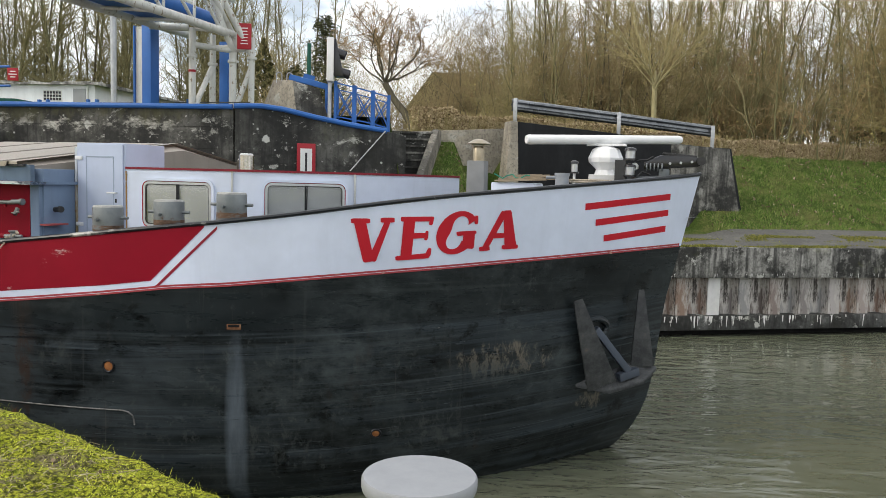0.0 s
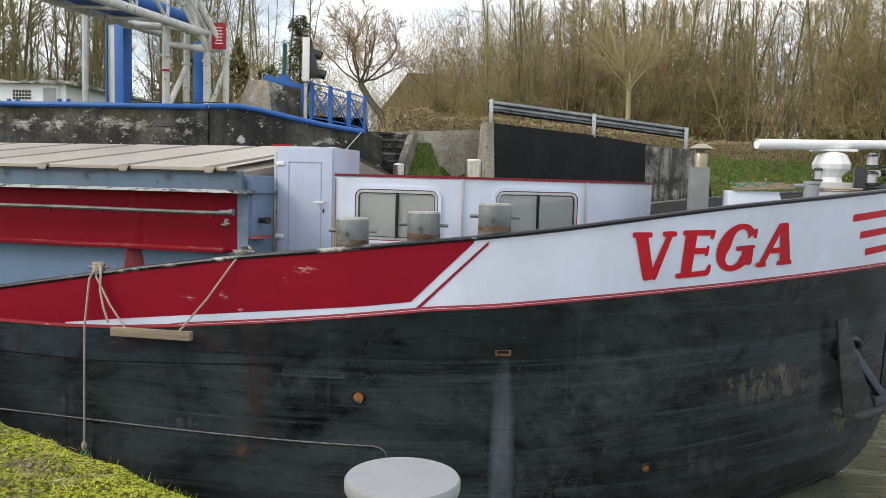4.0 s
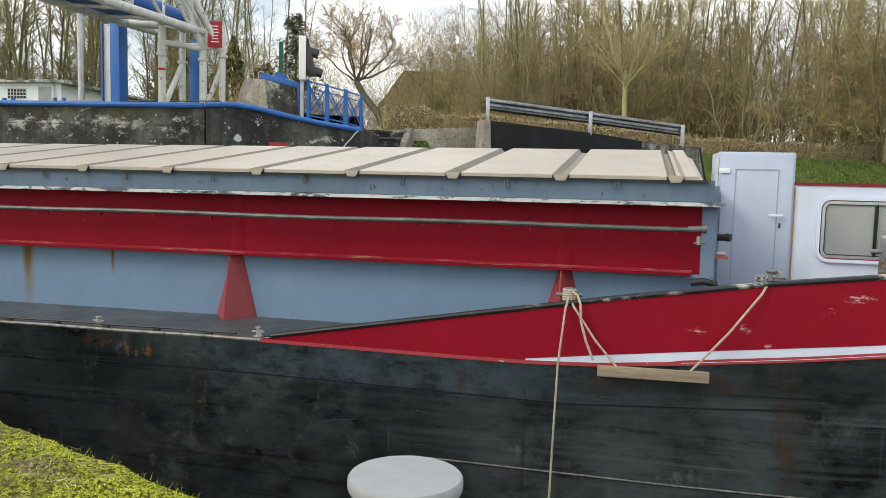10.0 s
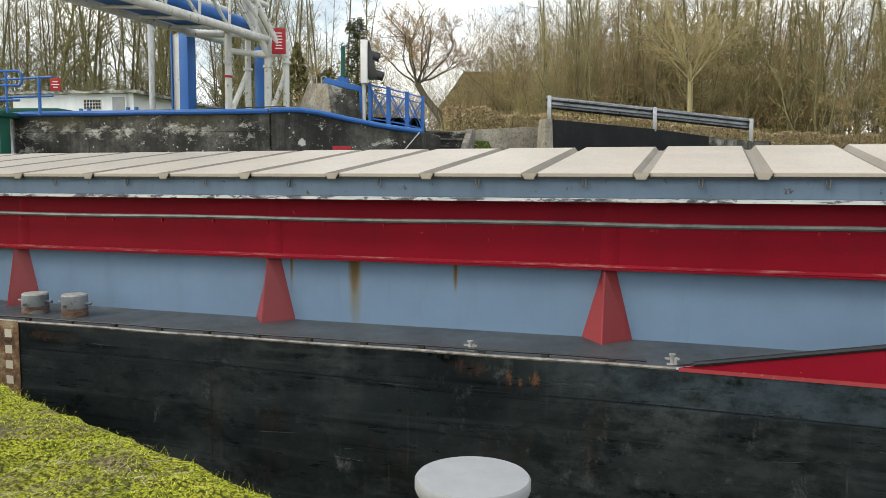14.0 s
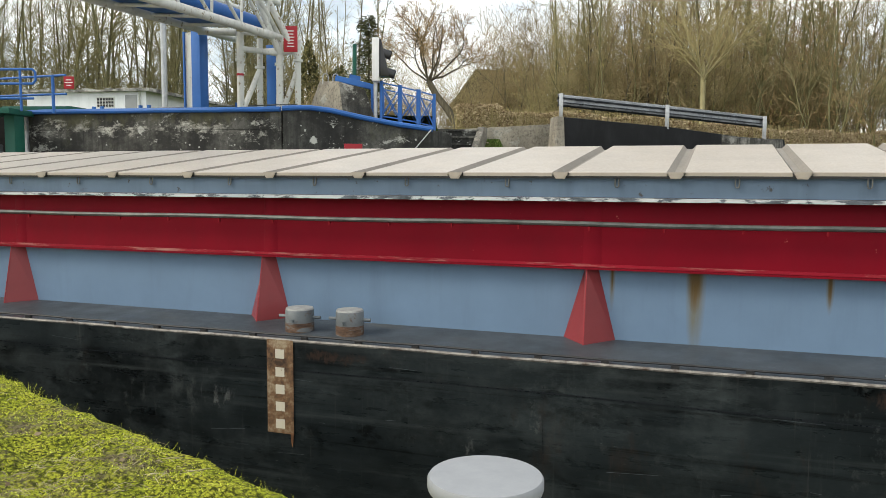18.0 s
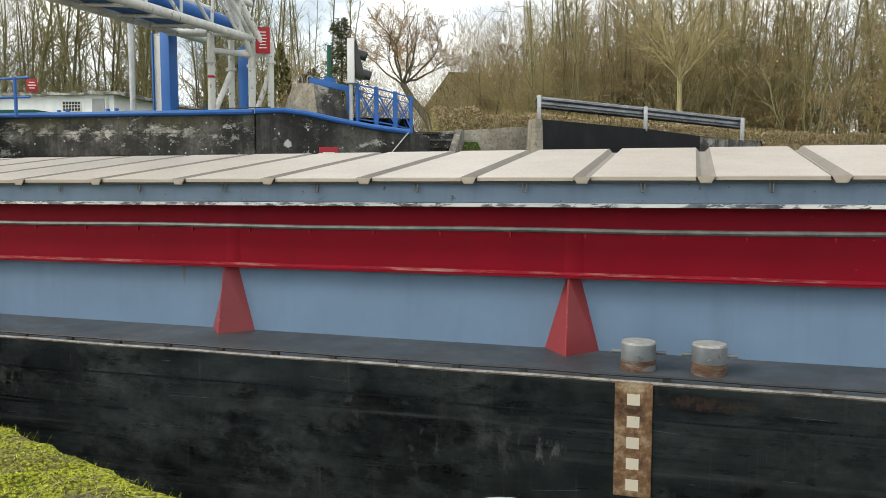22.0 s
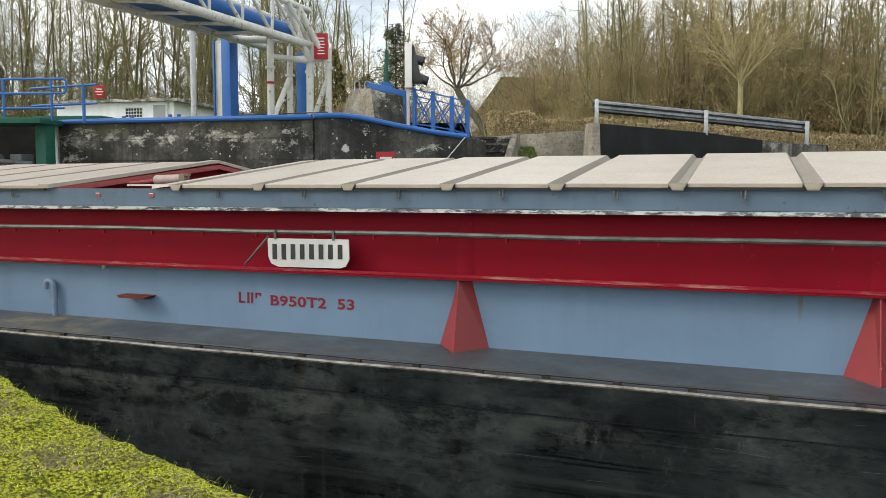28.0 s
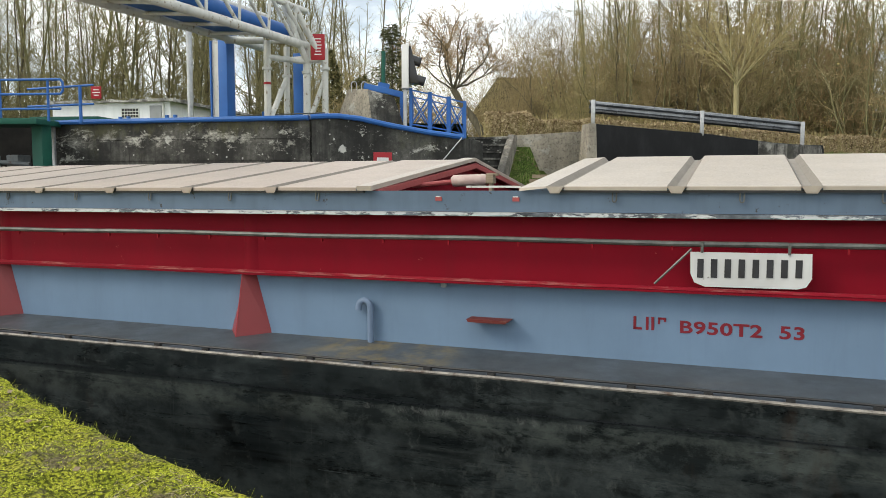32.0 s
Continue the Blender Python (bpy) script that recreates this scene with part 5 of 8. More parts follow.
part("rust_seam", m, paint("rust_edge", (0.45, 0.45, 0.42), 0.6, (0.35, 0.20, 0.06), 0.30), barge)
# front end of the coaming: blue plates and fittings
m = Mesh().box(-7.80, -7.66, 8.30, 8.86, -1.6, 0.0).box(-7.82, -7.68, 8.24, 8.31, -1.6, -0.205)
part("coaming_end", m, BLUE, barge, "grey-blue end plate of the coaming", bevel=0.01)
part("flange_end", Mesh().box(-7.86, -7.62, 8.05, 8.90, -0.20, -0.165), BLUE, barge)
part("hose_stub", Mesh().tube([(-7.69, 8.5, -0.52), (-7.52, 8.44, -0.515)], 0.035, 10).tube([(-7.56, 8.46, -0.515), (-7.52, 8.44, -0.515)], 0.042, 10), RUBBER, barge, "black capped pipe stub")
part("small_shelf", Mesh().box(-7.70, -7.55, 8.25, 8.6, -0.72, -0.70), RED_PALE, barge, "small red step")
part("valve", Mesh().tube([(-7.85, 8.07, -0.5), (-7.85, 8.02, -0.58)], 0.025, 8).tube([(-7.9, 8.03, -0.56), (-7.79, 8.03, -0.545)], 0.012, 6), PIPE, barge, "small grey valve")
part("hose", Mesh().tube([(-7.9, 8.12, -0.95), (-7.78, 8.1, -0.93), (-7.68, 8.12, -0.96), (-7.62, 8.15, -1.06), (-7.60, 8.2, -1.2)], 0.035, 8), RUBBER, barge, "black rubber hose")

# roof fittings
STAINLESS = material("polished_stainless", lambda N: N.color(N.ramp(N.noise(4, 4), (0.3, (0.32, 0.30, 0.26)), (0.7, (0.46, 0.44, 0.40)))), metal=1.0, rough=0.16)
m = Mesh().box(-7.665, -7.632, CY - 0.012, CY + 0.2, -1.4, 0.30)
part("door_jamb", m, material("rust_stained_jamb", lambda N: N.color(N.mix(N.ramp(N.math("ADD", N.noise(5, 8, 0.7, N.at((1.5, 1.5, 0.35))), N.math("MULTIPLY", N.axis(2), -0.18)), (0.52, 0.0), (0.66, 0.9)), (0.50, 0.54, 0.58), (0.32, 0.22, 0.08))), rough=0.6), barge, "pale door jamb with yellow-brown rust runs")
for x, y in ((-5.24, 9.11), (-7.17, 12.39)):
    rv = part("roof_vent", Mesh().turned([(0.098, 0.05), (0.098, 0.235), (0.09, 0.242)], 24, (x, y, 0)), STAINLESS, barge, "short polished stainless roof vent")
    part("vent_cap", Mesh().turned([(0.08, 0.235), (0.082, 0.255), (0.07, 0.262), (0.02, 0.264)], 20, (x, y, 0)), PLASTIC, rv, "white cap")
BRASS = material("dull_brass", lambda N: N.color(N.ramp(N.noise(5, 5), (0.3, (0.28, 0.235, 0.16)), (0.7, (0.46, 0.40, 0.30)))), metal=0.85, rough=0.35)
ch = assembly("chimney")
part("casing", Mesh().box(-2.725, -2.475, 10.72, 10.98, -0.9, 0.27), material("grey_casing", lambda N: N.color(N.ramp(N.noise(3, 5), (0.3, (0.15, 0.155, 0.16)), (0.7, (0.21, 0.215, 0.22)))), rough=0.5), ch, "grey square chimney casing", bevel=0.01)
part("flue", Mesh().turned([(0.085, 0.26), (0.085, 0.44), (0.07, 0.47)], 16, (-2.59, 10.85, 0)), BRASS, ch, "brassy flue pipe")
part("cowl", Mesh().turned([(0.165, 0.50), (0.17, 0.508), (0.07, 0.565), (0.03, 0.575)], 20, (-2.59, 10.85, 0)).tube([(-2.52, 10.8, 0.44), (-2.50, 10.8, 0.52)], 0.01, 6).tube([(-2.66, 10.8, 0.44), (-2.68, 10.8, 0.52)], 0.01, 6), BRASS, ch, "pointed metal cowl")
# radar scanner on its pedestal
rd = assembly("radar")
part("scanner_bar", Mesh().tube([(-1.92, 10.83, 0.575), (-1.89, 10.85, 0.576), (0.11, 12.19, 0.664), (0.14, 12.21, 0.665)], [0.055, 0.068, 0.062, 0.05], 16), PLASTIC, rd, "long white radar scanner bar", smooth=60)
part("head", Mesh().turned([(0.16, 0.10), (0.13, 0.19), (0.155, 0.22), (0.235, 0.30), (0.245, 0.36), (0.19, 0.48), (0.16, 0.50), (0.08, 0.53)], 10, (-0.885, 11.5, 0)), PLASTIC, rd, "white faceted radar gearbox", smooth=20)
part("bracket", Mesh().box(-1.15, -0.60, 11.4, 11.6, 0.53, 0.560), PLASTIC, rd)
part("pedestal", Mesh().box(-1.08, -0.62, 11.1, 11.75, -0.5, 0.12), material("pale_grey_plinth", lambda N: N.color(N.ramp(N.noise(3, 5), (0.3, (0.45, 0.45, 0.44)), (0.7, (0.56, 0.56, 0.55)))), rough=0.5), barge, "pale grey equipment plinth", bevel=0.02)
for x, y, z, r, n in ((-0.52, 11.0, 0.10, 0.075, 2), (-1.22, 10.6, 0.02, 0.05, 1)):
    lan = assembly("lantern")
    if n == 1:
        part("stalk", Mesh().tube([(x, y, -0.4), (x, y, 0.12)], 0.018, 8), PLASTIC, lan)
        z = 0.12
    for i in range(n):
        b = z + i * 0.22
        part("base", Mesh().turned([(r * 1.15, b), (r * 1.15, b + 0.025)], 14, (x, y, 0)), LENS, lan)
        part("glass", Mesh().turned([(r * 0.85, b + 0.025), (r * 0.85, b + 0.13)], 14, (x, y, 0)), ALU, lan, "glazed lantern body")
        part("cap", Mesh().turned([(r * 1.1, b + 0.13), (r * 1.0, b + 0.16), (r * 0.4, b + 0.175)], 14, (x, y, 0)), LENS, lan)
    if n == 2:
        part("post", Mesh().box(x - 0.2, x - 0.06, y - 0.03, y + 0.04, -0.3, 0.32), LENS, lan)
coil = Mesh()
for k in range(2):
    coil.tube([(-1.05 + 0.30 * math.cos(a) + 0.02 * k, 10.55 + 0.16 * math.sin(a), 0.01 + 0.025 * k) for a in np.linspace(0, 6.4, 22)], 0.016, 6)
part("rope_coil", coil, ROPE, barge, "coil of natural rope")
part("capstan", Mesh().turned([(0.09, -0.3), (0.09, 0.08), (0.10, 0.085), (0.10, 0.12)], 16, (-1.34, 10.3, 0)).tube([(-1.54, 10.25, 0.06), (-1.42, 10.28, 0.06)], 0.02, 8), material("grey_capstan_paint", lambda N: N.color(N.ramp(N.noise(3, 5), (0.3, (0.22, 0.24, 0.27)), (0.7, (0.30, 0.32, 0.35)))), rough=0.5), barge, "grey capstan head")
# white chest with boards and line on top
part("deck_chest", Mesh().prism([(-2.28, 0, -0.6), (-1.50, 0, -0.6), (-1.70, 0, -0.02), (-2.28, 0, -0.02)], (0, 10.3, 0), (0, 11.0, 0)), WHITE, barge, "white chest on the foredeck", bevel=0.015)
rb = random.Random(3)
for k in range(7):
    a = (-2.3 + rb.uniform(0, 0.3), 10.3 + k * 0.09, 0.0 + 0.012 * k)
    part("loose_board", Mesh().bar(a, (a[0] + rb.uniform(0.5, 0.85), a[1] + rb.uniform(-0.12, 0.12), a[2] + rb.uniform(0.0, 0.05)), 0.07, 0.022), WOOD, barge, "loose wooden board")
part("twine", Mesh().tube([(-2.25 + 0.06 * k, 10.35 + 0.05 * math.sin(k * 2), 0.06 + 0.03 * math.cos(k * 1.7)) for k in range(9)], 0.009, 5), ROPE_GREEN, barge, "tangled green twine")
# mooring winch gear at the stemhead
w = assembly("stemhead_gear")
part("casing", Mesh().prism([(-0.34, 0, 0.21), (0.36, 0, 0.25), (0.44, 0, 0.30), (0.42, 0, 0.36), (0.22, 0, 0.40), (-0.12, 0, 0.40), (-0.34, 0, 0.30)], (0, 11.08, 0), (0, 11.30, 0)), LENS, w, "black folded winch casing", bevel=0.015)
part("cover_plate", Mesh().bar((-0.10, 11.18, 0.425), (0.34, 11.2, 0.385), 0.20, 0.03), RUBBER, w, "black top plate", bevel=0.006)
part("end_roller", Mesh().tube([(0.40, 11.02, 0.325), (0.40, 11.30, 0.325)], 0.055, 12), RUBBER, w)
for px, pz in ((0.00, 0.29), (0.14, 0.30), (0.28, 0.315)):
    part("bolt", Mesh().tube([(px, 11.085, pz), (px, 11.06, pz)], 0.018, 8), GALV, w)
for k in range(5):
    part("spring_coil", Mesh().tube([(-0.30 + 0.05 * k, 11.02 + 0.045 * math.cos(a), 0.235 + 0.045 * math.sin(a)) for a in np.linspace(0, 6.28, 13)], 0.010, 6, caps=False), STEEL, w)
part("bearing", Mesh().box(-0.14, 0.0, 11.05, 11.25, 0.06, 0.21), STEEL, w, bevel=0.015)
part("drum", Mesh().tube([(-0.46, 11.0, 0.24), (-0.46, 11.3, 0.24)], 0.05, 12), GALV, w)
part("cable", Mesh().tube([(-0.64, 11.1, 0.10), (-0.60, 11.1, 0.17), (-0.52, 11.08, 0.19), (-0.47, 11.06, 0.28), (-0.40, 11.08, 0.33), (-0.30, 11.1, 0.33), (-0.22, 11.12, 0.38)], 0.014, 6), RUBBER, w)
part("cable", Mesh().tube([(-0.60, 11.0, 0.08), (-0.5, 11.02, 0.14), (-0.42, 11.0, 0.10), (-0.36, 11.05, 0.17), (-0.25, 11.05, 0.13)], 0.014, 6), RUBBER, w)
part("cross_arm", Mesh().bar((-0.55, 11.05, 0.07), (0.15, 11.15, 0.13), 0.06, 0.04), STEEL, w)

# anchor in its recess
an = assembly("anchor")


def on(px, pz, out):
    q = near(px, pz, out)
    return q


def fluke(base, tip, w0, w1, out0, out1):
    a, b = Vector(near(*base, out0)), Vector(near(*tip, out1))
    e = 0.1
    n = Vector((0.35, -1.0, 0.15)).normalized()
    d = (b - a).normalized()
    s = d.cross(n).normalized()
    m = Mesh()
    m.add([a - s * w0 / 2, a + s * w0 / 2, b + s * w1 / 2, b - s * w1 / 2] + [p + n * 0.045 for p in (a - s * w0 / 2, a + s * w0 / 2, b + s * w1 / 2, b - s * w1 / 2)],
          [(3, 2, 1, 0), (4, 5, 6, 7), (0, 1, 5, 4), (1, 2, 6, 5), (2, 3, 7, 6), (3, 0, 4, 7)])
    return m


part("fluke", fluke((-0.86, -2.60), (-1.09, -1.46), 0.40, 0.12, 0.20, 0.08), ANCHOR, an, "worn iron anchor fluke", bevel=0.012)
part("fluke", fluke((-0.42, -2.40), (-0.37, -1.38), 0.32, 0.08, 0.24, 0.10), ANCHOR, an, "worn iron anchor fluke", bevel=0.012)
m = Mesh()
p = [near(-1.10, -2.60, 0.10), near(-0.80, -2.72, 0.26), near(-0.50, -2.60, 0.40), near(-0.30, -2.46, 0.34), near(-0.38, -2.40, 0.1), near(-0.62, -2.44, 0.16)]
c = [(x, y, z + 0.055) for x, y, z in p]
m.add(p + c, [tuple(range(5, -1, -1)), tuple(range(6, 12))] + [(i, (i + 1) % 6, 6 + (i + 1) % 6, 6 + i) for i in range(6)])
part("crown", m, ANCHOR, an, "broad crown plate of the anchor", bevel=0.015)
part("shank", Mesh().bar(near(-0.60, -2.42, 0.26), near(-0.86, -1.86, 0.05), 0.10, 0.09), paint("blue_grey_iron", (0.075, 0.09, 0.115), 0.45), an, "blue-grey anchor shank", bevel=0.01)
part("head_block", Mesh().bar(near(-0.70, -2.50, 0.24), near(-0.50, -2.44, 0.28), 0.11, 0.11), paint("blue_grey_block", (0.055, 0.066, 0.085), 0.45), an, bevel=0.02)
hp = Mesh()
cx, cz = -0.86, -1.86
hp.tube([near(cx + 0.15 * math.cos(a), cz + 0.13 * math.sin(a), 0.03) for a in np.linspace(0, 2 * math.pi, 25)], 0.045, 8, caps=False)
part("hawse_ring", hp, HULL, an, "rounded rim of the hawse hole")

# marks and fittings on the black side
for x, z, r in ((-6.0, -2.2, 0.052), (-3.14, -2.957, 0.038)):
    o = Mesh()
    ang = np.linspace(0, 2 * math.pi, 21)[:-1]
    o.add([near(x + r * 0.6 * math.cos(a), z + r * 0.6 * math.sin(a), 0.010) for a in ang] + [near(x + r * math.cos(a), z + r * math.sin(a), 0.004) for a in ang],
          [(i, (i + 1) % 20, 20 + (i + 1) % 20, 20 + i) for i in range(20)] + [tuple(range(20))])
    ou = part("outlet", o, RUST_ORANGE, barge, "rusty round outlet in the hull")
    o = Mesh().tube([near(x + r * 1.25 * math.cos(a), z + r * 1.25 * math.sin(a), 0.006) for a in np.linspace(0, 2 * math.pi, 25)], 0.012, 6, caps=False)
    part("rim", o, BLACK_GLOSS, ou)
o = Mesh()
patch(o, -4.66, -4.51, lambda x: -1.725, lambda x: -1.665, out=0.008, steps=2, rows=1)
sc = part("scupper", o, RUST, barge, "rusty scupper")
o = Mesh()
patch(o, -4.645, -4.525, lambda x: -1.698, lambda x: -1.672, out=0.012, steps=2, rows=1)
part("slot", o, DARK, sc)
WASH = material("limescale_run", lambda N: N.color(N.mix(N.ramp(N.noise(2.5, 8, 0.7, N.at((4, 4, 0.5))), (0.35, 0.0), (0.70, 0.75)), (0.022, 0.026, 0.030), (0.13, 0.15, 0.165))), rough=0.5)
o = Mesh()
frame_pts = [(-10.58, -2.83), (-10.58, -2.74), (-10.5, -2.715), (-8.0, -2.725), (-5.84, -2.70), (-5.77, -2.715), (-5.72, -2.75), (-5.70, -2.80), (-5.695, -2.86)]
dense = []
for (xa, za), (xb, zb) in zip(frame_pts, frame_pts[1:]):
    k = max(1, int(abs(xb - xa) / 0.12))
    dense += [(xa + (xb - xa) * i / k, za + (zb - za) * i / k) for i in range(k)]
o.tube([near(x, z, 0.005) for x, z in dense + [frame_pts[-1]]], 0.009, 6)
part("doubler_weld", o, material("worn_weld", lambda N: N.color(N.ramp(N.noise(9, 6, 0.75), (0.3, (0.02, 0.022, 0.024)), (0.7, (0.22, 0.22, 0.21)))), rough=0.6), barge, "worn weld bead of a doubler plate")
o = Mesh()
patch(o, -50, -12.3, lambda x: -2.03 + 0.01 * math.sin(x), lambda x: -2.018 + 0.01 * math.sin(x), out=0.006, steps=60, rows=1)
patch(o, -12.3, -6.9, lambda x: curve(x, ((-12.3, -2.03), (-9.0, -2.06), (-7.6, -1.98), (-6.9, -1.93))), lambda x: curve(x, ((-12.3, -2.018), (-9.0, -2.048), (-7.6, -1.968), (-6.9, -1.918))), out=0.006, steps=30, rows=1)
patch(o, -7.6, -1.0, lambda x: curve(x, ((-7.6, -1.85), (-4, -1.72), (-1, -1.55))), lambda x: curve(x, ((-7.6, -1.842), (-4, -1.712), (-1, -1.542))), out=0.006, steps=40, rows=1)
for x in (-2.26, -9.4, -17.0):
    patch(o, x, x + 0.005, lambda q: -3.3, lambda q: -1.95, out=0.006, steps=1, rows=8)
part("plate_seam", o, BLACK_GLOSS, barge, "raised plate seams of the hull")
rh = random.Random(17)
for k in range(48):
    o = Mesh()
    x = rh.uniform(-40, -1.5)
    z = rh.uniform(-3.2, -1.85)
    L = rh.uniform(0.06, 0.5)
    sl = rh.uniform(-0.12, 0.12)
    patch(o, x, min(x + L, -0.4), lambda q: z + sl * (q - x), lambda q: z + 0.004 + sl * (q - x), out=0.005, steps=4, rows=1)
    part("scratch", o, WASH, barge)
STENCIL = paint("dark_red_stencil", (0.185, 0.014, 0.024), 0.5, dirt=0.2)
MARK_CREAM = paint("worn_cream_paint", (0.62, 0.57, 0.46), 0.55, (0.20, 0.13, 0.08), 0.10, 0.3)
# draught mark plate
dm = assembly("draught_mark")
o = Mesh()
patch(o, -19.965, -19.65, lambda x: -2.72, lambda x: -1.715, out=0.012, steps=2, rows=6)
part("backing", o, PLATE, dm, "rusty riveted draught mark plate")
o = Mesh()
o.grid([[near(-19.69, -2.70, 0.013), near(-19.65, -2.70, 0.013)], [near(-19.685, -2.80, 0.013), near(-19.66, -2.80, 0.013)], [near(-19.67, -2.86, 0.013), near(-19.665, -2.86, 0.013)]])
part("rust_tail", o, RUST, dm, "rusty tail at the plate's corner")
for z in (-1.865, -2.06, -2.245, -2.43, -2.617):
    o = Mesh()
    patch(o, -19.862, -19.755, lambda x: z - 0.05, lambda x: z + 0.05, out=0.016, steps=1, rows=1)
    part("mark_square", o, MARK_CREAM, dm, "white painted square")
for x in (-12.19, -14.09):
    cl = Mesh().box(x - 0.045, x + 0.045, 7.40, 7.44, sheer(x), sheer(x) + 0.014).turned([(0.020, 0), (0.018, 0.085), (0.030, 0.089), (0.030, 0.104)], 10, (x, 7.42, sheer(x))).turned([(0.016, 0), (0.016, 0.075)], 8, (x + 0.030, 7.42, sheer(x))).bar((x - 0.065, 7.42, sheer(x) + 0.058), (x + 0.065, 7.42, sheer(x) + 0.058), 0.018, 0.018)
    part("fairlead", cl, PALE_STEEL, barge, "small pale fairlead on the deck edge")
# gooseneck vent, step and registration plate on the coaming
part("gooseneck_vent", Mesh().tube([(-33.535, 8.17, -1.72), (-33.535, 8.17, -1.34)] + [(-33.605 + 0.07 * math.cos(a), 8.165, -1.30 + 0.075 * math.sin(a)) for a in np.linspace(0, math.pi, 9)] + [(-33.675, 8.16, -1.335)], 0.034, 12), BLUE, barge, "blue gooseneck vent pipe")
part("step", Mesh().prism([(-32.40, 0, -1.365), (-32.02, 0, -1.365), (-31.98, 0, -1.335), (-32.42, 0, -1.335)], (0, 8.05, 0), (0, 8.23, 0)), RED_OLD, barge, "small worn dark red step plate")
pl = assembly("registration_plate")
c = [(-30.29, -0.595), (-29.29, -0.585), (-29.285, -0.80), (-29.33, -0.875), (-29.40, -0.895), (-30.16, -0.905), (-30.25, -0.87), (-30.285, -0.79)]
part("board", Mesh().prism([(x, 0, z) for x, z in c], (0, 8.058, 0), (0, 8.072, 0)), paint("chipped_white_board", (0.56, 0.565, 0.565), 0.45, (0.12, 0.10, 0.09), 0.06), pl, "white board with chipped edges")
for k in range(8):
    x = -30.235 + k * 0.1155
    part("mark_bar", Mesh().box(x + 0.008, x + 0.062, 8.052, 8.058, -0.825 + 0.004 * k, -0.655 + 0.002 * k), BLACK_MARK, pl)
for x in (-30.19, -29.47):
    part("hook", Mesh().box(x - 0.012, x + 0.012, 8.045, 8.085, -0.60, -0.50), PIPE, pl)
part("stay", Mesh().tube([(-30.60, 8.07, -0.90), (-30.28, 8.07, -0.57)], 0.012, 6), PIPE, barge, "dark steel stay")
for word, x, z in (("B950T2", -30.375, -1.365), ("53", -29.52, -1.362)):
    vs, fs = lettering(word, 0.115, 0.0, 0.004, 1.05)
    wid = max(v[0] for v in vs)
    full = 0.715 if len(word) == 6 else 0.205
    m = Mesh().add([(x + vx / wid * full, 8.226, z + vy) for vx, vy in vs], fs)
    part("painted_letters", m, STENCIL, barge, "dark red stencilled letters " + word, smooth=0)
m = Mesh()
for x0, x1, z0, z1 in ((-30.80, -30.775, -1.36, -1.235), (-30.80, -30.72, -1.36, -1.338), (-30.685, -30.66, -1.36, -1.235), (-30.635, -30.61, -1.36, -1.235), (-30.575, -30.50, -1.255, -1.235), (-30.575, -30.555, -1.30, -1.235), (-30.52, -30.50, -1.275, -1.235)):
    m.box(x0, x1, 8.224, 8.23, z0, z1)
part("worn_letters", m, STENCIL, barge, "partly worn off red strokes", smooth=0)
part("small_lamp", Mesh().turned([(0.03, -0.06), (0.035, 0.0)], 10, (-32.7, 8.16, -0.98)), GALV, barge)

# rope work at the bow and the hanging fender plank
for x, z in ((-9.02, -1.10), (-7.28, -0.845)):
    cl = Mesh().turned([(0.03, 0), (0.03, 0.10), (0.05, 0.11), (0.05, 0.125)], 12, (x, 7.40, z)).tube([(x - 0.12, 7.40, z + 0.06), (x + 0.12, 7.40, z + 0.065)], 0.018, 8)
    part("cleat", cl, STEEL, barge, "small steel cleat on the rail")
rp_ = Mesh()
for k in range(5):
    rp_.tube([(-9.02 + 0.055 * math.cos(a), 7.40 + 0.055 * math.sin(a), -1.08 + 0.022 * k) for a in np.linspace(0, 6.28, 14)], 0.013, 6, caps=False)
rp_.tube([(-9.02, 7.34, -1.05), (-9.04, 7.27, -1.15), (-9.09, 7.25, -1.66), (-9.11, 7.26, -2.3), (-9.125, 7.27, -2.85), (-9.13, 7.27, -3.02)], 0.011, 6)
part("heaving_rope", rp_, ROPE, barge, "pale rope made fast on the cleat and hanging down")
part("rope_knot", Mesh().turned([(0.012, -0.06), (0.028, -0.03), (0.03, 0.01), (0.012, 0.05)], 10, (-9.13, 7.27, -3.0)), ROPE, barge)
part("green_rope_tail", Mesh().tube([(-9.13, 7.27, -3.03), (-9.18, 7.27, -3.12), (-9.24, 7.27, -3.3)], 0.010, 6).tube([(-9.13, 7.27, -3.03), (-9.09, 7.27, -3.13), (-9.07, 7.27, -3.3)], 0.010, 6), ROPE_GREEN, barge, "green rope tail")
part("fender_sling", Mesh().tube([(-9.0, 7.35, -1.07), (-8.97, 7.29, -1.13), (-8.76, 7.24, -1.42), (-8.56, 7.21, -1.645)], 0.011, 6).tube([(-8.99, 7.36, -1.00), (-8.94, 7.32, -1.03), (-8.905, 7.28, -1.11), (-8.895, 7.25, -1.26), (-8.84, 7.23, -1.44), (-8.77, 7.215, -1.60)], 0.012, 6), ROPE, barge, "rope slings of the fender plank")
part("fender_sling", Mesh().tube([(-7.30, 7.34, -0.82), (-7.36, 7.28, -0.92), (-7.62, 7.25, -1.28), (-7.93, 7.22, -1.64)], 0.011, 6), ROPE, barge, "rope slings of the fender plank")
part("sling_turns", Mesh().tube([(-7.40 + 0.2 * k / 10, 7.40 + 0.03 * math.sin(k * 2.5), -0.815 + 0.02 * math.cos(k * 2.2) + 0.008 * k) for k in range(11)], 0.014, 6), ROPE, barge, "rope turns on the cleat")
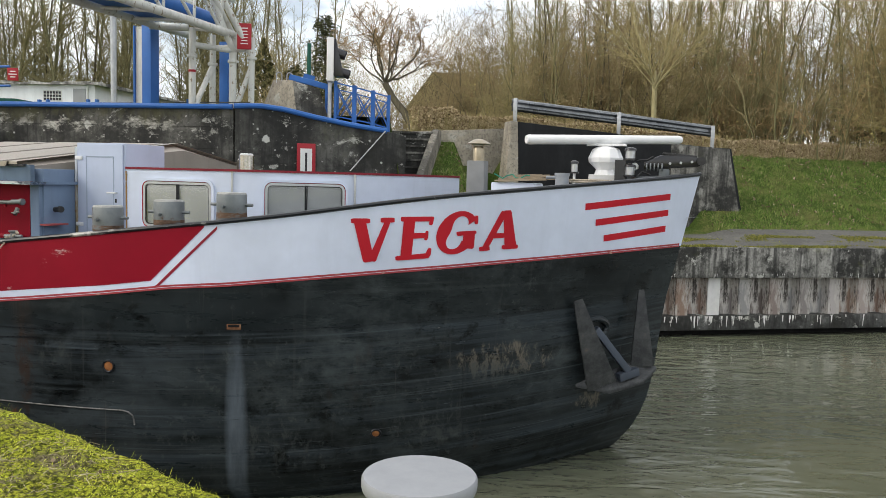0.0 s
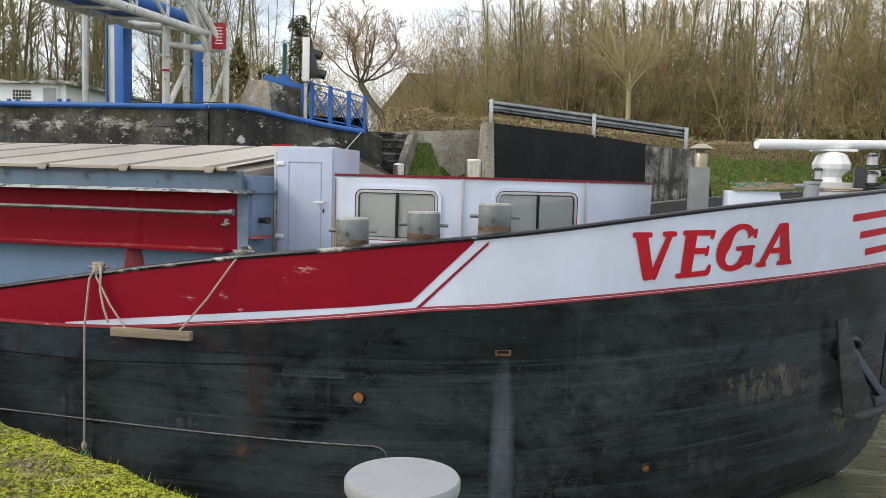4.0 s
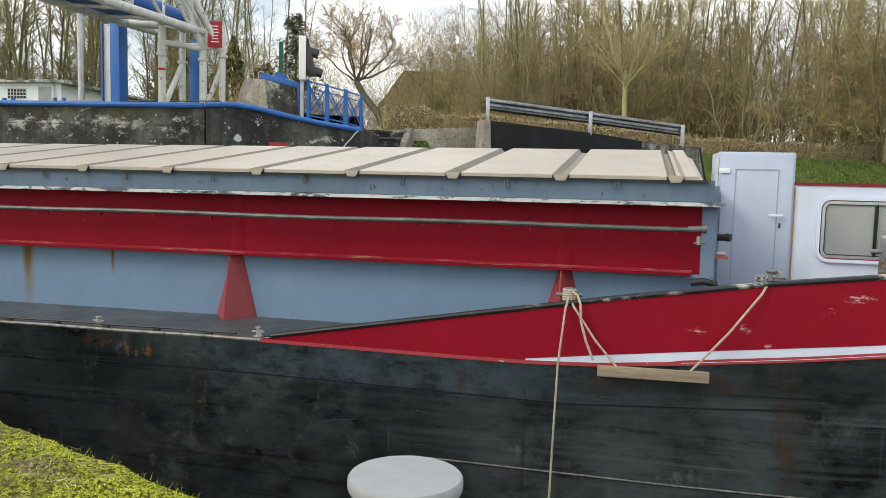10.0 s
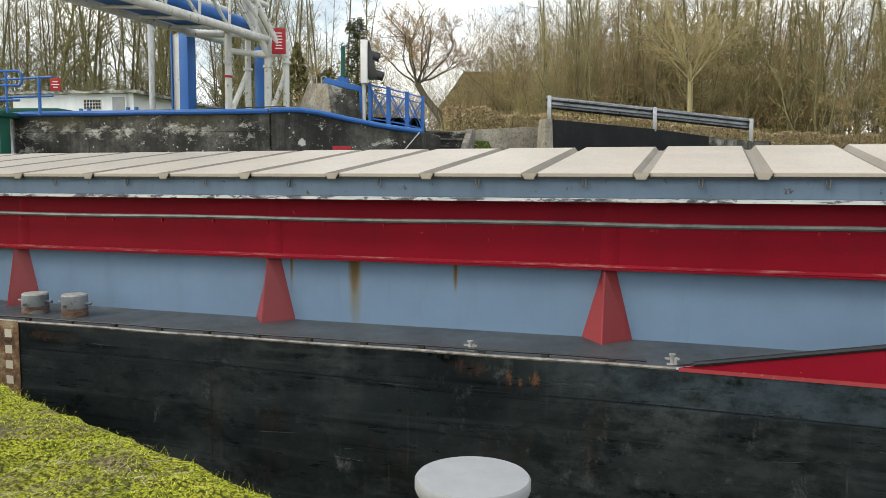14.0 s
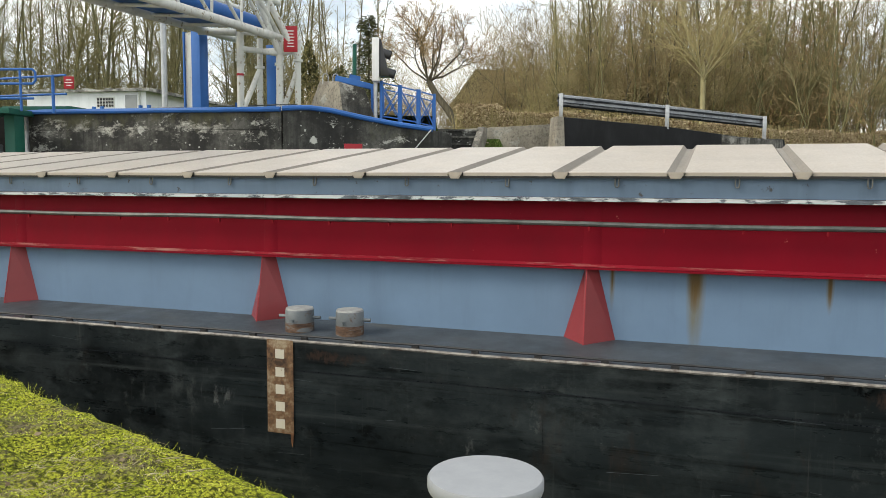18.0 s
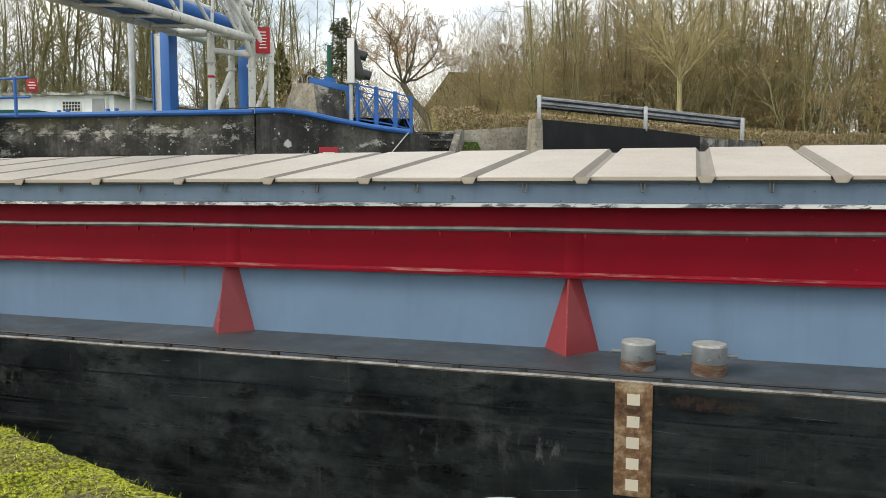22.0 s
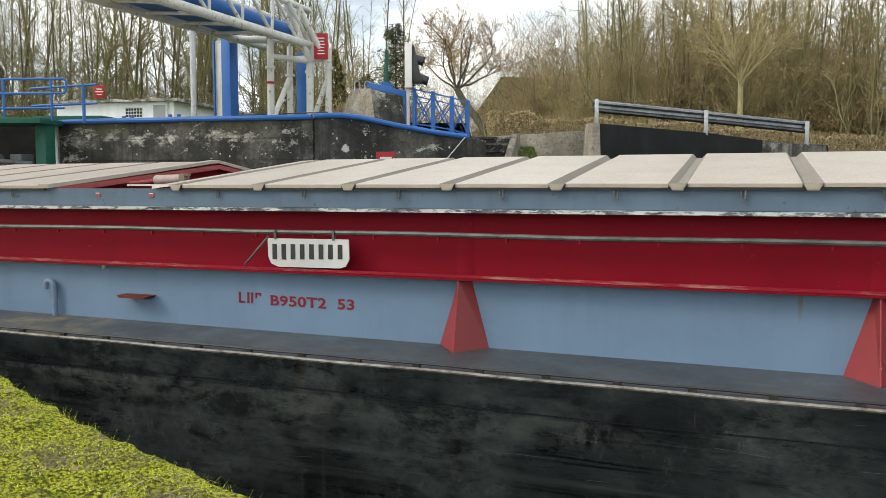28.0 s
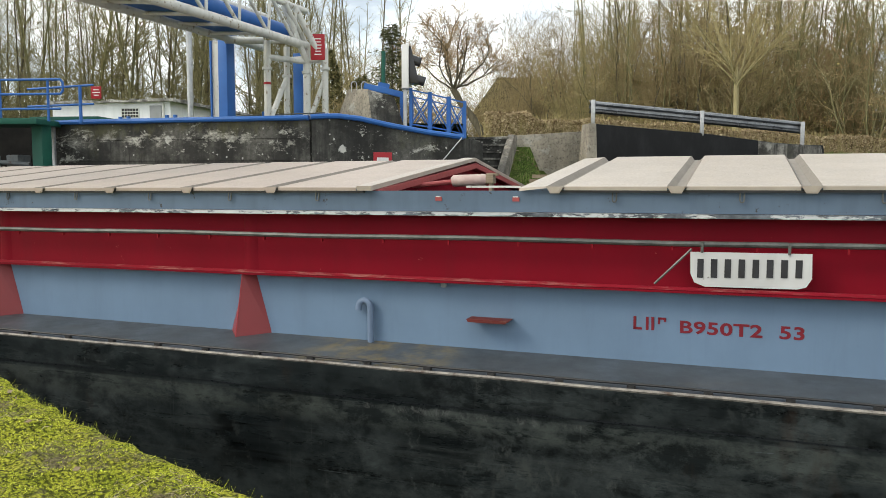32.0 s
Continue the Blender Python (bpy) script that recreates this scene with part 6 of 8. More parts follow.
part("fender_plank", Mesh().bar((-8.73, 7.22, -1.69), (-7.765, 7.20, -1.672), 0.06, 0.095), WOOD, barge, "weathered wooden plank hung as a fender", bevel=0.008)


# ---- the canal, its quays and the lock ----
QX, QY, QC, QS = 0.43, 20.36, 0.883, 0.469      # the far quay's line
WATER_Z = -3.74


def far(s, d, z):
    """A point by its way along the far quay, its distance behind the quay's edge, and height."""
    return (QX + s * QC - d * QS, QY + s * QS + d * QC, z)


def fbox(mesh, s0, s1, d0, d1, z0, z1, mat=0):
    p = [far(s, d, z) for z in (z0, z1) for s, d in ((s0, d0), (s1, d0), (s1, d1), (s0, d1))]
    return mesh.add(p, [(3, 2, 1, 0), (4, 5, 6, 7), (0, 1, 5, 4), (1, 2, 6, 5), (2, 3, 7, 6), (3, 0, 4, 7)], mat)


def fpoly(mesh, pts, d0, d1, mat=0):
    """An upright outline of (s, z) points, thick from d0 to d1."""
    n = len(pts)
    return mesh.add([far(s, d0, z) for s, z in pts] + [far(s, d1, z) for s, z in pts], [tuple(range(n)), tuple(range(2 * n - 1, n - 1, -1))] + [(i, n + i, n + (i + 1) % n, (i + 1) % n) for i in range(n)], mat)


wat = Mesh()
wat.grid([[(-90 + i * 15, -30 + j * 12, WATER_Z) for i in range(14)] for j in range(9)])
tagged(part("water", wat, WATER), "murky green-brown canal water with small ripples", "water", kind="structure")

# far ground: one sheet with the quay strip, the bank and the upper level, out to the horizon
def top_z(s):
    return curve(s, ((-60, 1.62), (-8, 1.58), (6.5, 1.08), (14, 1.02), (60, 1.0)))


def ground_z(s, d):
    t = top_z(s)
    z = curve(d, ((0, -1.52), (2.8, -1.22), (3.4, -1.12), (5.5, -0.10), (7.6, t - 0.06), (8.2, t), (60, t + 0.6), (900, t + 4)))
    k = min(max((-2.9 - s) / 0.8, 0), 1)
    z2 = curve(d, ((0, -1.5), (2.2, -0.9), (3.4, -0.05), (5.2, 1.0), (5.5, 1.3), (8, t), (60, t + 0.6), (900, t + 4)))
    dip = min(max((s + 4.75) / 0.5, 0), 1) * (1.0 if d < 5.4 else 0.0)
    z2 -= 1.35 * dip
    k2 = min(max((2.8 - s) / 0.5, 0), 1) * (1 - k)
    z3 = curve(d, ((0, -1.52), (4.2, -1.35), (4.5, 0.9), (8, t), (60, t + 0.6), (900, t + 4)))
    z = z * (1 - k - k2) + z2 * k + z3 * k2
    return z + 0.03 * noise.noise(Vector((s * 0.7, d * 0.7, 0)))


def ground_at(s, d):
    if s >= -6.9:
        return far(s, d, ground_z(s, d))
    if s >= -10.8:
        return far(s, max(d, 0.4) + 2.6, 1.56 + 0.002 * d)
    e = max(d, 0.4) + (1.4 if s > -17.5 else 3.2)
    return (-10.06 + (s + 10.8) * 0.99 - e * 0.142, 17.03 + (s + 10.8) * 0.142 + e * 0.99, 1.56 + 0.002 * d)


gr = Mesh()
ss = [-500, -200, -100, -60, -30, -20, -17.6, -17.4, -14, -11, -10.7, -9, -7.5, -6.95] + list(np.arange(-6.8, 18, 0.4)) + [19, 22, 28, 40, 80, 200, 600]
dd = [0.25, 1.0, 2.0, 2.6, 3.0, 3.4, 3.8, 4.2, 4.5, 4.8, 5.2, 5.5, 6, 6.5, 7, 7.6, 8.2, 9, 10, 12, 15, 20, 30, 60, 150, 400, 900]
gr.grid([[ground_at(s, d) for s in ss] for d in dd])
tagged(part("ground", gr, GRASS, smooth=80), "grassy bank and upper ground behind the far quay", "ground", kind="structure")
pv = Mesh()
pv.grid([[far(s, d, ground_z(s, d) + 0.02) for s in list(np.arange(-3.5, 40, 0.8))] for d in (-0.02, 0.5, 1.1, 1.8, 2.4, 2.8)])
tagged(part("pavement", pv, ASPHALT, smooth=80), "mossy asphalt strip on the far quay", "pavement", kind="structure")
cp = Mesh()
fbox(cp, -5.0, 60, -0.10, 0.5, -2.26, -1.50)
tagged(part("far_quay_coping", cp, QUAY, bevel=0.02), "stained concrete coping beam of the far quay", "quay wall", kind="structure")
wal = Mesh()
fbox(wal, -5.0, 60, -0.05, 0.4, -3.58, -3.22)
tagged(part("far_quay_waling", wal, WALING, bevel=0.02), "stained lower concrete waling of the far quay", "quay wall", kind="structure")
# backing painted near-black: the shadow under the beams is in its colour
bk = Mesh()
fbox(bk, -5.0, 60, 0.28, 0.6, -5.0, -1.6)
tagged(part("far_quay_back", bk, DARK), "backing wall below the far quay, shade of the gap in its near-black colour", "quay wall", kind="structure")
piles = thing("sheet_piling", "row of rusty steel sheet piles between the concrete beams", "sheet piling", kind="structure")
PAN = 0.432


def pile_mesh(mat, d):
    """One flat pan of the piling with its slanting web, by its depth behind the beam's face."""
    m = Mesh()
    z0, z1 = -3.25, -2.24
    other = 0.26 if d < 0.15 else 0.07
    prof = [(0.012, d + 0.03), (0.02, d), (PAN - 0.085, d), (PAN - 0.075, d + (0.02 if d < 0.15 else -0.02)), (PAN - 0.012, other), (PAN, other + 0.03)]
    a = [(s * QC - d_ * QS, s * QS + d_ * QC, z) for z in (z0, z1) for s, d_ in prof]
    n = len(prof)
    m.add(a, [(i, i + 1, n + i + 1, n + i) for i in range(n - 1)])
    return part("pile", m, mat, piles, smooth=0)


outer, inner_, white = pile_mesh(PILE, 0.07), pile_mesh(PILE, 0.26), pile_mesh(PILE_WHITE, 0.07)
S0 = 0.71 - 12 * PAN
for i in range(78):
    kind_ = white if i == 12 else (outer, inner_)[i % 2]
    ob = kind_ if i in (0, 1, 12) else new("pile", kind_.data)
    ob.parent = piles
    s = S0 + i * PAN
    ob.location = (QX + s * QC, QY + s * QS, 0)
# limewashed streaks hanging over the waling
dr = Mesh()
rq = random.Random(9)


def lime(s, d, z, w, h):
    """One run of lime: a ragged strip that narrows and wanders as it falls."""
    rows_, x = [], s
    for k in range(6):
        f = k / 5
        x += rq.uniform(-0.006, 0.006)
        v = w * (1 - 0.75 * f) * rq.uniform(0.6, 1.2)
        rows_.append([far(x - v, d, z - h * f), far(x + v, d, z - h * f)])
    dr.grid(rows_)


for k in range(55):
    lime(rq.gauss(1.2, 1.6), -0.054, -3.225, rq.uniform(0.006, 0.035), rq.uniform(0.04, 0.30))
for k in range(70):
    lime(rq.uniform(-1.5, 10), -0.104, -2.15, rq.uniform(0.004, 0.012), rq.uniform(0.03, 0.15))
tagged(part("lime_streaks", dr, PILE_WHITE, smooth=0), "white lime streaks on the quay beams", "stain", kind="structure")

built = set(scene.objects)
# lock wall: chamber side and flared wing, with a blue steel coping
wallm = Mesh()


def wall_run(mesh, pts, z0, tops, depth, mat=0):
    """A wall along plan points with varying top, thick to its back."""
    n = len(pts)
    f = [(x, y, z0) for x, y in pts] + [(x, y, t) for (x, y), t in zip(pts, tops)]
    b = []
    for i, (x, y) in enumerate(pts):
        a, c = pts[max(i - 1, 0)], pts[min(i + 1, n - 1)]
        d = Vector((c[0] - a[0], c[1] - a[1], 0)).normalized()
        b.append((x - d.y * depth, y + d.x * depth))
    g = [(x, y, z0) for x, y in b] + [(x, y, t) for (x, y), t in zip(b, tops)]
    m = len(f)
    faces = []
    for i in range(n - 1):
        faces += [(i, i + 1, n + i + 1, n + i), (m + i + 1, m + i, m + n + i, m + n + i + 1), (n + i, n + i + 1, m + n + i + 1, m + n + i)]
    faces += [(0, n, m + n, m), (n - 1, m + n - 1, m + 2 * n - 1, 2 * n - 1)]
    mesh.add(f + g, faces, mat)


wall_run(wallm, [(-15.27, 14.45), (-12.2, 14.89), (-9.08, 15.335)], -5.5, [1.43, 1.43, 1.43], 1.6)
tagged(part("lock_wall", wallm, LOCK_CONC, bevel=0.03), "stained concrete lock wall with lichen spots", "lock wall", kind="structure")
wing = Mesh()
WING = [(far(s, 0, 0)[0], far(s, 0, 0)[1]) for s in (-10.72, -10.0, -9.0, -8.25, -7.44, -7.0)]
WTOP = [1.44, 1.45, 1.28, 1.15, 1.05, 0.98]
wall_run(wing, WING, -5.5, WTOP, 1.0)
tagged(part("wing_wall", wing, CONC_BLACK, bevel=0.02), "stained concrete wing wall sloping down from the lock", "lock wall", kind="structure")
cop = Mesh()
cop.tube([(-15.29, 14.42, 1.44), (-12.2, 14.86, 1.445), (-9.08, 15.31, 1.45)], 0.058, 8)
tagged(part("blue_coping", cop, LOCK_BLUE), "blue painted steel coping on the lock wall", "coping", kind="structure")
cop = Mesh()
cop.tube([(*far(s, -0.02, 0)[:2], z + 0.01) for s, z in ((-10.74, 1.455), (-10.4, 1.475), (-10.15, 1.48), (-9.7, 1.43), (-9.0, 1.285), (-8.25, 1.155), (-7.44, 1.05))], 0.058, 8)
tagged(part("blue_coping", cop, LOCK_BLUE), "blue painted steel coping on the wing wall", "coping", kind="structure")
nose = Mesh().box(-15.36, -15.22, 14.40, 15.2, -5.5, 1.40)
tagged(part("wall_edge_plate", nose, GALV, bevel=0.02), "steel edge plate of the lock wall", "trim", kind="structure")
joint = Mesh()
for z in (1.02, 0.55, 0.05):
    joint.bar((-15.2, 14.456, z), (-9.1, 15.329, z), 0.006, 0.005)
tagged(part("formwork_joint", joint, DARK), "dark formwork joints in the lock wall", "joint", kind="structure")

# steps up behind the wing wall, and their cheek
stairs = thing("quay_steps", "dark concrete steps between the wing wall and the bank", "steps", kind="structure")
for i in range(8):
    m = Mesh()
    d = 0.45 + i * 0.28
    fbox(m, -7.3, -6.80 + d * 0.37, d, 3.6, -0.23 + i * 0.18, -0.05 + i * 0.18)
    st = part("step", m, CONC_BLACK, stairs, bevel=0.01)
    m = Mesh()
    fbox(m, -7.3, -6.80 + d * 0.37, d - 0.035, d + 0.05, -0.095 + i * 0.18, -0.046 + i * 0.18)
    part("nosing", m, CONC_DARK, st, "paler worn nosing")
m = Mesh()
m.add([far(s + d * 0.37, d, z) for s in (-6.84, -6.67) for d, z in ((0.3, -0.6), (0.3, 0.02), (2.6, 1.30), (3.2, 1.30), (3.2, -0.6))], [(0, 1, 2, 3, 4), (9, 8, 7, 6, 5)] + [(i, 5 + i, 5 + (i + 1) % 5, (i + 1) % 5) for i in range(5)])
tagged(part("step_cheek", m, CONC, bevel=0.015), "sloping concrete cheek beside the steps", "steps", kind="structure")
m = Mesh()
fpoly(m, [(-6.4, 0.5), (-5.2, -0.6), (-3.6, -1.2), (-3.6, 1.44), (-4.9, 1.35), (-6.4, 1.25)], 3.0, 3.35)
tagged(part("bank_wall", m, CONC_PALE, bevel=0.015), "low pale concrete retaining wall at the bank", "wall", kind="structure")
# tarred wall with a guard rail on top
m = Mesh()
fpoly(m, [(-3.78, -1.4), (2.95, -1.4), (2.35, 1.06), (1.6, 1.08), (1.0, 1.12), (-0.95, 1.34), (-3.84, 1.55)], 2.0, 2.45)
tagged(part("guard_wall", m, TAR, bevel=0.02), "black tarred concrete wall", "wall", kind="structure")
m = Mesh()
fpoly(m, [(0.62, -1.38), (2.85, -1.38), (2.28, 1.05), (1.6, 1.07), (1.0, 1.11), (0.55, 1.15)], 1.985, 2.02)
tagged(part("bare_wall_patch", m, STREAKED), "untarred streaked end of the wall", "wall", kind="structure")
m = Mesh()
fpoly(m, [(-4.10, -0.2), (-3.66, -1.3), (-3.78, 1.54), (-3.96, 1.56)], 1.95, 2.55)
tagged(part("wall_end_block", m, CONC_PALE, bevel=0.015), "pale concrete end of the wall", "wall", kind="structure")
rail = thing("guard_rail", "galvanised guard rail on the black wall", "guard rail")
for s, zt, zb in ((-3.84, 2.14, 1.5), (-0.97, 1.91, 1.28), (1.78, 1.66, 1.03)):
    p, q = far(s, 2.03, zb), far(s, 2.03, zt)
    part("post", Mesh().bar(p, q, 0.10, 0.06), GALV, rail, bevel=0.008)
    part("spacer", Mesh().bar(far(s, 2.05, zt - 0.16), far(s, 2.14, zt - 0.16), 0.08, 0.12), GALV, rail)
m = Mesh()
WAVE = ((0.03, 0.155), (0.005, 0.14), (-0.045, 0.115), (-0.05, 0.075), (0.015, 0.035), (0.02, 0.0), (0.015, -0.035), (-0.05, -0.075), (-0.045, -0.115), (0.005, -0.14), (0.03, -0.155))
for back in (0.0, 0.006):
    m.grid([[far(s, 2.10 + o + back, z + h) for o, h in WAVE] for s, z in ((-3.92, 1.98), (-1.0, 1.75), (1.84, 1.51))])
part("beam", m, RAIL_STEEL, rail, "corrugated steel beam", smooth=30)

# things on the lock: tilted concrete block, blue beam, signal lamp, fence
m = Mesh()
lo = [far(-9.40, 0.40, 1.30), far(-8.66, 0.42, 1.2), far(-8.66, 1.9, 1.2), far(-10.22, 1.3, 1.40)]
hi = [far(-9.50, 0.52, 2.13), far(-8.91, 0.52, 1.96), far(-8.95, 1.7, 2.00), far(-9.92, 1.2, 2.20)]
m.add(lo + hi, [(3, 2, 1, 0), (4, 5, 6, 7), (1, 2, 6, 5), (2, 3, 7, 6), (3, 0, 4, 7)])
# front in darker stained concrete: the shaded side is put into the colour too
m.add(lo + hi, [(0, 1, 5, 4)], 1)
tagged(part("concrete_block", m, [CONC_PALE, CONC_DARK], bevel=0.0, smooth=0), "sloping weathered concrete block on the lock wall, lit and shaded faces in pale and dark colour", "concrete block")
bb = thing("blue_gantry_beam", "blue steel beam lying on the concrete block", "beam")
part("girder", Mesh().bar(far(-9.56, 0.95, 2.25), far(-8.62, 0.8, 2.03), 0.14, 0.13), LOCK_BLUE, bb, bevel=0.01)
part("strut", Mesh().bar(far(-8.72, 0.8, 2.05), far(-8.72, 0.7, 1.25), 0.09, 0.09), LOCK_BLUE, bb)
part("plate", Mesh().bar(far(-9.25, 0.95, 2.27), far(-9.0, 0.95, 2.22), 0.2, 0.14), LOCK_BLUE, bb)
part("mast", Mesh().tube([far(-9.13, 0.95, 2.2), far(-9.12, 0.95, 3.03)], 0.05, 8), LOCK_GREEN, bb, "short green mast")
for sx in (-9.85, -9.62):
    part("hoop", Mesh().tube([far(sx, 0.9, 2.1)] + [far(sx + 0.06 - 0.06 * math.cos(q), 0.9, 2.28 + 0.06 * math.sin(q)) for q in np.linspace(0, math.pi, 7)] + [far(sx + 0.12, 0.9, 2.1)], 0.012, 6), GALV, bb, "steel lifting hoop")
sg = thing("signal_lamp", "lock signal lamp with black hoods on a white backing board", "signal lamp")
part("post", Mesh().tube([far(-8.69, 0.3, 1.2), far(-8.69, 0.3, 2.15)], 0.045, 10), GALV, sg)
SL = Matrix.Translation(far(-8.675, 0.3, 2.58)) @ Matrix.Rotation(radians(20), 4, "Z")
part("board", Mesh().box(-0.075, 0.075, -0.25, 0.20, -0.47, 0.47, m=SL), SIGN_WHITE, sg, bevel=0.008)
part("lamp_box", Mesh().add([SL @ Vector(v) for v in ((0.076, -0.16, -0.36), (0.076, 0.16, -0.36), (0.30, 0.16, -0.36), (0.30, -0.16, -0.36), (0.076, -0.16, 0.45), (0.076, 0.16, 0.45), (0.12, 0.16, 0.45), (0.12, -0.16, 0.45))],
     [(0, 1, 2, 3), (7, 6, 5, 4), (0, 4, 5, 1), (1, 5, 6, 2), (2, 6, 7, 3), (3, 7, 4, 0)]), LENS, sg, "black tapering lamp housing", bevel=0.015)
for z, x0 in ((0.17, 0.13), (-0.25, 0.22)):
    m = Mesh()
    ang = np.linspace(-0.7, math.pi + 0.7, 14)
    for r in (0.115, 0.106):
        m.grid([[SL @ Vector((x0 + f * (0.19 + 0.04 * math.sin(q)), r * math.cos(q), z + r * math.sin(q) - 0.07 * f)) for q in ang] for f in (0.0, 1.0)])
    part("hood", m, LENS, sg, "black lamp hood")
    part("lens", Mesh().tube([SL @ Vector((x0 + 0.01, 0, z)), SL @ Vector((x0 + 0.05, 0, z - 0.01))], 0.098, 14), LENS, sg)
fc = thing("blue_lattice_fence", "blue steel fence with crossed bracing on the wing wall", "fence")
FP = [(-8.56, 1.28, 2.14), (-8.14, 1.22, 2.06), (-7.72, 1.15, 1.97), (-7.36, 1.06, 1.88)]
for i, (s, z0, z1) in enumerate(FP):
    part("post", Mesh().bar(far(s, 0.3, z0), far(s, 0.3, z1), 0.06 if i in (0, 3) else 0.09, 0.05), LOCK_BLUE, fc)
    part("post", Mesh().bar(far(s + 0.12, 1.3, z0), far(s + 0.12, 1.3, z1 - 0.05), 0.05, 0.05), LOCK_BLUE, fc)
for i in range(3):
    (s, z0, z1), (s2, y0, y1) = FP[i], FP[i + 1]
    for p, q in (((s, z1 - 0.04), (s2, y1 - 0.04)), ((s, z0 + 0.08), (s2, y0 + 0.08)), ((s, z0 + 0.08), (s2, y1 - 0.08)), ((s, z1 - 0.08), (s2, y0 + 0.08))):
        part("brace", Mesh().bar(far(p[0], 0.3, p[1]), far(q[0], 0.3, q[1]), 0.028, 0.028), LOCK_BLUE, fc)
        part("brace", Mesh().bar(far(p[0] + 0.12, 1.3, p[1] - 0.04), far(q[0] + 0.12, 1.3, q[1] - 0.04), 0.024, 0.024), LOCK_BLUE, fc)
part("brace", Mesh().bar(far(-7.36, 0.3, 1.84), far(-7.24, 1.3, 1.80), 0.028, 0.028), LOCK_BLUE, fc)
hr = Mesh().tube([far(-7.48, -0.08, 1.05), far(-8.25, -0.08, 0.15)], 0.014, 6)
tagged(part("steel_stay", hr, GALV), "thin steel stay in front of the wing wall", "stay")
ms = thing("mooring_sign", "red-framed white sign with a black bar on the wing wall", "sign")
MS = Matrix.Translation(far(-9.21, -0.09, 0.32)) @ Matrix.Rotation(radians(28), 4, "Z")
part("frame", Mesh().box(-0.20, 0.20, -0.02, 0.02, -0.40, 0.40, m=MS), SIGN_RED, ms, bevel=0.008)
part("panel", Mesh().box(-0.125, 0.125, -0.026, -0.02, -0.32, 0.29, m=MS), SIGN_WHITE, ms)
part("bar", Mesh().box(-0.022, 0.022, -0.031, -0.026, -0.2, 0.20, m=MS), BLACK_MARK, ms)

# the lock's works are set out from the eye on a plan of 1 to 1.11
for ob in set(scene.objects) - built:
    if ob.parent is None:
        ob.matrix_basis = Matrix.Translation((0, 0, -0.025)) @ Matrix.Scale(1.11, 4) @ ob.matrix_basis


# gantry across the lock: white tube trusses, a blue tube and box girder, and its legs
gt = thing("gate_gantry", "white tubular truss gantry with blue girders over the lock", "gantry")


def gtube(name, a, b, r, mat=None, label=""):
    part(name, Mesh().tube([a, b], r, 12), mat or LOCK_WHITE, gt, label)


GY0, GY1 = 20.0, 6.2
GX1, GX2, GX3 = -11.86, -13.35, -12.55
gtube("chord", (GX1, GY0, 3.84), (GX1 - 0.25, GY1, 3.82), 0.115, label="thick white lower chord")
gtube("chord", (GX2, 20.3, 3.90), (GX2 + 0.10, GY1, 3.82), 0.115, label="thick white lower chord")
gtube("chord", (GX1, GY0, 4.78), (GX1 - 0.15, GY1, 4.75), 0.085)
gtube("chord", (GX2, 20.3, 4.80), (GX2 + 0.1, GY1, 4.75), 0.085)
part("blue_tube", Mesh().tube([(-12.3, 20.1, 4.18), (-12.1, GY1, 4.16)], 0.20, 14), LOCK_BLUE, gt, "large blue tube girder")
part("blue_girder", Mesh().box(-13.2, -12.55, GY1, 18.4, 3.92, 4.05), LOCK_BLUE, gt, "blue floor girder", bevel=0.01)
for i in range(11):
    y = GY0 - i * 1.25
    f = (GY0 - y) / (GY0 - GY1)
    x1 = GX1 - 0.25 * f
    gtube("lattice", (x1, y - 0.6, 3.84), (x1 + 0.05, y - 0.6, 4.76), 0.038)
    gtube("lattice", (x1, y - 0.6, 3.84), (x1 + 0.05, y - 1.8, 4.76), 0.045)
    gtube("lattice", (x1, y - 0.6, 3.84), (GX2 + 0.1 * f, y - 1.2, 3.86), 0.045)
    gtube("lattice", (GX2 + 0.1 * f, y - 0.6, 3.86), (GX2 + 0.1 * f, y - 1.8, 4.78), 0.04)
gtube("brace", (GX1, GY0, 3.86), (GX1, GY0 - 1.1, 4.76), 0.075)
gtube("brace", (GX1 + 0.05, 20.0, 3.3), (GX1 - 0.1, 19.0, 4.76), 0.085)
gtube("brace", (-11.34, 20.1, 3.3), (GX1, 19.4, 4.78), 0.085)
gtube("tie", (-13.5, 18.55, 3.86), (-12.6, 19.0, 3.86), 0.095)
gtube("tie", (-12.48, 19.0, 3.42), (-11.84, 19.95, 3.40), 0.08)
gtube("tie", (-12.54, 20.05, 3.5), (-11.84, 20.0, 3.5), 0.07)
gtube("tie", (-11.84, 20.0, 3.42), (-11.34, 20.1, 3.42), 0.055)
gtube("leg", (-12.46, 18.95, 1.3), (-12.5, 19.03, 3.86), 0.095)
gtube("leg", (-12.5, 20.0, 1.3), (-12.55, 20.1, 3.86), 0.085)
gtube("leg", (-11.78, 19.85, 1.3), (-11.85, 20.0, 3.9), 0.10)
gtube("leg", (-11.29, 20.0, 1.3), (-11.34, 20.13, 3.75), 0.085)
gtube("brace", (-11.72, 19.85, 1.7), (-11.34, 20.1, 2.95), 0.07)
gtube("brace", (-12.42, 18.95, 1.7), (-12.52, 20.05, 3.0), 0.075)
for x in (GX1 - 0.25, GX2 + 0.1):
    gtube("leg", (x, GY1, -1.6), (x, GY1, 4.75), 0.12)
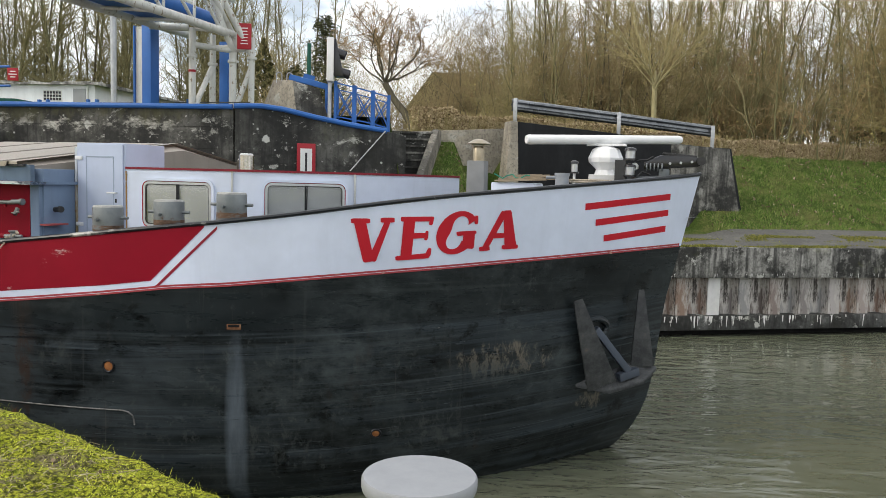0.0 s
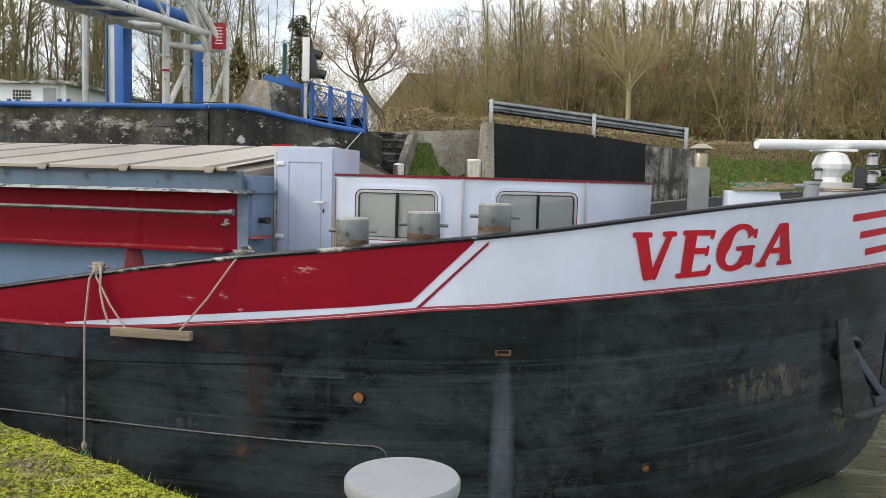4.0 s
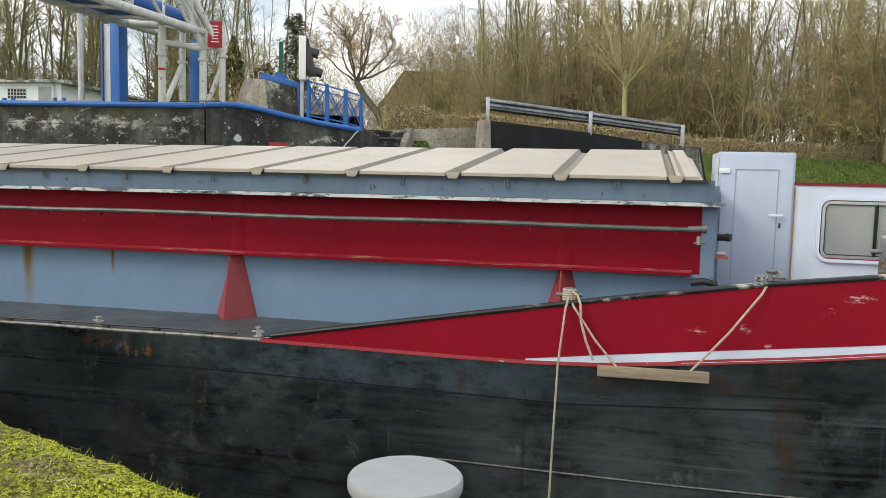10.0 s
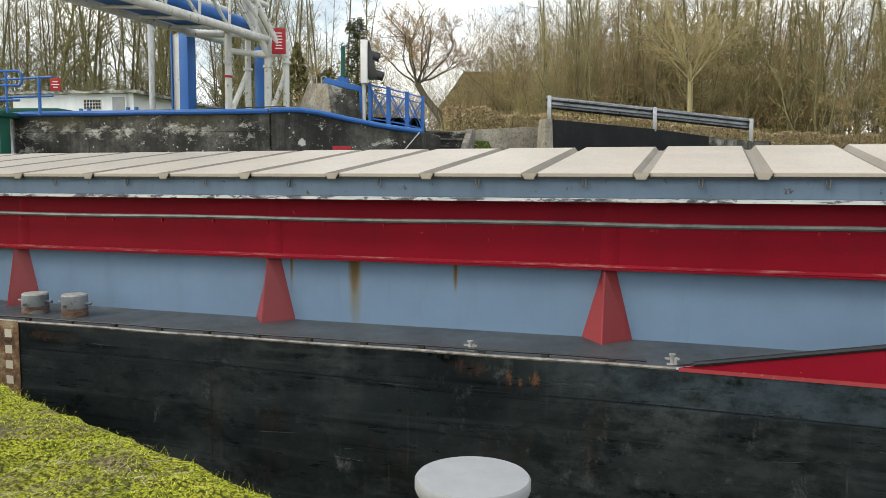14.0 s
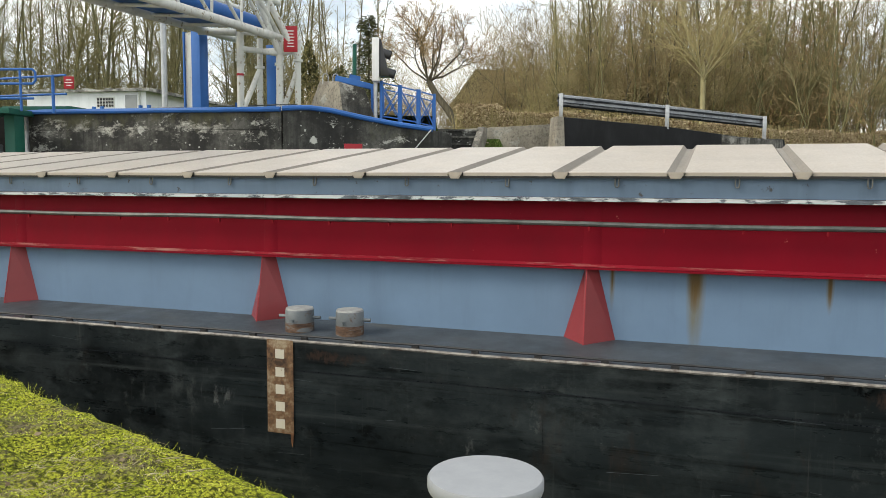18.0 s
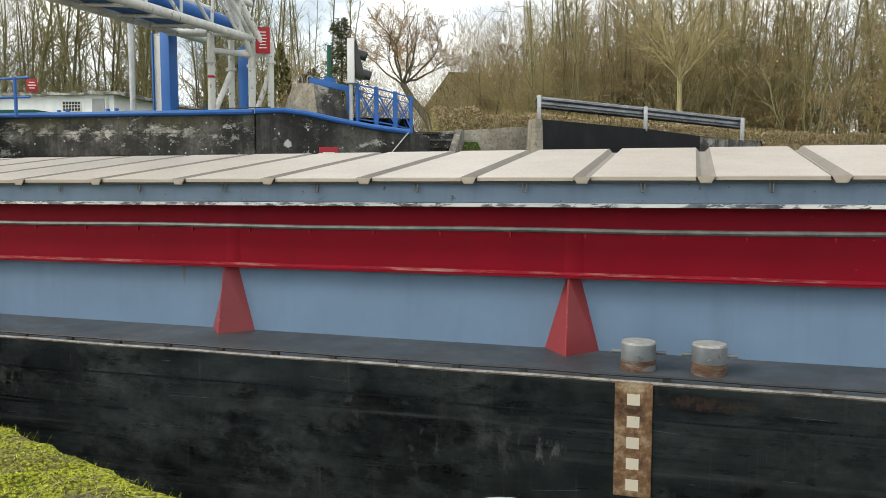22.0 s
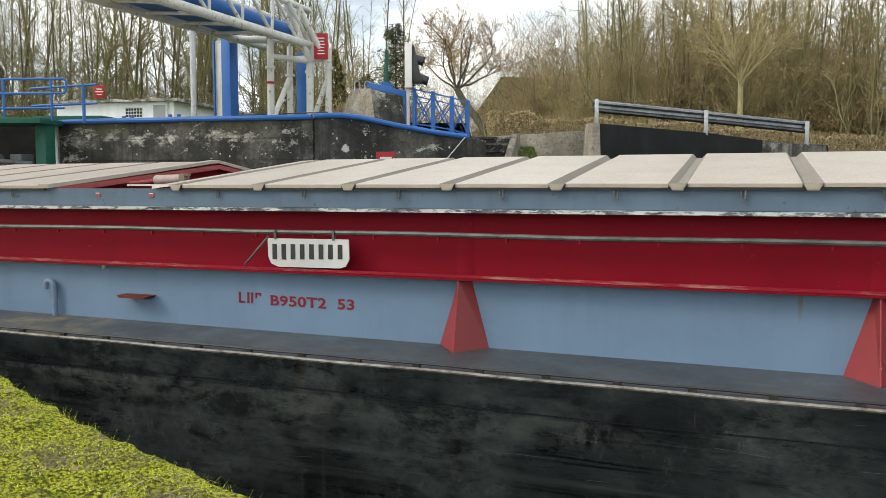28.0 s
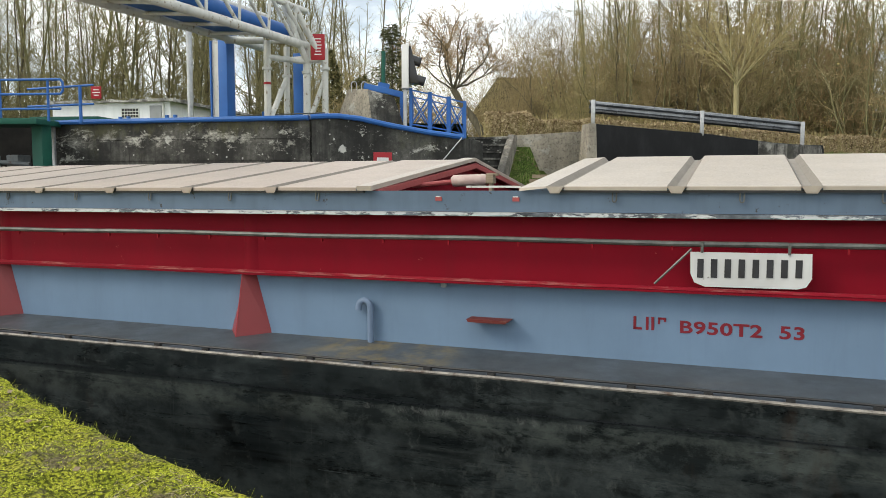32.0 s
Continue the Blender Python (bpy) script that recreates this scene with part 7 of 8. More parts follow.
for x, y, z in ((-12.49, 19.0, 3.12), (-11.83, 19.95, 3.10), (-11.33, 20.1, 3.2), (-12.53, 20.06, 3.05)):
    part("collar", Mesh().turned([(0.135, -0.035), (0.135, 0.035)], 14, (x, y, z)), LOCK_WHITE, gt)
part("red_band", Mesh().turned([(0.099, -0.03), (0.099, 0.03)], 14, (-12.475, 18.975, 2.72)), SIGN_RED, gt)
part("blue_post", Mesh().box(-13.83, -13.55, 18.68, 19.05, 1.0, 3.92), LOCK_BLUE, gt, "blue box column", bevel=0.012)
part("post_web", Mesh().box(-14.06, -13.832, 18.74, 18.92, 1.0, 3.88), LOCK_WHITE, gt, "pale web of the column")
part("post_flange", Mesh().box(-14.10, -14.062, 18.68, 19.05, 1.0, 3.90), LOCK_BLUE, gt, "blue flange of the column")
part("blue_post", Mesh().box(-12.56, -12.28, 20.45, 20.75, 1.0, 3.74), LOCK_BLUE, gt, "blue box column", bevel=0.012)
sgn = thing("warning_sign", "red rectangular sign with lines of white writing on the gantry", "sign")
WS = Matrix.Translation((-11.42, 19.86, 3.76)) @ Matrix.Rotation(radians(20), 4, "Z")
part("plate", Mesh().box(-0.19, 0.19, -0.015, 0.015, -0.35, 0.35, m=WS), SIGN_RED, sgn, bevel=0.006)
wr = Mesh()
bars(wr, -0.14, 0.14, -0.24, 0.26, 6, 4, y=-0.016, fill=0.30)
wr.v = [tuple(WS @ Vector(v)) for v in wr.v]
part("writing", wr, SIGN_WHITE, sgn)
lp = thing("lamp_post", "plain grey steel lamp post on the lock", "lamp post")
part("post", Mesh().tube([(-17.45, 22.15, 1.3), (-17.45, 22.15, 5.0)], 0.10, 10), GALV, lp)

# low white building with a shabby flat roof
hs = thing("lock_house", "low white building with a flat felt roof behind the lock", "building")
HM = Matrix.Translation((-27.9, 34.0, 0)) @ Matrix.Rotation(radians(9.8), 4, "Z")
part("wall", Mesh().box(-6.75, 0, 0, 9.4, 1.3, 4.24, m=HM), paint("house_white", (0.76, 0.78, 0.80), 0.7, (0.45, 0.43, 0.39), 0.03, 0.18), hs)
rr = random.Random(2)
for i in range(24):
    x = -7.0 + i * 0.305
    part("roof_sheet", Mesh().box(x, x + 0.304, -0.28, 9.6, 4.22 + rr.uniform(-0.02, 0.02), 4.30 + rr.uniform(0, 0.09), m=HM), ROOF_FELT, hs, "sagging roof felt with moss")
for i in range(14):
    y = -0.2 + i * 0.7
    part("roof_verge", Mesh().box(0.32, 0.42, y, y + 0.69, 4.20 + rr.uniform(-0.03, 0.02), 4.32 + rr.uniform(0, 0.05), m=HM), ROOF_FELT, hs)
part("down_pipe", Mesh().tube([HM @ Vector((-0.35, -0.08, 1.3)), HM @ Vector((-0.35, -0.08, 4.4))], 0.05, 8), LOCK_WHITE, hs)
wn_ = assembly("window")
wn_.parent = hs
part("frame", Mesh().box(-2.75, -1.75, -0.03, 0.01, 3.42, 3.95, m=HM), LOCK_WHITE, wn_)
for i in range(6):
    for j in range(3):
        part("pane", Mesh().box(-2.71 + i * 0.158, -2.59 + i * 0.158, -0.04, -0.028, 3.46 + j * 0.16, 3.58 + j * 0.16, m=HM), LENS, wn_)
part("door_panel", Mesh().box(-1.15, -0.5, -0.03, 0.01, 2.0, 4.05, m=HM), CURTAIN, hs)
yr = thing("pipe_railing", "low blue pipe railing along the lock edge", "railing")
for x in (-17.9, -17.6, -16.2, -15.9, -14.6, -14.3, -12.9):
    part("post", Mesh().box(x - 0.035, x + 0.035, 19.4, 19.5, 1.4, 2.02), LOCK_BLUE, yr)
part("wire", Mesh().tube([(-18.6, 19.45, 1.93), (-11.0, 19.45, 1.93)], 0.018, 6), PIPE, yr)

# green lock gate with machinery, platform and blue hand rail
lg = thing("lock_gate", "green steel lock gate with a walkway and blue hand rails", "lock gate")
part("platform", Mesh().bar((-24.0, 12.9, 1.52), (-16.55, 15.55, 1.52), 1.3, 0.14), LOCK_GREEN, lg, "dark green walkway deck", bevel=0.01)
part("platform", Mesh().bar((-17.6, 16.2, 1.66), (-15.8, 16.65, 1.66), 0.8, 0.12), LOCK_GREEN, lg, bevel=0.01)
part("upright", Mesh().box(-16.95, -16.62, 15.35, 15.65, -4, 1.5), LOCK_GREEN, lg, "dark green steel upright", bevel=0.01)
# slab whose near-black colour gives the shade of the opening
part("recess", Mesh().bar((-26, 15.0, -1.7), (-16.6, 17.4, -1.7), 0.4, 6.6), DARK, lg)
part("machine_floor", Mesh().bar((-26, 14.0, 0.15), (-16.9, 16.5, 0.15), 1.8, 0.2), CONC_DARK, lg)
for x, y in ((-19.4, 15.0), (-18.6, 15.3), (-17.8, 15.5)):
    part("machine_part", Mesh().box(x - 0.2, x + 0.2, y, y + 0.4, 0.25, 0.75), STEEL, lg, bevel=0.03)
part("machine_shaft", Mesh().tube([(-19.8, 14.7, 0.72), (-17.2, 15.5, 0.50)], 0.06, 10), STEEL, lg)
for i in range(6):
    part("slat", Mesh().bar((-19.3 + i * 0.09, 14.55 + i * 0.03, 0.45), (-18.9 + i * 0.09, 14.7 + i * 0.03, 1.0 + 0.02 * i), 0.03, 0.03), GALV, lg)
RA, RB = Vector((-22.0, 13.4, 0)), Vector((-16.18, 15.55, 0))
for f in (0.2, 0.47, 0.76, 0.95):
    p = RA + (RB - RA) * f
    part("rail_post", Mesh().tube([(p.x, p.y, 1.55), (p.x, p.y, 2.56)], 0.032, 8), LOCK_BLUE, lg)
for z in (2.57, 2.22, 1.86):
    part("hand_rail", Mesh().tube([(RA.x, RA.y, z - 0.06), (RB.x, RB.y, z)], 0.03, 8), LOCK_BLUE, lg)
part("rail_end", Mesh().tube([(RB.x, RB.y, 2.57), (RB.x + 0.06, RB.y + 0.02, 2.50), (RB.x + 0.06, RB.y + 0.02, 2.30), (RB.x, RB.y, 2.22)], 0.03, 8), LOCK_BLUE, lg)
part("hand_rail", Mesh().tube([(-17.3, 15.6, 2.38), (-15.45, 15.86, 2.44)], 0.028, 8).tube([(-17.3, 15.6, 1.95), (-15.45, 15.86, 1.98)], 0.028, 8), LOCK_BLUE, lg)
part("rail_post", Mesh().tube([(-15.81, 15.8, 1.5), (-15.81, 15.8, 2.45)], 0.04, 8), LOCK_BLUE, lg)
ps = thing("danger_sign", "small red sign on the hand rail", "sign")
PS = Matrix.Translation((-15.34, 15.84, 2.25)) @ Matrix.Rotation(radians(20), 4, "Z")
part("plate", Mesh().box(-0.125, 0.125, -0.01, 0.01, -0.15, 0.15, m=PS), SIGN_RED, ps, bevel=0.004)
wr = Mesh()
bars(wr, -0.10, 0.10, -0.10, 0.10, 3, 8, y=-0.011, fill=0.34)
wr.v = [tuple(PS @ Vector(v)) for v in wr.v]
part("writing", wr, SIGN_WHITE, ps)

# near quay: mossy edge, its wall, and a grey bollard
def moss_bump(x, y):
    """Height of the lumpy moss cushions."""
    a = 0.05 * noise.noise(Vector((x * 2.2, y * 2.2, 0))) + 0.035 * noise.noise(Vector((x * 6, y * 6, 5)))
    return a + 0.028 * abs(noise.noise(Vector((x * 15, y * 15, 2)))) + 0.012 * noise.noise(Vector((x * 32, y * 32, 7)))


def edge_y(x):
    return curve(x, ((-14, 8.6), (-8, 5.8), (-5.9, 4.86), (-5.28, 4.57), (-4.35, 4.16), (-3.55, 3.84), (-2.95, 3.61), (-2.45, 3.42), (-1.88, 3.19), (0, 2.62), (3, 1.6), (8, -0.6), (20, -6)))


near_g = Mesh()
gx = [-40, -25, -14, -11] + list(np.arange(-9, -7, 0.1)) + list(np.arange(-7, -1.2, 0.03)) + list(np.arange(-1.2, 1.6, 0.1)) + list(np.arange(1.6, 8, 0.6)) + [12, 20, 40]
rn = random.Random(11)
rowsn = []
for off in [-0.05, -0.02] + list(np.arange(0.0, 1.5, 0.03)) + list(np.arange(1.5, 2.6, 0.06)) + [2.6, 3.0, 3.4, 5, 9, 20, 60]:
    r = []
    for x in gx:
        e = edge_y(x) + 0.05 * noise.noise(Vector((x * 1.6, 0, 3))) + 0.05 * noise.noise(Vector((x * 4.5, 1.7, 0)))
        y = e - off
        bumpz = moss_bump(x, y)
        if off < 0:
            z = -1.68
        else:
            z = -1.53 + bumpz * min(1, (off + 0.05) * 4) + 0.03 * min(1, off * 3)
        r.append((x, y, z))
    rowsn.append(r)
near_g.grid(rowsn)
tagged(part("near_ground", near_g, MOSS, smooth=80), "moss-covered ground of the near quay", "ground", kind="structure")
nw = Mesh()
nx = [-40, -25, -14, -11, -9, -7, -5.5, -4, -3, -2, -1, 0, 2, 5, 8, 12, 20, 40]
nw.grid([[(x, edge_y(x) - 0.02, z) for x in nx] for z in (-5.5, -1.62)])
tagged(part("near_quay_wall", nw, CONC_DARK), "dark concrete wall of the near quay", "quay wall", kind="structure")
bo = thing("quay_bollard", "light grey painted mushroom bollard on the near quay", "bollard")
part("post", Mesh().turned([(0.17, -0.40), (0.165, -0.12), (0.18, -0.08), (0.2, -0.055)], 32, (-0.885, 2.885, -1.15)), GREY_CAP, bo)
part("cap", Mesh().turned([(0.19, -0.07), (0.222, -0.058), (0.227, -0.045), (0.227, -0.012), (0.220, -0.002), (0.16, 0.004), (0.04, 0.006)], 48, (-0.885, 2.885, -1.15)), GREY_CAP, bo, "round flat grey cap")
# moss tufts and dry stalks on the near quay
tf = Mesh()
def blade(mesh, x, y, z, h, w, lean, a):
    dx, dy = math.cos(a), math.sin(a)
    mesh.add([(x - dy * w, y + dx * w, z), (x + dy * w, y - dx * w, z), (x + dx * lean, y + dy * lean, z + h)], [(0, 1, 2)])
for k in range(90000):
    x = rn.uniform(-6.8, -1.2)
    off = abs(rn.gauss(0, 1.0)) if rn.random() < 0.55 else rn.uniform(0, 2.6)
    e = edge_y(x) + 0.05 * noise.noise(Vector((x * 1.6, 0, 3))) + 0.05 * noise.noise(Vector((x * 4.5, 1.7, 0)))
    y = e - off
    z = -1.53 + moss_bump(x, y) * min(1, (off + 0.05) * 4) + 0.03 * min(1, off * 3)
    if noise.noise(Vector((x * 3.1, y * 3.1, 9))) < -0.25:
        continue
    h = rn.uniform(0.003, 0.013)
    blade(tf, x, y, z - 0.003, h, rn.uniform(0.0014, 0.0032), rn.uniform(0.0, 0.017), rn.uniform(0, 6.28))
for k in range(1400):
    x = rn.uniform(-6.5, -1.4)
    c = noise.noise(Vector((x * 2.0, 4, 0)))
    if c < -0.15:
        continue
    off = abs(rn.gauss(0, 0.06))
    y = edge_y(x) - off
    blade(tf, x, y, -1.56, rn.uniform(0.02, 0.075), 0.0013, rn.uniform(0.02, 0.08), rn.uniform(0, 6.28))
STRAW = material("dry_straw", lambda N: N.color(N.ramp(N.island(), (0.0, (0.14, 0.115, 0.06)), (0.6, (0.34, 0.29, 0.17)), (1.0, (0.60, 0.53, 0.36)))), rough=0.9, spec=0.15)
sw = Mesh()
for k in range(5200):
    x = rn.uniform(-6.6, -1.5)
    off = rn.uniform(0.12, 2.2)
    y = edge_y(x) - off
    dead = noise.noise(Vector((x * 0.9, y * 0.9, 21)))
    if dead < 0.05 and rn.random() < 0.9:
        continue
    z = -1.495 + moss_bump(x, y)
    a, L = rn.uniform(0, 6.28), rn.uniform(0.03, 0.11)
    dx, dy = math.cos(a), math.sin(a)
    q = rn.uniform(-0.4, 0.4)
    sw.tube([(x, y, z), (x + dx * L * 0.5, y + dy * L * 0.5, z + rn.uniform(0.004, 0.02)), (x + L * math.cos(a + q), y + L * math.sin(a + q), z + rn.uniform(-0.008, 0.015))], 0.0012, 3, caps=False)
tagged(part("dry_straw", sw, STRAW, smooth=0), "dry straw and stalks lying on the moss", "straw", kind="stuff")
tagged(part("moss_tufts", tf, BLADE, smooth=0), "short mossy tufts and dry stalks", "moss", kind="stuff")
LEAF = material("dry_fallen_leaf", lambda N: N.color(N.ramp(N.island(), (0.0, (0.10, 0.065, 0.03)), (0.6, (0.24, 0.17, 0.09)), (1.0, (0.30, 0.24, 0.15)))), rough=0.8)
lf = Mesh()
for k in range(46):
    x = rn.uniform(-6.5, -1.6)
    y = edge_y(x) - rn.uniform(0.15, 1.6)
    a = rn.uniform(0, 6.28)
    z = -1.475
    r = rn.uniform(0.012, 0.028)
    lf.add([(x + r * math.cos(a), y + r * math.sin(a), z + 0.01), (x - 0.5 * r * math.sin(a), y + 0.5 * r * math.cos(a), z + 0.018), (x - r * math.cos(a), y - r * math.sin(a), z + 0.006), (x + 0.5 * r * math.sin(a), y - 0.5 * r * math.cos(a), z)], [(0, 1, 2, 3)])
tagged(part("fallen_leaves", lf, LEAF, smooth=0), "scattered dry fallen leaves", "leaves", kind="stuff")


# ---- hedge, bank grass and the wood behind ----
def prisms(P0, P1, R0, R1, k=3):
    """Vertices and faces of many straight tapered twigs at once."""
    P0, P1 = np.asarray(P0, float), np.asarray(P1, float)
    R0, R1 = np.asarray(R0, float), np.asarray(R1, float)
    d = P1 - P0
    d /= np.linalg.norm(d, axis=1)[:, None] + 1e-9
    ref = np.where(np.abs(d[:, 2:3]) < 0.9, np.array([[0, 0, 1.0]]), np.array([[1.0, 0, 0]]))
    s = np.cross(d, ref)
    s /= np.linalg.norm(s, axis=1)[:, None] + 1e-9
    u = np.cross(s, d)
    n = len(P0)
    V = np.empty((n, 2 * k, 3))
    for j in range(k):
        a = 2 * math.pi * j / k
        o = s * math.cos(a) + u * math.sin(a)
        V[:, j] = P0 + o * R0[:, None]
        V[:, k + j] = P1 + o * R1[:, None]
    base = (np.arange(n) * 2 * k)[:, None]
    F = np.concatenate([base + np.array([[j, (j + 1) % k, k + (j + 1) % k, k + j]]) for j in range(k)], axis=0)
    return V.reshape(-1, 3), F


def raw(name, V, F, mat, parent=None, label=""):
    """Links arrays of vertices and of triangles or quads as one object."""
    me = bpy.data.meshes.new(name)
    V, F = np.asarray(V, np.float32), np.asarray(F, np.int32)
    n, k = F.shape
    me.vertices.add(len(V))
    me.vertices.foreach_set("co", V.ravel())
    me.loops.add(n * k)
    me.loops.foreach_set("vertex_index", F.ravel())
    me.polygons.add(n)
    me.polygons.foreach_set("loop_start", np.arange(n, dtype=np.int32) * k)
    me.polygons.foreach_set("loop_total", np.full(n, k, dtype=np.int32))
    me.materials.append(mat)
    me.update(calc_edges=True)
    me.validate()
    ob = new(name, me)
    if parent is not None:
        ob.parent = parent
    if label:
        ob["label"] = label
    return ob


def limbs(rnd, p, d, length, r, level, out, spec):
    """Grows one branch and its side branches; out collects (level, start, end, radius, radius).
    spec, level by level: segment, wander, lift, side branches per metre, bare share, angles, shares of length."""
    seg, wander, lift, dens, bare, (a0, a1), (l0, l1) = spec[level]
    n = max(1 if level + 1 == len(spec) else 2, int(round(length / seg)))
    step = length / n
    p, d = np.array(p, float), np.array(d, float)
    for i in range(n):
        f0, f1 = i / n, (i + 1) / n
        d = d + rnd.normal(0, wander, 3) + np.array([0, 0, lift])
        d /= np.linalg.norm(d)
        q = p + d * step
        r0, r1 = r * (1 - 0.8 * f0), r * (1 - 0.8 * f1)
        out.append((level, p, q, r0, r1))
        if level + 1 < len(spec) and f1 > bare:
            for _ in range(rnd.poisson(dens * step)):
                ax = rnd.normal(0, 1, 3)
                ax -= d * ax.dot(d)
                ax /= np.linalg.norm(ax) + 1e-9
                a = rnd.uniform(a0, a1)
                limbs(rnd, p + (q - p) * rnd.rand(), d * math.cos(a) + ax * math.sin(a), length * rnd.uniform(l0, l1) * (1.15 - 0.75 * f1), min(r1 * 0.62, 0.05), level + 1, out, spec)
        p = q


def tree(name, label, seed, height, r, stems, spec, wood, twig, lean=0.12, foot=0.3, thick_to=0, twig_r=0.007, clear=0.0, group="", bend=()):
    """A bare tree: trunk and limbs in one mesh, the twigs of its crown in another."""
    rnd = np.random.RandomState(seed)
    out = []
    if clear:
        out.append((0, np.array((0, 0, -0.3)), np.array((0.03, 0.0, clear * 0.5)), r * 1.2, r * 1.02))
        out.append((0, np.array((0.03, 0, clear * 0.5)), np.array((0.0, 0.0, clear)), r * 1.02, r * 0.98))
        out.append((0, np.array((0, 0, clear)), np.array((0.0, 0.0, clear + 0.5)), r * 0.98, r * 0.5))
    top = np.array((0.0, 0.0, clear))
    if bend:
        out = [(0, np.array(a), np.array(b), r * (1.15 - 0.35 * i / len(bend)), r * (1.05 - 0.35 * i / len(bend))) for i, (a, b) in enumerate(zip(bend, bend[1:]))]
        top = np.array(bend[-1])
    marks = []
    for k in range(stems):
        marks.append(len(out))
        a = 2 * math.pi * k / max(stems, 1) + rnd.uniform(0, 1)
        ln = lean * rnd.uniform(0.3, 1.5)
        if clear:
            a, ln = 2.4 * k + rnd.uniform(-0.3, 0.3), lean * (0.15 + 1.25 * (k + 0.5) / stems)
        d = np.array([math.cos(a) * ln, math.sin(a) * ln, 1.0])
        g = foot * rnd.uniform(0.4, 1.0) * (stems > 1)
        limbs(rnd, (top[0] + g * math.cos(a), top[1] + g * math.sin(a), top[2] - 0.2 + (0.45 * rnd.rand() if clear else 0)), d / np.linalg.norm(d), height * rnd.uniform(0.7, 1.0), r * rnd.uniform(0.6, 1.0) * (0.36 if clear else 1.0), 0, out, spec)
    ob = thing(name, label, "tree", group)
    thick = [o for o in out if o[0] <= thick_to]
    thin = [o for o in out if o[0] > thick_to]
    if clear or stems == 1:
        runs = [thick]
    else:
        marks.append(len(out))
        runs = [[o for o in out[i:j] if o[0] <= thick_to] for i, j in zip(marks, marks[1:])]
    for run_ in runs:
        V, F = prisms([o[1] for o in run_], [o[2] for o in run_], [max(o[3], twig_r) for o in run_], [max(o[4], twig_r) for o in run_], 5)
        raw("trunk", V, F, wood, ob)
    V, F = prisms([o[1] for o in thin], [o[2] for o in thin], [max(o[3], twig_r) for o in thin], [max(o[4], twig_r * 0.7) for o in thin], 3)
    raw("crown", V, F, twig, ob)
    return ob


def place(u, dist, z, turn=0.0, size=1.0, tall=1.0):
    """A place by its bearing, in degrees left of straight across the canal, and its distance from the near quay."""
    a = radians(u)
    return Matrix.Translation((-math.sin(a) * dist, math.cos(a) * dist, z)) @ Matrix.Rotation(turn, 4, "Z") @ Matrix.Diagonal((size, size, size * tall, 1))


rw = random.Random(21)
# level by level: segment, wander, lift, side branches per metre, bare share, angles, shares of length
TALL = ((0.9, 0.030, 0.012, 3.6, 0.08, (0.45, 1.0), (0.09, 0.21)), (0.5, 0.17, 0.10, 6.2, 0.08, (0.4, 0.95), (0.25, 0.5)), (0.6, 0.18, 0.04, 0, 0, (0.4, 0.8), (0.3, 0.5)))
SHRUB = ((0.6, 0.075, 0.015, 3.9, 0.10, (0.55, 1.25), (0.14, 0.36)), (0.36, 0.24, 0.05, 7.6, 0.06, (0.5, 1.2), (0.28, 0.60)), (0.5, 0.28, 0.0, 0, 0, (0.4, 0.9), (0.3, 0.5)))
CURL = ((0.5, 0.10, 0.02, 2.4, 0.12, (0.5, 1.2), (0.18, 0.42)), (0.30, 0.26, 0.03, 3.4, 0.10, (0.5, 1.2), (0.25, 0.55)), (0.26, 0.32, 0.0, 0, 0, (0.4, 0.9), (0.3, 0.5)))
FAN = ((0.40, 0.07, 0.016, 5.6, 0.16, (0.35, 0.9), (0.18, 0.42)), (0.3, 0.14, 0.04, 5.0, 0.10, (0.35, 0.8), (0.25, 0.5)), (0.25, 0.14, 0.02, 0, 0, (0.3, 0.7), (0.3, 0.5)))
BROAD = ((0.40, 0.19, 0.03, 3.4, 0.34, (0.5, 1.0), (0.40, 0.70)), (0.30, 0.20, 0.06, 10.5, 0.18, (0.4, 1.0), (0.30, 0.6)), (0.22, 0.22, 0.02, 9.0, 0.05, (0.4, 1.0), (0.4, 0.65)), (0.2, 0.2, 0.0, 0, 0, (0.4, 0.9), (0.3, 0.5)))
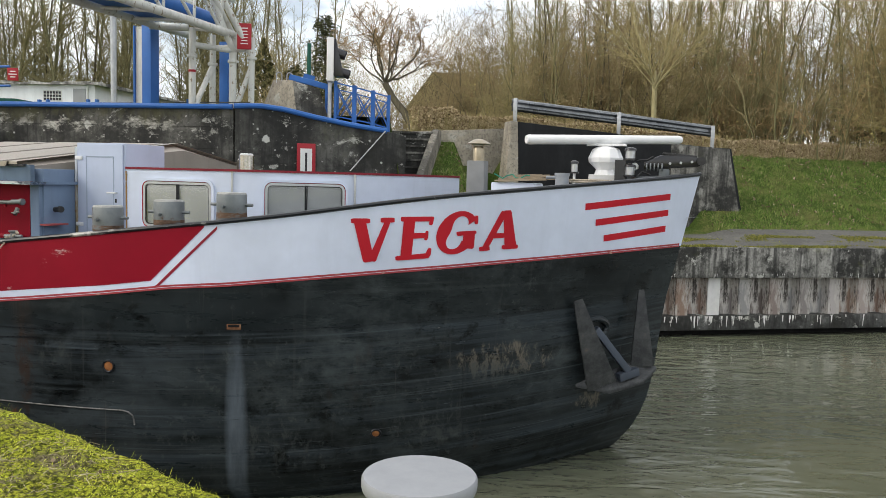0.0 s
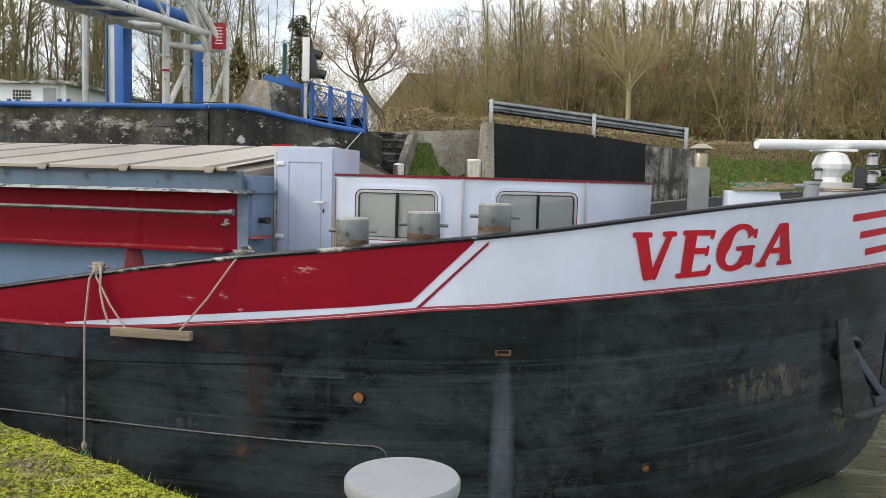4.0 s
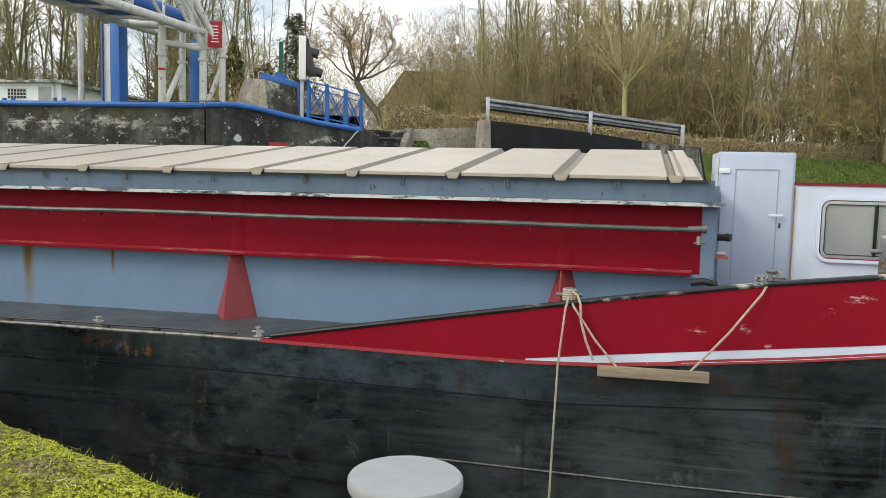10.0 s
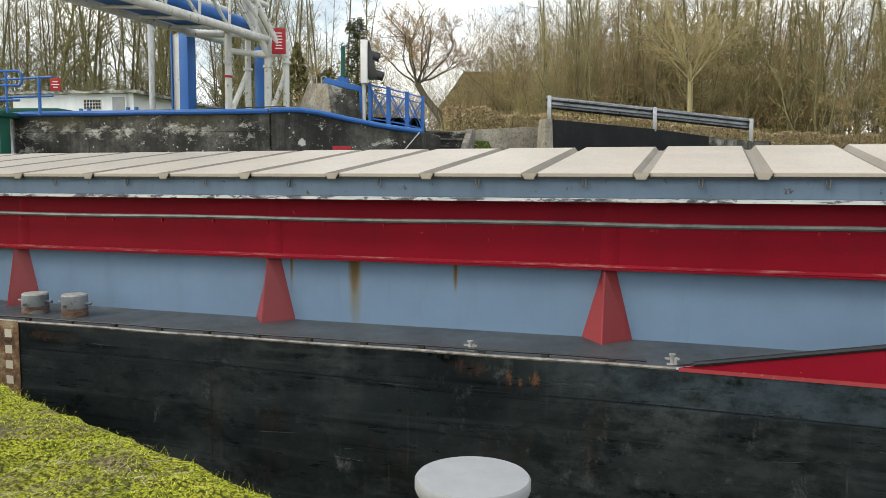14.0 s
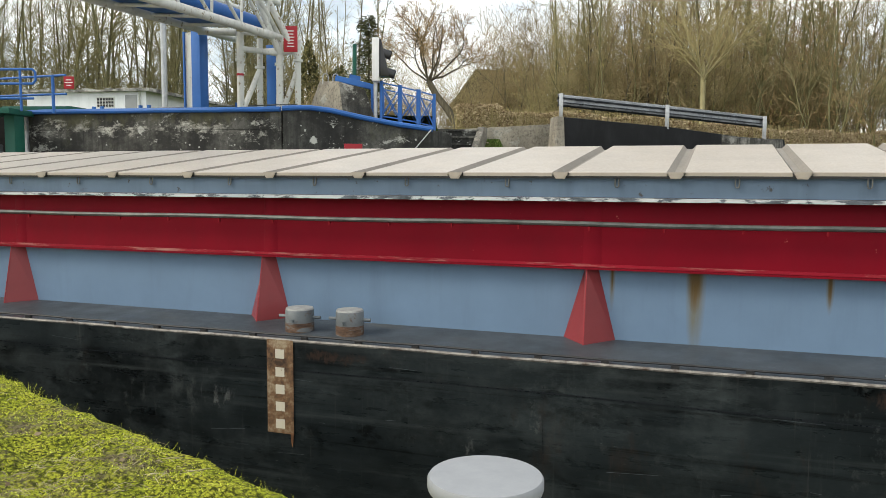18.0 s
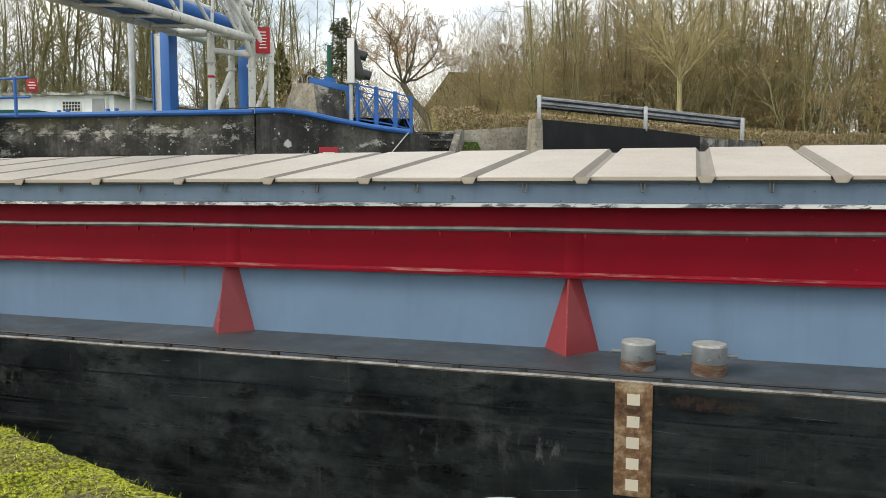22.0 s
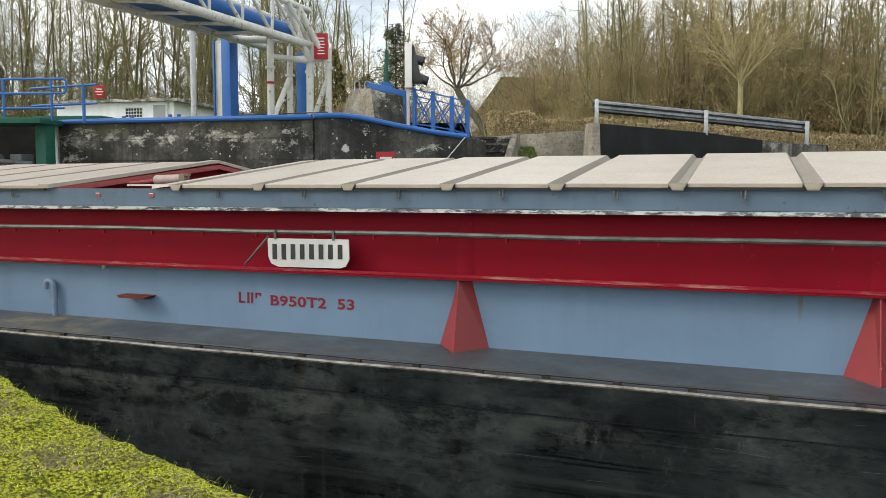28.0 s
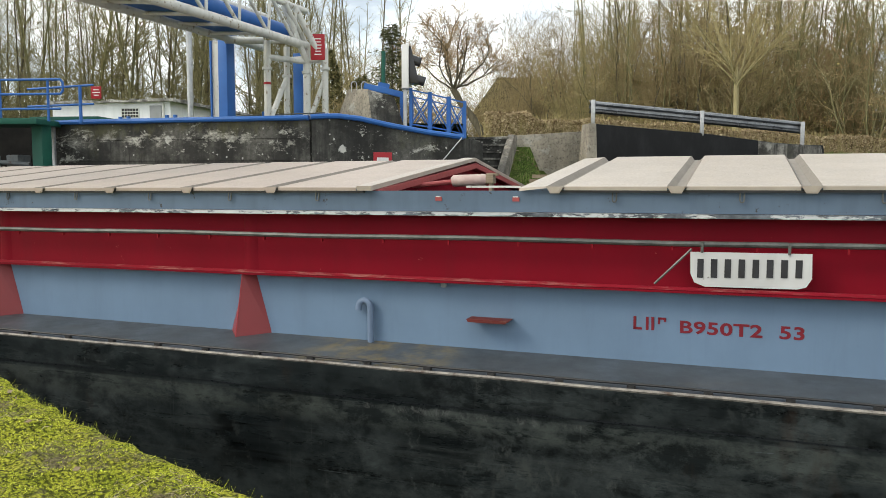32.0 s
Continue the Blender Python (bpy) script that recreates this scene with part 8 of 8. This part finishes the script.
woods = {
    "tall": [tree("bare_tree", "tall slender bare trunks with dark ivy-green bark", 30 + i, 17.0, 0.100, 4, TALL, (BARK_DARK, BARK_GREEN, BARK_DARK, BARK, BARK_DARK)[i], TWIG_DARK, 0.055, 3.0, twig_r=0.0065, group="bare trees behind the lock") for i in range(5)],
    "shrub": [tree("bare_shrub", ("bare brown many-stemmed tree of the thicket", "bare reddish many-stemmed tree of the thicket", "bare olive-yellow many-stemmed tree of the thicket")[(0, 2, 1, 0, 2, 0)[i]], 50 + i, 9.0, 0.046, 5, SHRUB, (BARK, BARK_GREEN, BARK, BARK_GREEN, BARK_GREEN, BARK)[i], (TWIG, TWIG_YELLOW, TWIG_RED, TWIG, TWIG_YELLOW, TWIG_SHADE)[i], 0.13, 1.1, twig_r=0.0092, group="thicket on the far bank") for i in range(6)],
    "front": [tree("bare_shrub", "pale olive-yellow shrub with curling twigs at the edge of the thicket", 150 + i, 6.6, 0.042, 5, CURL, BARK_GREEN, (TWIG_PALE, TWIG_OCHRE)[i % 2], 0.30, 0.9, twig_r=0.0100, group="thicket on the far bank") for i in range(4)],
    "pale": [tree("young_tree", "young bare tree with clear trunk and yellowish fan of branches", 70 + i, 4.9, 0.092, 14, FAN, BARK_GOLD, TWIG_YELLOW, 1.05, 0.08, thick_to=0, twig_r=0.0078, clear=2.0, group="young trees by the hedge") for i in range(2)],
    "broad": [tree("spreading_tree", "old leaning bare tree with crooked dark limbs", 94, 4.7, 0.19, 9, BROAD, BARK, TWIG_OCHRE, 1.10, 0.10, thick_to=1, twig_r=0.0064, clear=1.5, bend=[(0.75, 0, -0.3), (0.55, 0, 1.0), (0.05, 0, 1.8), (-0.55, 0, 2.5), (-0.95, 0, 3.2)])],
}
used = set()


def plant(kind, i, u, dist, z, size, tall=1.0):
    ob = woods[kind][i % len(woods[kind])]
    m = place(u, dist, z, rw.uniform(0, 6.28), size, tall)
    if ob.name in used:
        copy_thing(ob, m)
    else:
        used.add(ob.name)
        ob.matrix_basis = m


# tall row behind the lock, from far left to the conifers
for i in range(20):
    u = 54.5 - i * 1.5 + rw.uniform(-0.5, 0.5)
    plant("tall", i, u, rw.uniform(57, 70), 1.3, rw.uniform(0.9, 1.2))
for i in range(9):
    plant("tall", i + 2, 53 - i * 2.9 + rw.uniform(-0.5, 0.5), rw.uniform(72, 80), 1.3, rw.uniform(1.0, 1.2))
for i in range(5):
    u = 28 - i * 1.5 + rw.uniform(-0.4, 0.4)
    plant("shrub", i, u, rw.uniform(56, 62), 1.4, rw.uniform(0.60, 0.80))
# the leaning tree
woods["broad"][0].matrix_basis = place(18.9, 39, 1.4)
for k, u, dist, size in ((0, 16.4, 50, 0.72), (3, 15.3, 46, 0.82), (0, 14.4, 51, 0.95), (5, 13.4, 47, 0.92), (3, 12.5, 52, 1.05), (1, 11.6, 48, 1.0), (0, 10.6, 50, 1.1), (3, 14.0, 56, 1.0), (0, 12.0, 57, 1.15)):
    plant("shrub", k, u, dist, 1.4, size)
for i in range(2):
    plant("shrub", i * 3 + 1, 22.6 - i * 2.0, 60 + 2.3 * i, 1.4, 0.62)
# thicket on the bank, redder beyond the young tree and thin past that
for i in range(52):
    u = 15.8 - i * 0.79 + rw.uniform(-0.5, 0.5)
    if -12.0 < u < -7.0 and i % 2:
        continue
    k = min(1.0, 0.60 + 0.03 * i)
    kind_ = 2 if -6.0 < u < -2.2 and i % 3 else (0, 3, 5, 1, 0, 4, 3)[i % 7]
    plant("shrub", kind_, u, rw.uniform(34, 47), 1.3, rw.uniform(1.0, 1.55) * k)
for i in range(34):
    u = 13.8 - i * 1.02 + rw.uniform(-0.4, 0.4)
    if -11.5 < u < -7.0 and i % 4 == 1:
        continue
    plant("front", i, u, rw.uniform(32.5, 38), 1.25, rw.uniform(0.75, 1.45) * min(1.0, 0.7 + 0.02 * i))
for i in range(13):
    u = 10 - i * 2.4 + rw.uniform(-0.8, 0.8)
    plant("tall", i, u, rw.uniform(44, 54), 1.3, rw.uniform(0.62, 0.85))
# young pale trees by the hedge
plant("pale", 0, 1.35, 29.0, 1.45, 1.0)
plant("pale", 1, -15.0, 35.0, 1.15, 1.08)
# slim trunks standing clear in the thicket
for i in range(11):
    plant("tall", (1, 3, 1, 1, 4)[i % 5], 9.0 - i * 2.3 + rw.uniform(-0.6, 0.6), rw.uniform(35, 43), 1.3, rw.uniform(0.50, 0.72))

# conifers


def conifer(seed, height):
    rnd = np.random.RandomState(seed)
    ob = thing("conifer", "dark green conifer among the bare trees", "tree")
    raw("trunk", *prisms([(0, 0, 0)], [(0, 0, height)], [0.14], [0.02], 6), BARK, ob)
    V, F = [], []
    whorl = [(rnd.uniform(0.06, 0.99) ** 0.85, rnd.uniform(0, 6.28), rnd.uniform(0.4, 1.25)) for _ in range(120)]
    for f, turn, size in whorl:
        reach = ((1 - f) ** 0.62 * height * 0.36 + 0.16) * size
        for _ in range(40):
            rr = reach * rnd.uniform(0.12, 1.0)
            a = turn + rnd.normal(0, 0.34)
            c = np.array([math.cos(a) * rr, math.sin(a) * rr, height * f - rr * 0.30 + rnd.uniform(-0.26, 0.26)])
            b = a + rnd.choice([-0.8, 0.8]) + rnd.normal(0, 0.3)
            e = c + np.array([math.cos(b) * 0.26, math.sin(b) * 0.26, rnd.uniform(-0.16, 0.06)])
            w = np.array([-math.sin(b), math.cos(b), rnd.uniform(-0.8, 0.8)]) * rnd.uniform(0.02, 0.05)
            k = len(V)
            V += [c - w, c + w, e + w * 0.4, e - w * 0.4]
            F.append((k, k + 1, k + 2, k + 3))
    raw("crown", V, F, NEEDLE, ob)
    return ob


con = conifer(4, 8.6)
con.matrix_basis = place(24.4, 46, 1.4, 0.0, 0.88)
copy_thing(con, place(26.4, 52, 1.4, 1.0, 0.74))

def bush(seed, height, reach, leaves=5200, size=0.055, mat=None, label="dense dark brown-green bush beside the bare trees"):
    """A dense rounded cone of small leaves over a few stems."""
    rnd = np.random.RandomState(seed)
    ob = thing("dense_bush", label, "bush")
    raw("stem", *prisms([(0, 0, -0.2), (0.1, 0, -0.2), (-0.1, 0.1, -0.2)], [(0.2, 0, height * 0.8), (0.5, 0.2, height * 0.5), (-0.5, 0.1, height * 0.55)], [0.05, 0.04, 0.04], [0.015, 0.012, 0.012], 5), BARK, ob)
    V, F = [], []
    for i in range(leaves):
        f = rnd.uniform(0.0, 1.0)
        r = reach * (1 - f) ** 0.75 * math.sqrt(rnd.uniform(0.15, 1.0)) + 0.05
        a = rnd.uniform(0, 6.28)
        c = np.array([math.cos(a) * r, math.sin(a) * r, height * f])
        p, q = rnd.normal(0, size, 3), rnd.normal(0, size, 3)
        k = len(V)
        V += [c - p, c - q, c + p, c + q]
        F.append((k, k + 1, k + 2, k + 3))
    raw("foliage", V, F, mat or BUSH, ob)
    return ob


TILE = material("mossy_roof_tiles", lambda N: (N.color(N.mix(N.ramp(N.noise(1.2, 6, 0.7), (0.4, 0.0), (0.65, 1.0)), (0.044, 0.036, 0.025), (0.078, 0.072, 0.042))), N.bump(N.noise(4, 3, 0.5, N.at((1, 1, 4))), 0.5, 0.05)), rough=1.0, spec=0.05)
BRICK = material("dull_house_brick", lambda N: N.color(N.ramp(N.noise(2, 6), (0.3, (0.22, 0.14, 0.10)), (0.7, (0.34, 0.24, 0.18)))), rough=0.9)
BUSH = material("dull_bush_leaves", lambda N: N.color(N.ramp(N.island(), (0.0, (0.13, 0.085, 0.042)), (1.0, (0.36, 0.26, 0.14)))), rough=0.8, spec=0.2)
IVY = material("olive_ivy_leaves", lambda N: N.color(N.ramp(N.island(), (0.0, (0.050, 0.050, 0.018)), (0.6, (0.125, 0.120, 0.045)), (1.0, (0.22, 0.20, 0.09)))), rough=0.7, spec=0.25)
bush(3, 3.0, 1.3, 2600, 0.05, None, "loose brown bush with dry leaves beside the hedge").matrix_basis = place(14.0, 42, 1.3)
for sd, u, dist, h, rch in ((5, 28.6, 50, 6.8, 1.5), (6, 27.0, 53, 5.4, 1.6), (7, 25.4, 49, 4.2, 1.5), (9, 31.5, 62, 7.5, 1.3), (10, 49.5, 66, 7.0, 1.6)):
    bush(sd, h, rch, 2600, 0.062, IVY, "loose olive ivy-grown bush below the bare trees").matrix_basis = place(u, dist, 1.3)

# a house far behind the hedge, its hipped roof dark with moss
hs = thing("far_house", "distant house with a dark mossy hipped roof behind the trees", "house")
hs.matrix_basis = place(15.6, 70, 2.0, radians(15.6))
part("wall", Mesh().box(-3.3, 3.3, -2.4, 2.4, -0.3, 3.9), BRICK, hs)
rf = [(-3.7, -2.8, 3.75), (3.7, -2.8, 3.75), (3.7, 2.8, 3.75), (-3.7, 2.8, 3.75), (-1.55, 0, 7.15), (1.75, 0, 7.0)]
part("roof", Mesh().add(rf, [(3, 2, 1, 0), (0, 1, 5, 4), (1, 2, 5), (2, 3, 4, 5), (3, 0, 4)]), TILE, hs, "dark brown mossy tiles", smooth=0)
part("ridge", Mesh().tube([(-1.6, 0, 7.15), (1.8, 0, 7.0)], 0.11, 6), TILE, hs)
for x0, x1 in ((-2.4, -1.2), (-0.5, 0.6), (1.3, 2.4)):
    wn = part("window", Mesh().box(x0, x1, -2.46, -2.40, 1.6, 2.9), PLASTIC, hs, "white framed window")
    part("pane", Mesh().box(x0 + 0.09, x1 - 0.09, -2.475, -2.461, 1.69, 2.81), LENS, wn)

# dense scrub and undergrowth, too fine to count
rs = np.random.RandomState(8)


def scrub(n, u0, u1, d0, d1, z0, z1, l0, l1, spread, r):
    """Loose twigs strewn through a stretch of the wood."""
    u = np.radians(rs.uniform(u0, u1, n))
    dist = rs.uniform(d0, d1, n)
    P0 = np.stack([-np.sin(u) * dist, np.cos(u) * dist, rs.uniform(z0, z1, n)], 1)
    L = rs.uniform(l0, l1, n)
    D = rs.normal(0, spread, (n, 3))
    D[:, 2] = np.abs(D[:, 2]) + 0.55
    D /= np.linalg.norm(D, axis=1)[:, None]
    M = P0 + D * (L * 0.5)[:, None]
    D2 = D + rs.normal(0, 0.35, (n, 3))
    D2 /= np.linalg.norm(D2, axis=1)[:, None]
    E = M + D2 * (L * 0.5)[:, None]
    R = rs.uniform(r * 0.6, r, n)
    return prisms(np.concatenate([P0, M]), np.concatenate([M, E]), np.concatenate([R, R * 0.7]), np.concatenate([R * 0.7, R * 0.4]), 3)


tagged(raw("undergrowth", *scrub(8600, -6.8, 16, 36, 48, 1.2, 4.8, 0.4, 1.9, 0.7, 0.012), TWIG), "tangled brown undergrowth of the wood", "undergrowth", kind="stuff")
tagged(raw("undergrowth", *scrub(3600, -26, -11.5, 36, 48, 1.2, 4.8, 0.4, 1.9, 0.7, 0.012), TWIG), "tangled brown undergrowth of the wood", "undergrowth", kind="stuff")
tagged(raw("undergrowth", *scrub(2500, 16, 54, 56, 66, 1.2, 3.6, 0.5, 2.2, 0.5, 0.014), TWIG_DARK), "tangled undergrowth below the tall trees", "undergrowth", kind="stuff")
tagged(raw("far_wood", *scrub(4400, -6.8, 15.5, 47, 66, 1.2, 7.5, 0.8, 3.0, 0.6, 0.020), TWIG_SHADE), "distant bare woodland", "wood", kind="stuff")
tagged(raw("far_wood", *scrub(3600, 29.0, 46.0, 58, 74, 3.0, 17.0, 0.5, 1.6, 0.9, 0.013), TWIG_DARK), "fine bare twigs of the trees behind the lock", "wood", kind="stuff")
tagged(raw("far_wood", *scrub(9500, 44.0, 57.0, 56, 72, 2.5, 19.0, 0.5, 1.9, 0.9, 0.018), TWIG_DARK), "fine bare twigs of the trees behind the lock", "wood", kind="stuff")
tagged(raw("far_wood", *scrub(2600, -26, -12.0, 47, 66, 1.2, 7.5, 0.8, 3.0, 0.6, 0.020), TWIG_SHADE), "distant bare woodland", "wood", kind="stuff")
tagged(raw("far_wood", *scrub(3800, -28, 9.0, 48, 64, 5.5, 11.5, 0.6, 2.2, 0.8, 0.014), TWIG), "distant bare twigs above the thicket", "wood", kind="stuff")
tagged(raw("far_wood", *scrub(5600, 16.6, 30.0, 48, 64, 2.0, 7.6, 0.5, 1.8, 0.8, 0.012), TWIG_YELLOW), "loose pale twigs behind the lock fence", "wood", kind="stuff")
tagged(raw("far_wood", *scrub(1200, -27.0, -8.0, 46, 62, 5.0, 12.0, 0.5, 2.0, 0.7, 0.016), TWIG_SHADE), "dark bare twigs high in the wood", "wood", kind="stuff")
tagged(raw("far_wood", *scrub(5200, 7.0, 16.6, 48, 62, 4.0, 10.0, 0.5, 1.7, 0.7, 0.012), TWIG), "distant bare twigs above the hedge", "wood", kind="stuff")
tagged(raw("undergrowth", *scrub(5200, 16.5, 29.0, 46, 58, 1.0, 4.6, 0.5, 1.6, 0.8, 0.013), TWIG), "loose brown bushes behind the lock fence", "undergrowth", kind="stuff")
# last dry leaves and catkins in the thicket
n = 9000
u = np.radians(rs.uniform(-26, 16, n))
dist = rs.uniform(31.5, 42, n)
P = np.stack([-np.sin(u) * dist, np.cos(u) * dist, 1.2 + rs.gamma(2.0, 0.75, n)], 1)
keep = np.array([noise.noise(Vector((p[0] * 0.5, p[1] * 0.5, p[2] * 0.6))) > 0.12 for p in P])
P = P[keep]
n = len(P)
A, B = rs.normal(0, 0.022, (n, 3)), rs.normal(0, 0.022, (n, 3))
V = np.stack([P - A, P - B, P + A, P + B], 1).reshape(-1, 3)
tagged(raw("dry_leaves", V, np.arange(n * 4).reshape(n, 4), CATKIN), "sparse yellowish leaves in the thicket", "leaves", kind="stuff")

# clipped beech hedge along the top of the bank
hd = thing("beech_hedge", "long clipped beech hedge with dry brown leaves", "hedge")
H0, HD = np.array([2.2, 30.6]), np.array([0.860, 0.510])


def hedge_base(q):
    return np.interp(q, [-14, -6, 0, 6, 16, 40], [1.62, 1.42, 1.06, 1.0, 1.0, 1.0])


n = 95000
q = rs.uniform(-12.0, 22, n)
w = np.where(rs.rand(n) < 0.75, -0.30 + rs.normal(0, 0.05, n), rs.uniform(-0.32, 0.32, n))
hz = np.where(rs.rand(n) < 0.25, 1.0, rs.uniform(0, 1, n))
tall = np.interp(q, [-12.0, -10.6, -10.5, 22], [0.64, 0.66, 0.54, 0.60]) + 0.05 * np.sin(q * 2.1) + 0.03 * np.sin(q * 5.7)
z = hedge_base(q) + hz * tall + rs.normal(0, 0.02, n)
P = np.stack([H0[0] + HD[0] * q - HD[1] * w, H0[1] + HD[1] * q + HD[0] * w, z], 1)
A, B = (rs.normal(0, 0.019, (n, 1)) * np.array([[HD[0], HD[1], 0]]) + rs.normal(0, 0.019, (n, 1)) * np.array([[0.2 * HD[1], -0.2 * HD[0], 1.0]]) + rs.normal(0, 0.007, (n, 3)) for _ in range(2))
V = np.stack([P - A, P - B, P + A, P + B], 1).reshape(-1, 3)
raw("leaves", V, np.arange(n * 4).reshape(n, 4), HEDGE, hd)
n = 6500
q = rs.uniform(-12.0, 22, n)
w = rs.uniform(-0.40, 0.3, n)
b = hedge_base(q)
P0 = np.stack([H0[0] + HD[0] * q - HD[1] * w, H0[1] + HD[1] * q + HD[0] * w, b - 0.1], 1)
P1 = P0 + np.stack([rs.normal(0, 0.1, n), rs.normal(0, 0.1, n), rs.uniform(0.45, 0.85, n)], 1)
raw("stem_thicket", *prisms(P0, P1, np.full(n, 0.009), np.full(n, 0.004), 3), TWIG_YELLOW, hd)
# plain dark sheet inside the leaves, standing in for the hedge's inner shade
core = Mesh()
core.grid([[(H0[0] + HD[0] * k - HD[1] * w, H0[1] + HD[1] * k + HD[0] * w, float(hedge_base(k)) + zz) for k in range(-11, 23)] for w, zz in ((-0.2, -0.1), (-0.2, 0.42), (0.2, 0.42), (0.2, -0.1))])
part("inner_shade", core, HEDGE_SHADE, hd)

# blades of grass on the bank
n = 110000
s = rs.uniform(2.6, 17, n)
d = rs.uniform(2.7, 8.6, n)
P = np.array([far(a, b_, ground_z(a, b_) - 0.01) for a, b_ in zip(s, d)])
n2 = 9000
s2, d2 = rs.uniform(-6.4, -4.6, n2), rs.uniform(2.2, 5.4, n2)
P = np.concatenate([P, np.array([far(a, b_, ground_z(a, b_) - 0.01) for a, b_ in zip(s2, d2)])])
n = len(P)
a = rs.uniform(0, 6.28, n)
w = np.stack([np.cos(a), np.sin(a), np.zeros(n)], 1) * rs.uniform(0.006, 0.014, n)[:, None]
lush = np.array([0.5 + 1.5 * max(0.0, 0.35 + noise.noise(Vector((p[0] * 2.3, p[1] * 2.3, 4))) + 0.6 * noise.noise(Vector((p[0] * 6, p[1] * 6, 9)))) for p in P])
tip = P + np.stack([rs.normal(0, 0.03, n), rs.normal(0, 0.03, n), rs.uniform(0.02, 0.09, n) * lush], 1)
V = np.stack([P - w, P + w, tip], 1).reshape(-1, 3)
tagged(raw("bank_grass", V, np.arange(n * 3).reshape(n, 3), GRASS_BLADE), "short winter grass on the bank", "grass", kind="stuff")

# leaf litter blown over the bank
n = 2400
s, d = rs.uniform(-6.2, 17, n), 2.7 + 6.0 * rs.rand(n) ** 0.8
keep = ((s > 2.6) | ((s < -3.3) & (d < 5.2))) & np.array([noise.noise(Vector((a * 0.8, b_ * 0.8, 14))) > -0.12 for a, b_ in zip(s, d)])
s, d = s[keep], d[keep]
P = np.array([far(a, b_, ground_z(a, b_) + 0.045) for a, b_ in zip(s, d)])
n = len(P)
A, B = rs.normal(0, 0.024, (n, 3)), rs.normal(0, 0.024, (n, 3))
V = np.stack([P - A, P - B, P + A, P + B], 1).reshape(-1, 3)
tagged(raw("leaf_litter", V, np.arange(n * 4).reshape(n, 4), LITTER), "brown leaf litter lying on the bank grass", "leaves", kind="stuff")

# moss and grass tufts along the far quay's edge
n = 52000
s = rs.uniform(-1, 17, n)
d = np.where(rs.rand(n) < 0.5, np.abs(rs.normal(0, 0.14, n)) - 0.04, rs.normal(1.35, 0.22, n))
keep = np.array([noise.noise(Vector((a * 0.9, b_ * 1.5, 3))) > (-0.1 if b_ < 0.6 else 0.0) for a, b_ in zip(s, d)])
s, d = s[keep], d[keep]
P = np.array([far(a, b_, (ground_z(a, b_) + 0.015) if b_ > 0.0 else -1.50) for a, b_ in zip(s, d)])
n = len(P)
a = rs.uniform(0, 6.28, n)
w = np.stack([np.cos(a), np.sin(a), np.zeros(n)], 1) * rs.uniform(0.008, 0.02, n)[:, None]
tip = P + np.stack([rs.normal(0, 0.02, n), rs.normal(0, 0.02, n), rs.uniform(0.01, 0.05, n)], 1)
V = np.stack([P - w, P + w, tip], 1).reshape(-1, 3)
FAR_MOSS = material("dull_quay_moss", lambda N: N.color(N.ramp(N.island(), (0.0, (0.07, 0.08, 0.02)), (0.5, (0.17, 0.175, 0.04)), (1.0, (0.32, 0.31, 0.09)))), rough=0.95, spec=0.1)
tagged(raw("quay_moss", V, np.arange(n * 3).reshape(n, 3), FAR_MOSS), "yellow-green moss on the far quay strip", "moss", kind="stuff")


def motions():
    """The barge glides out of the lock to the right."""
    walk(barge, [(t, pose(x, y, 0, 0, 0, h)) for t, x, y, h in SAIL])


motions()
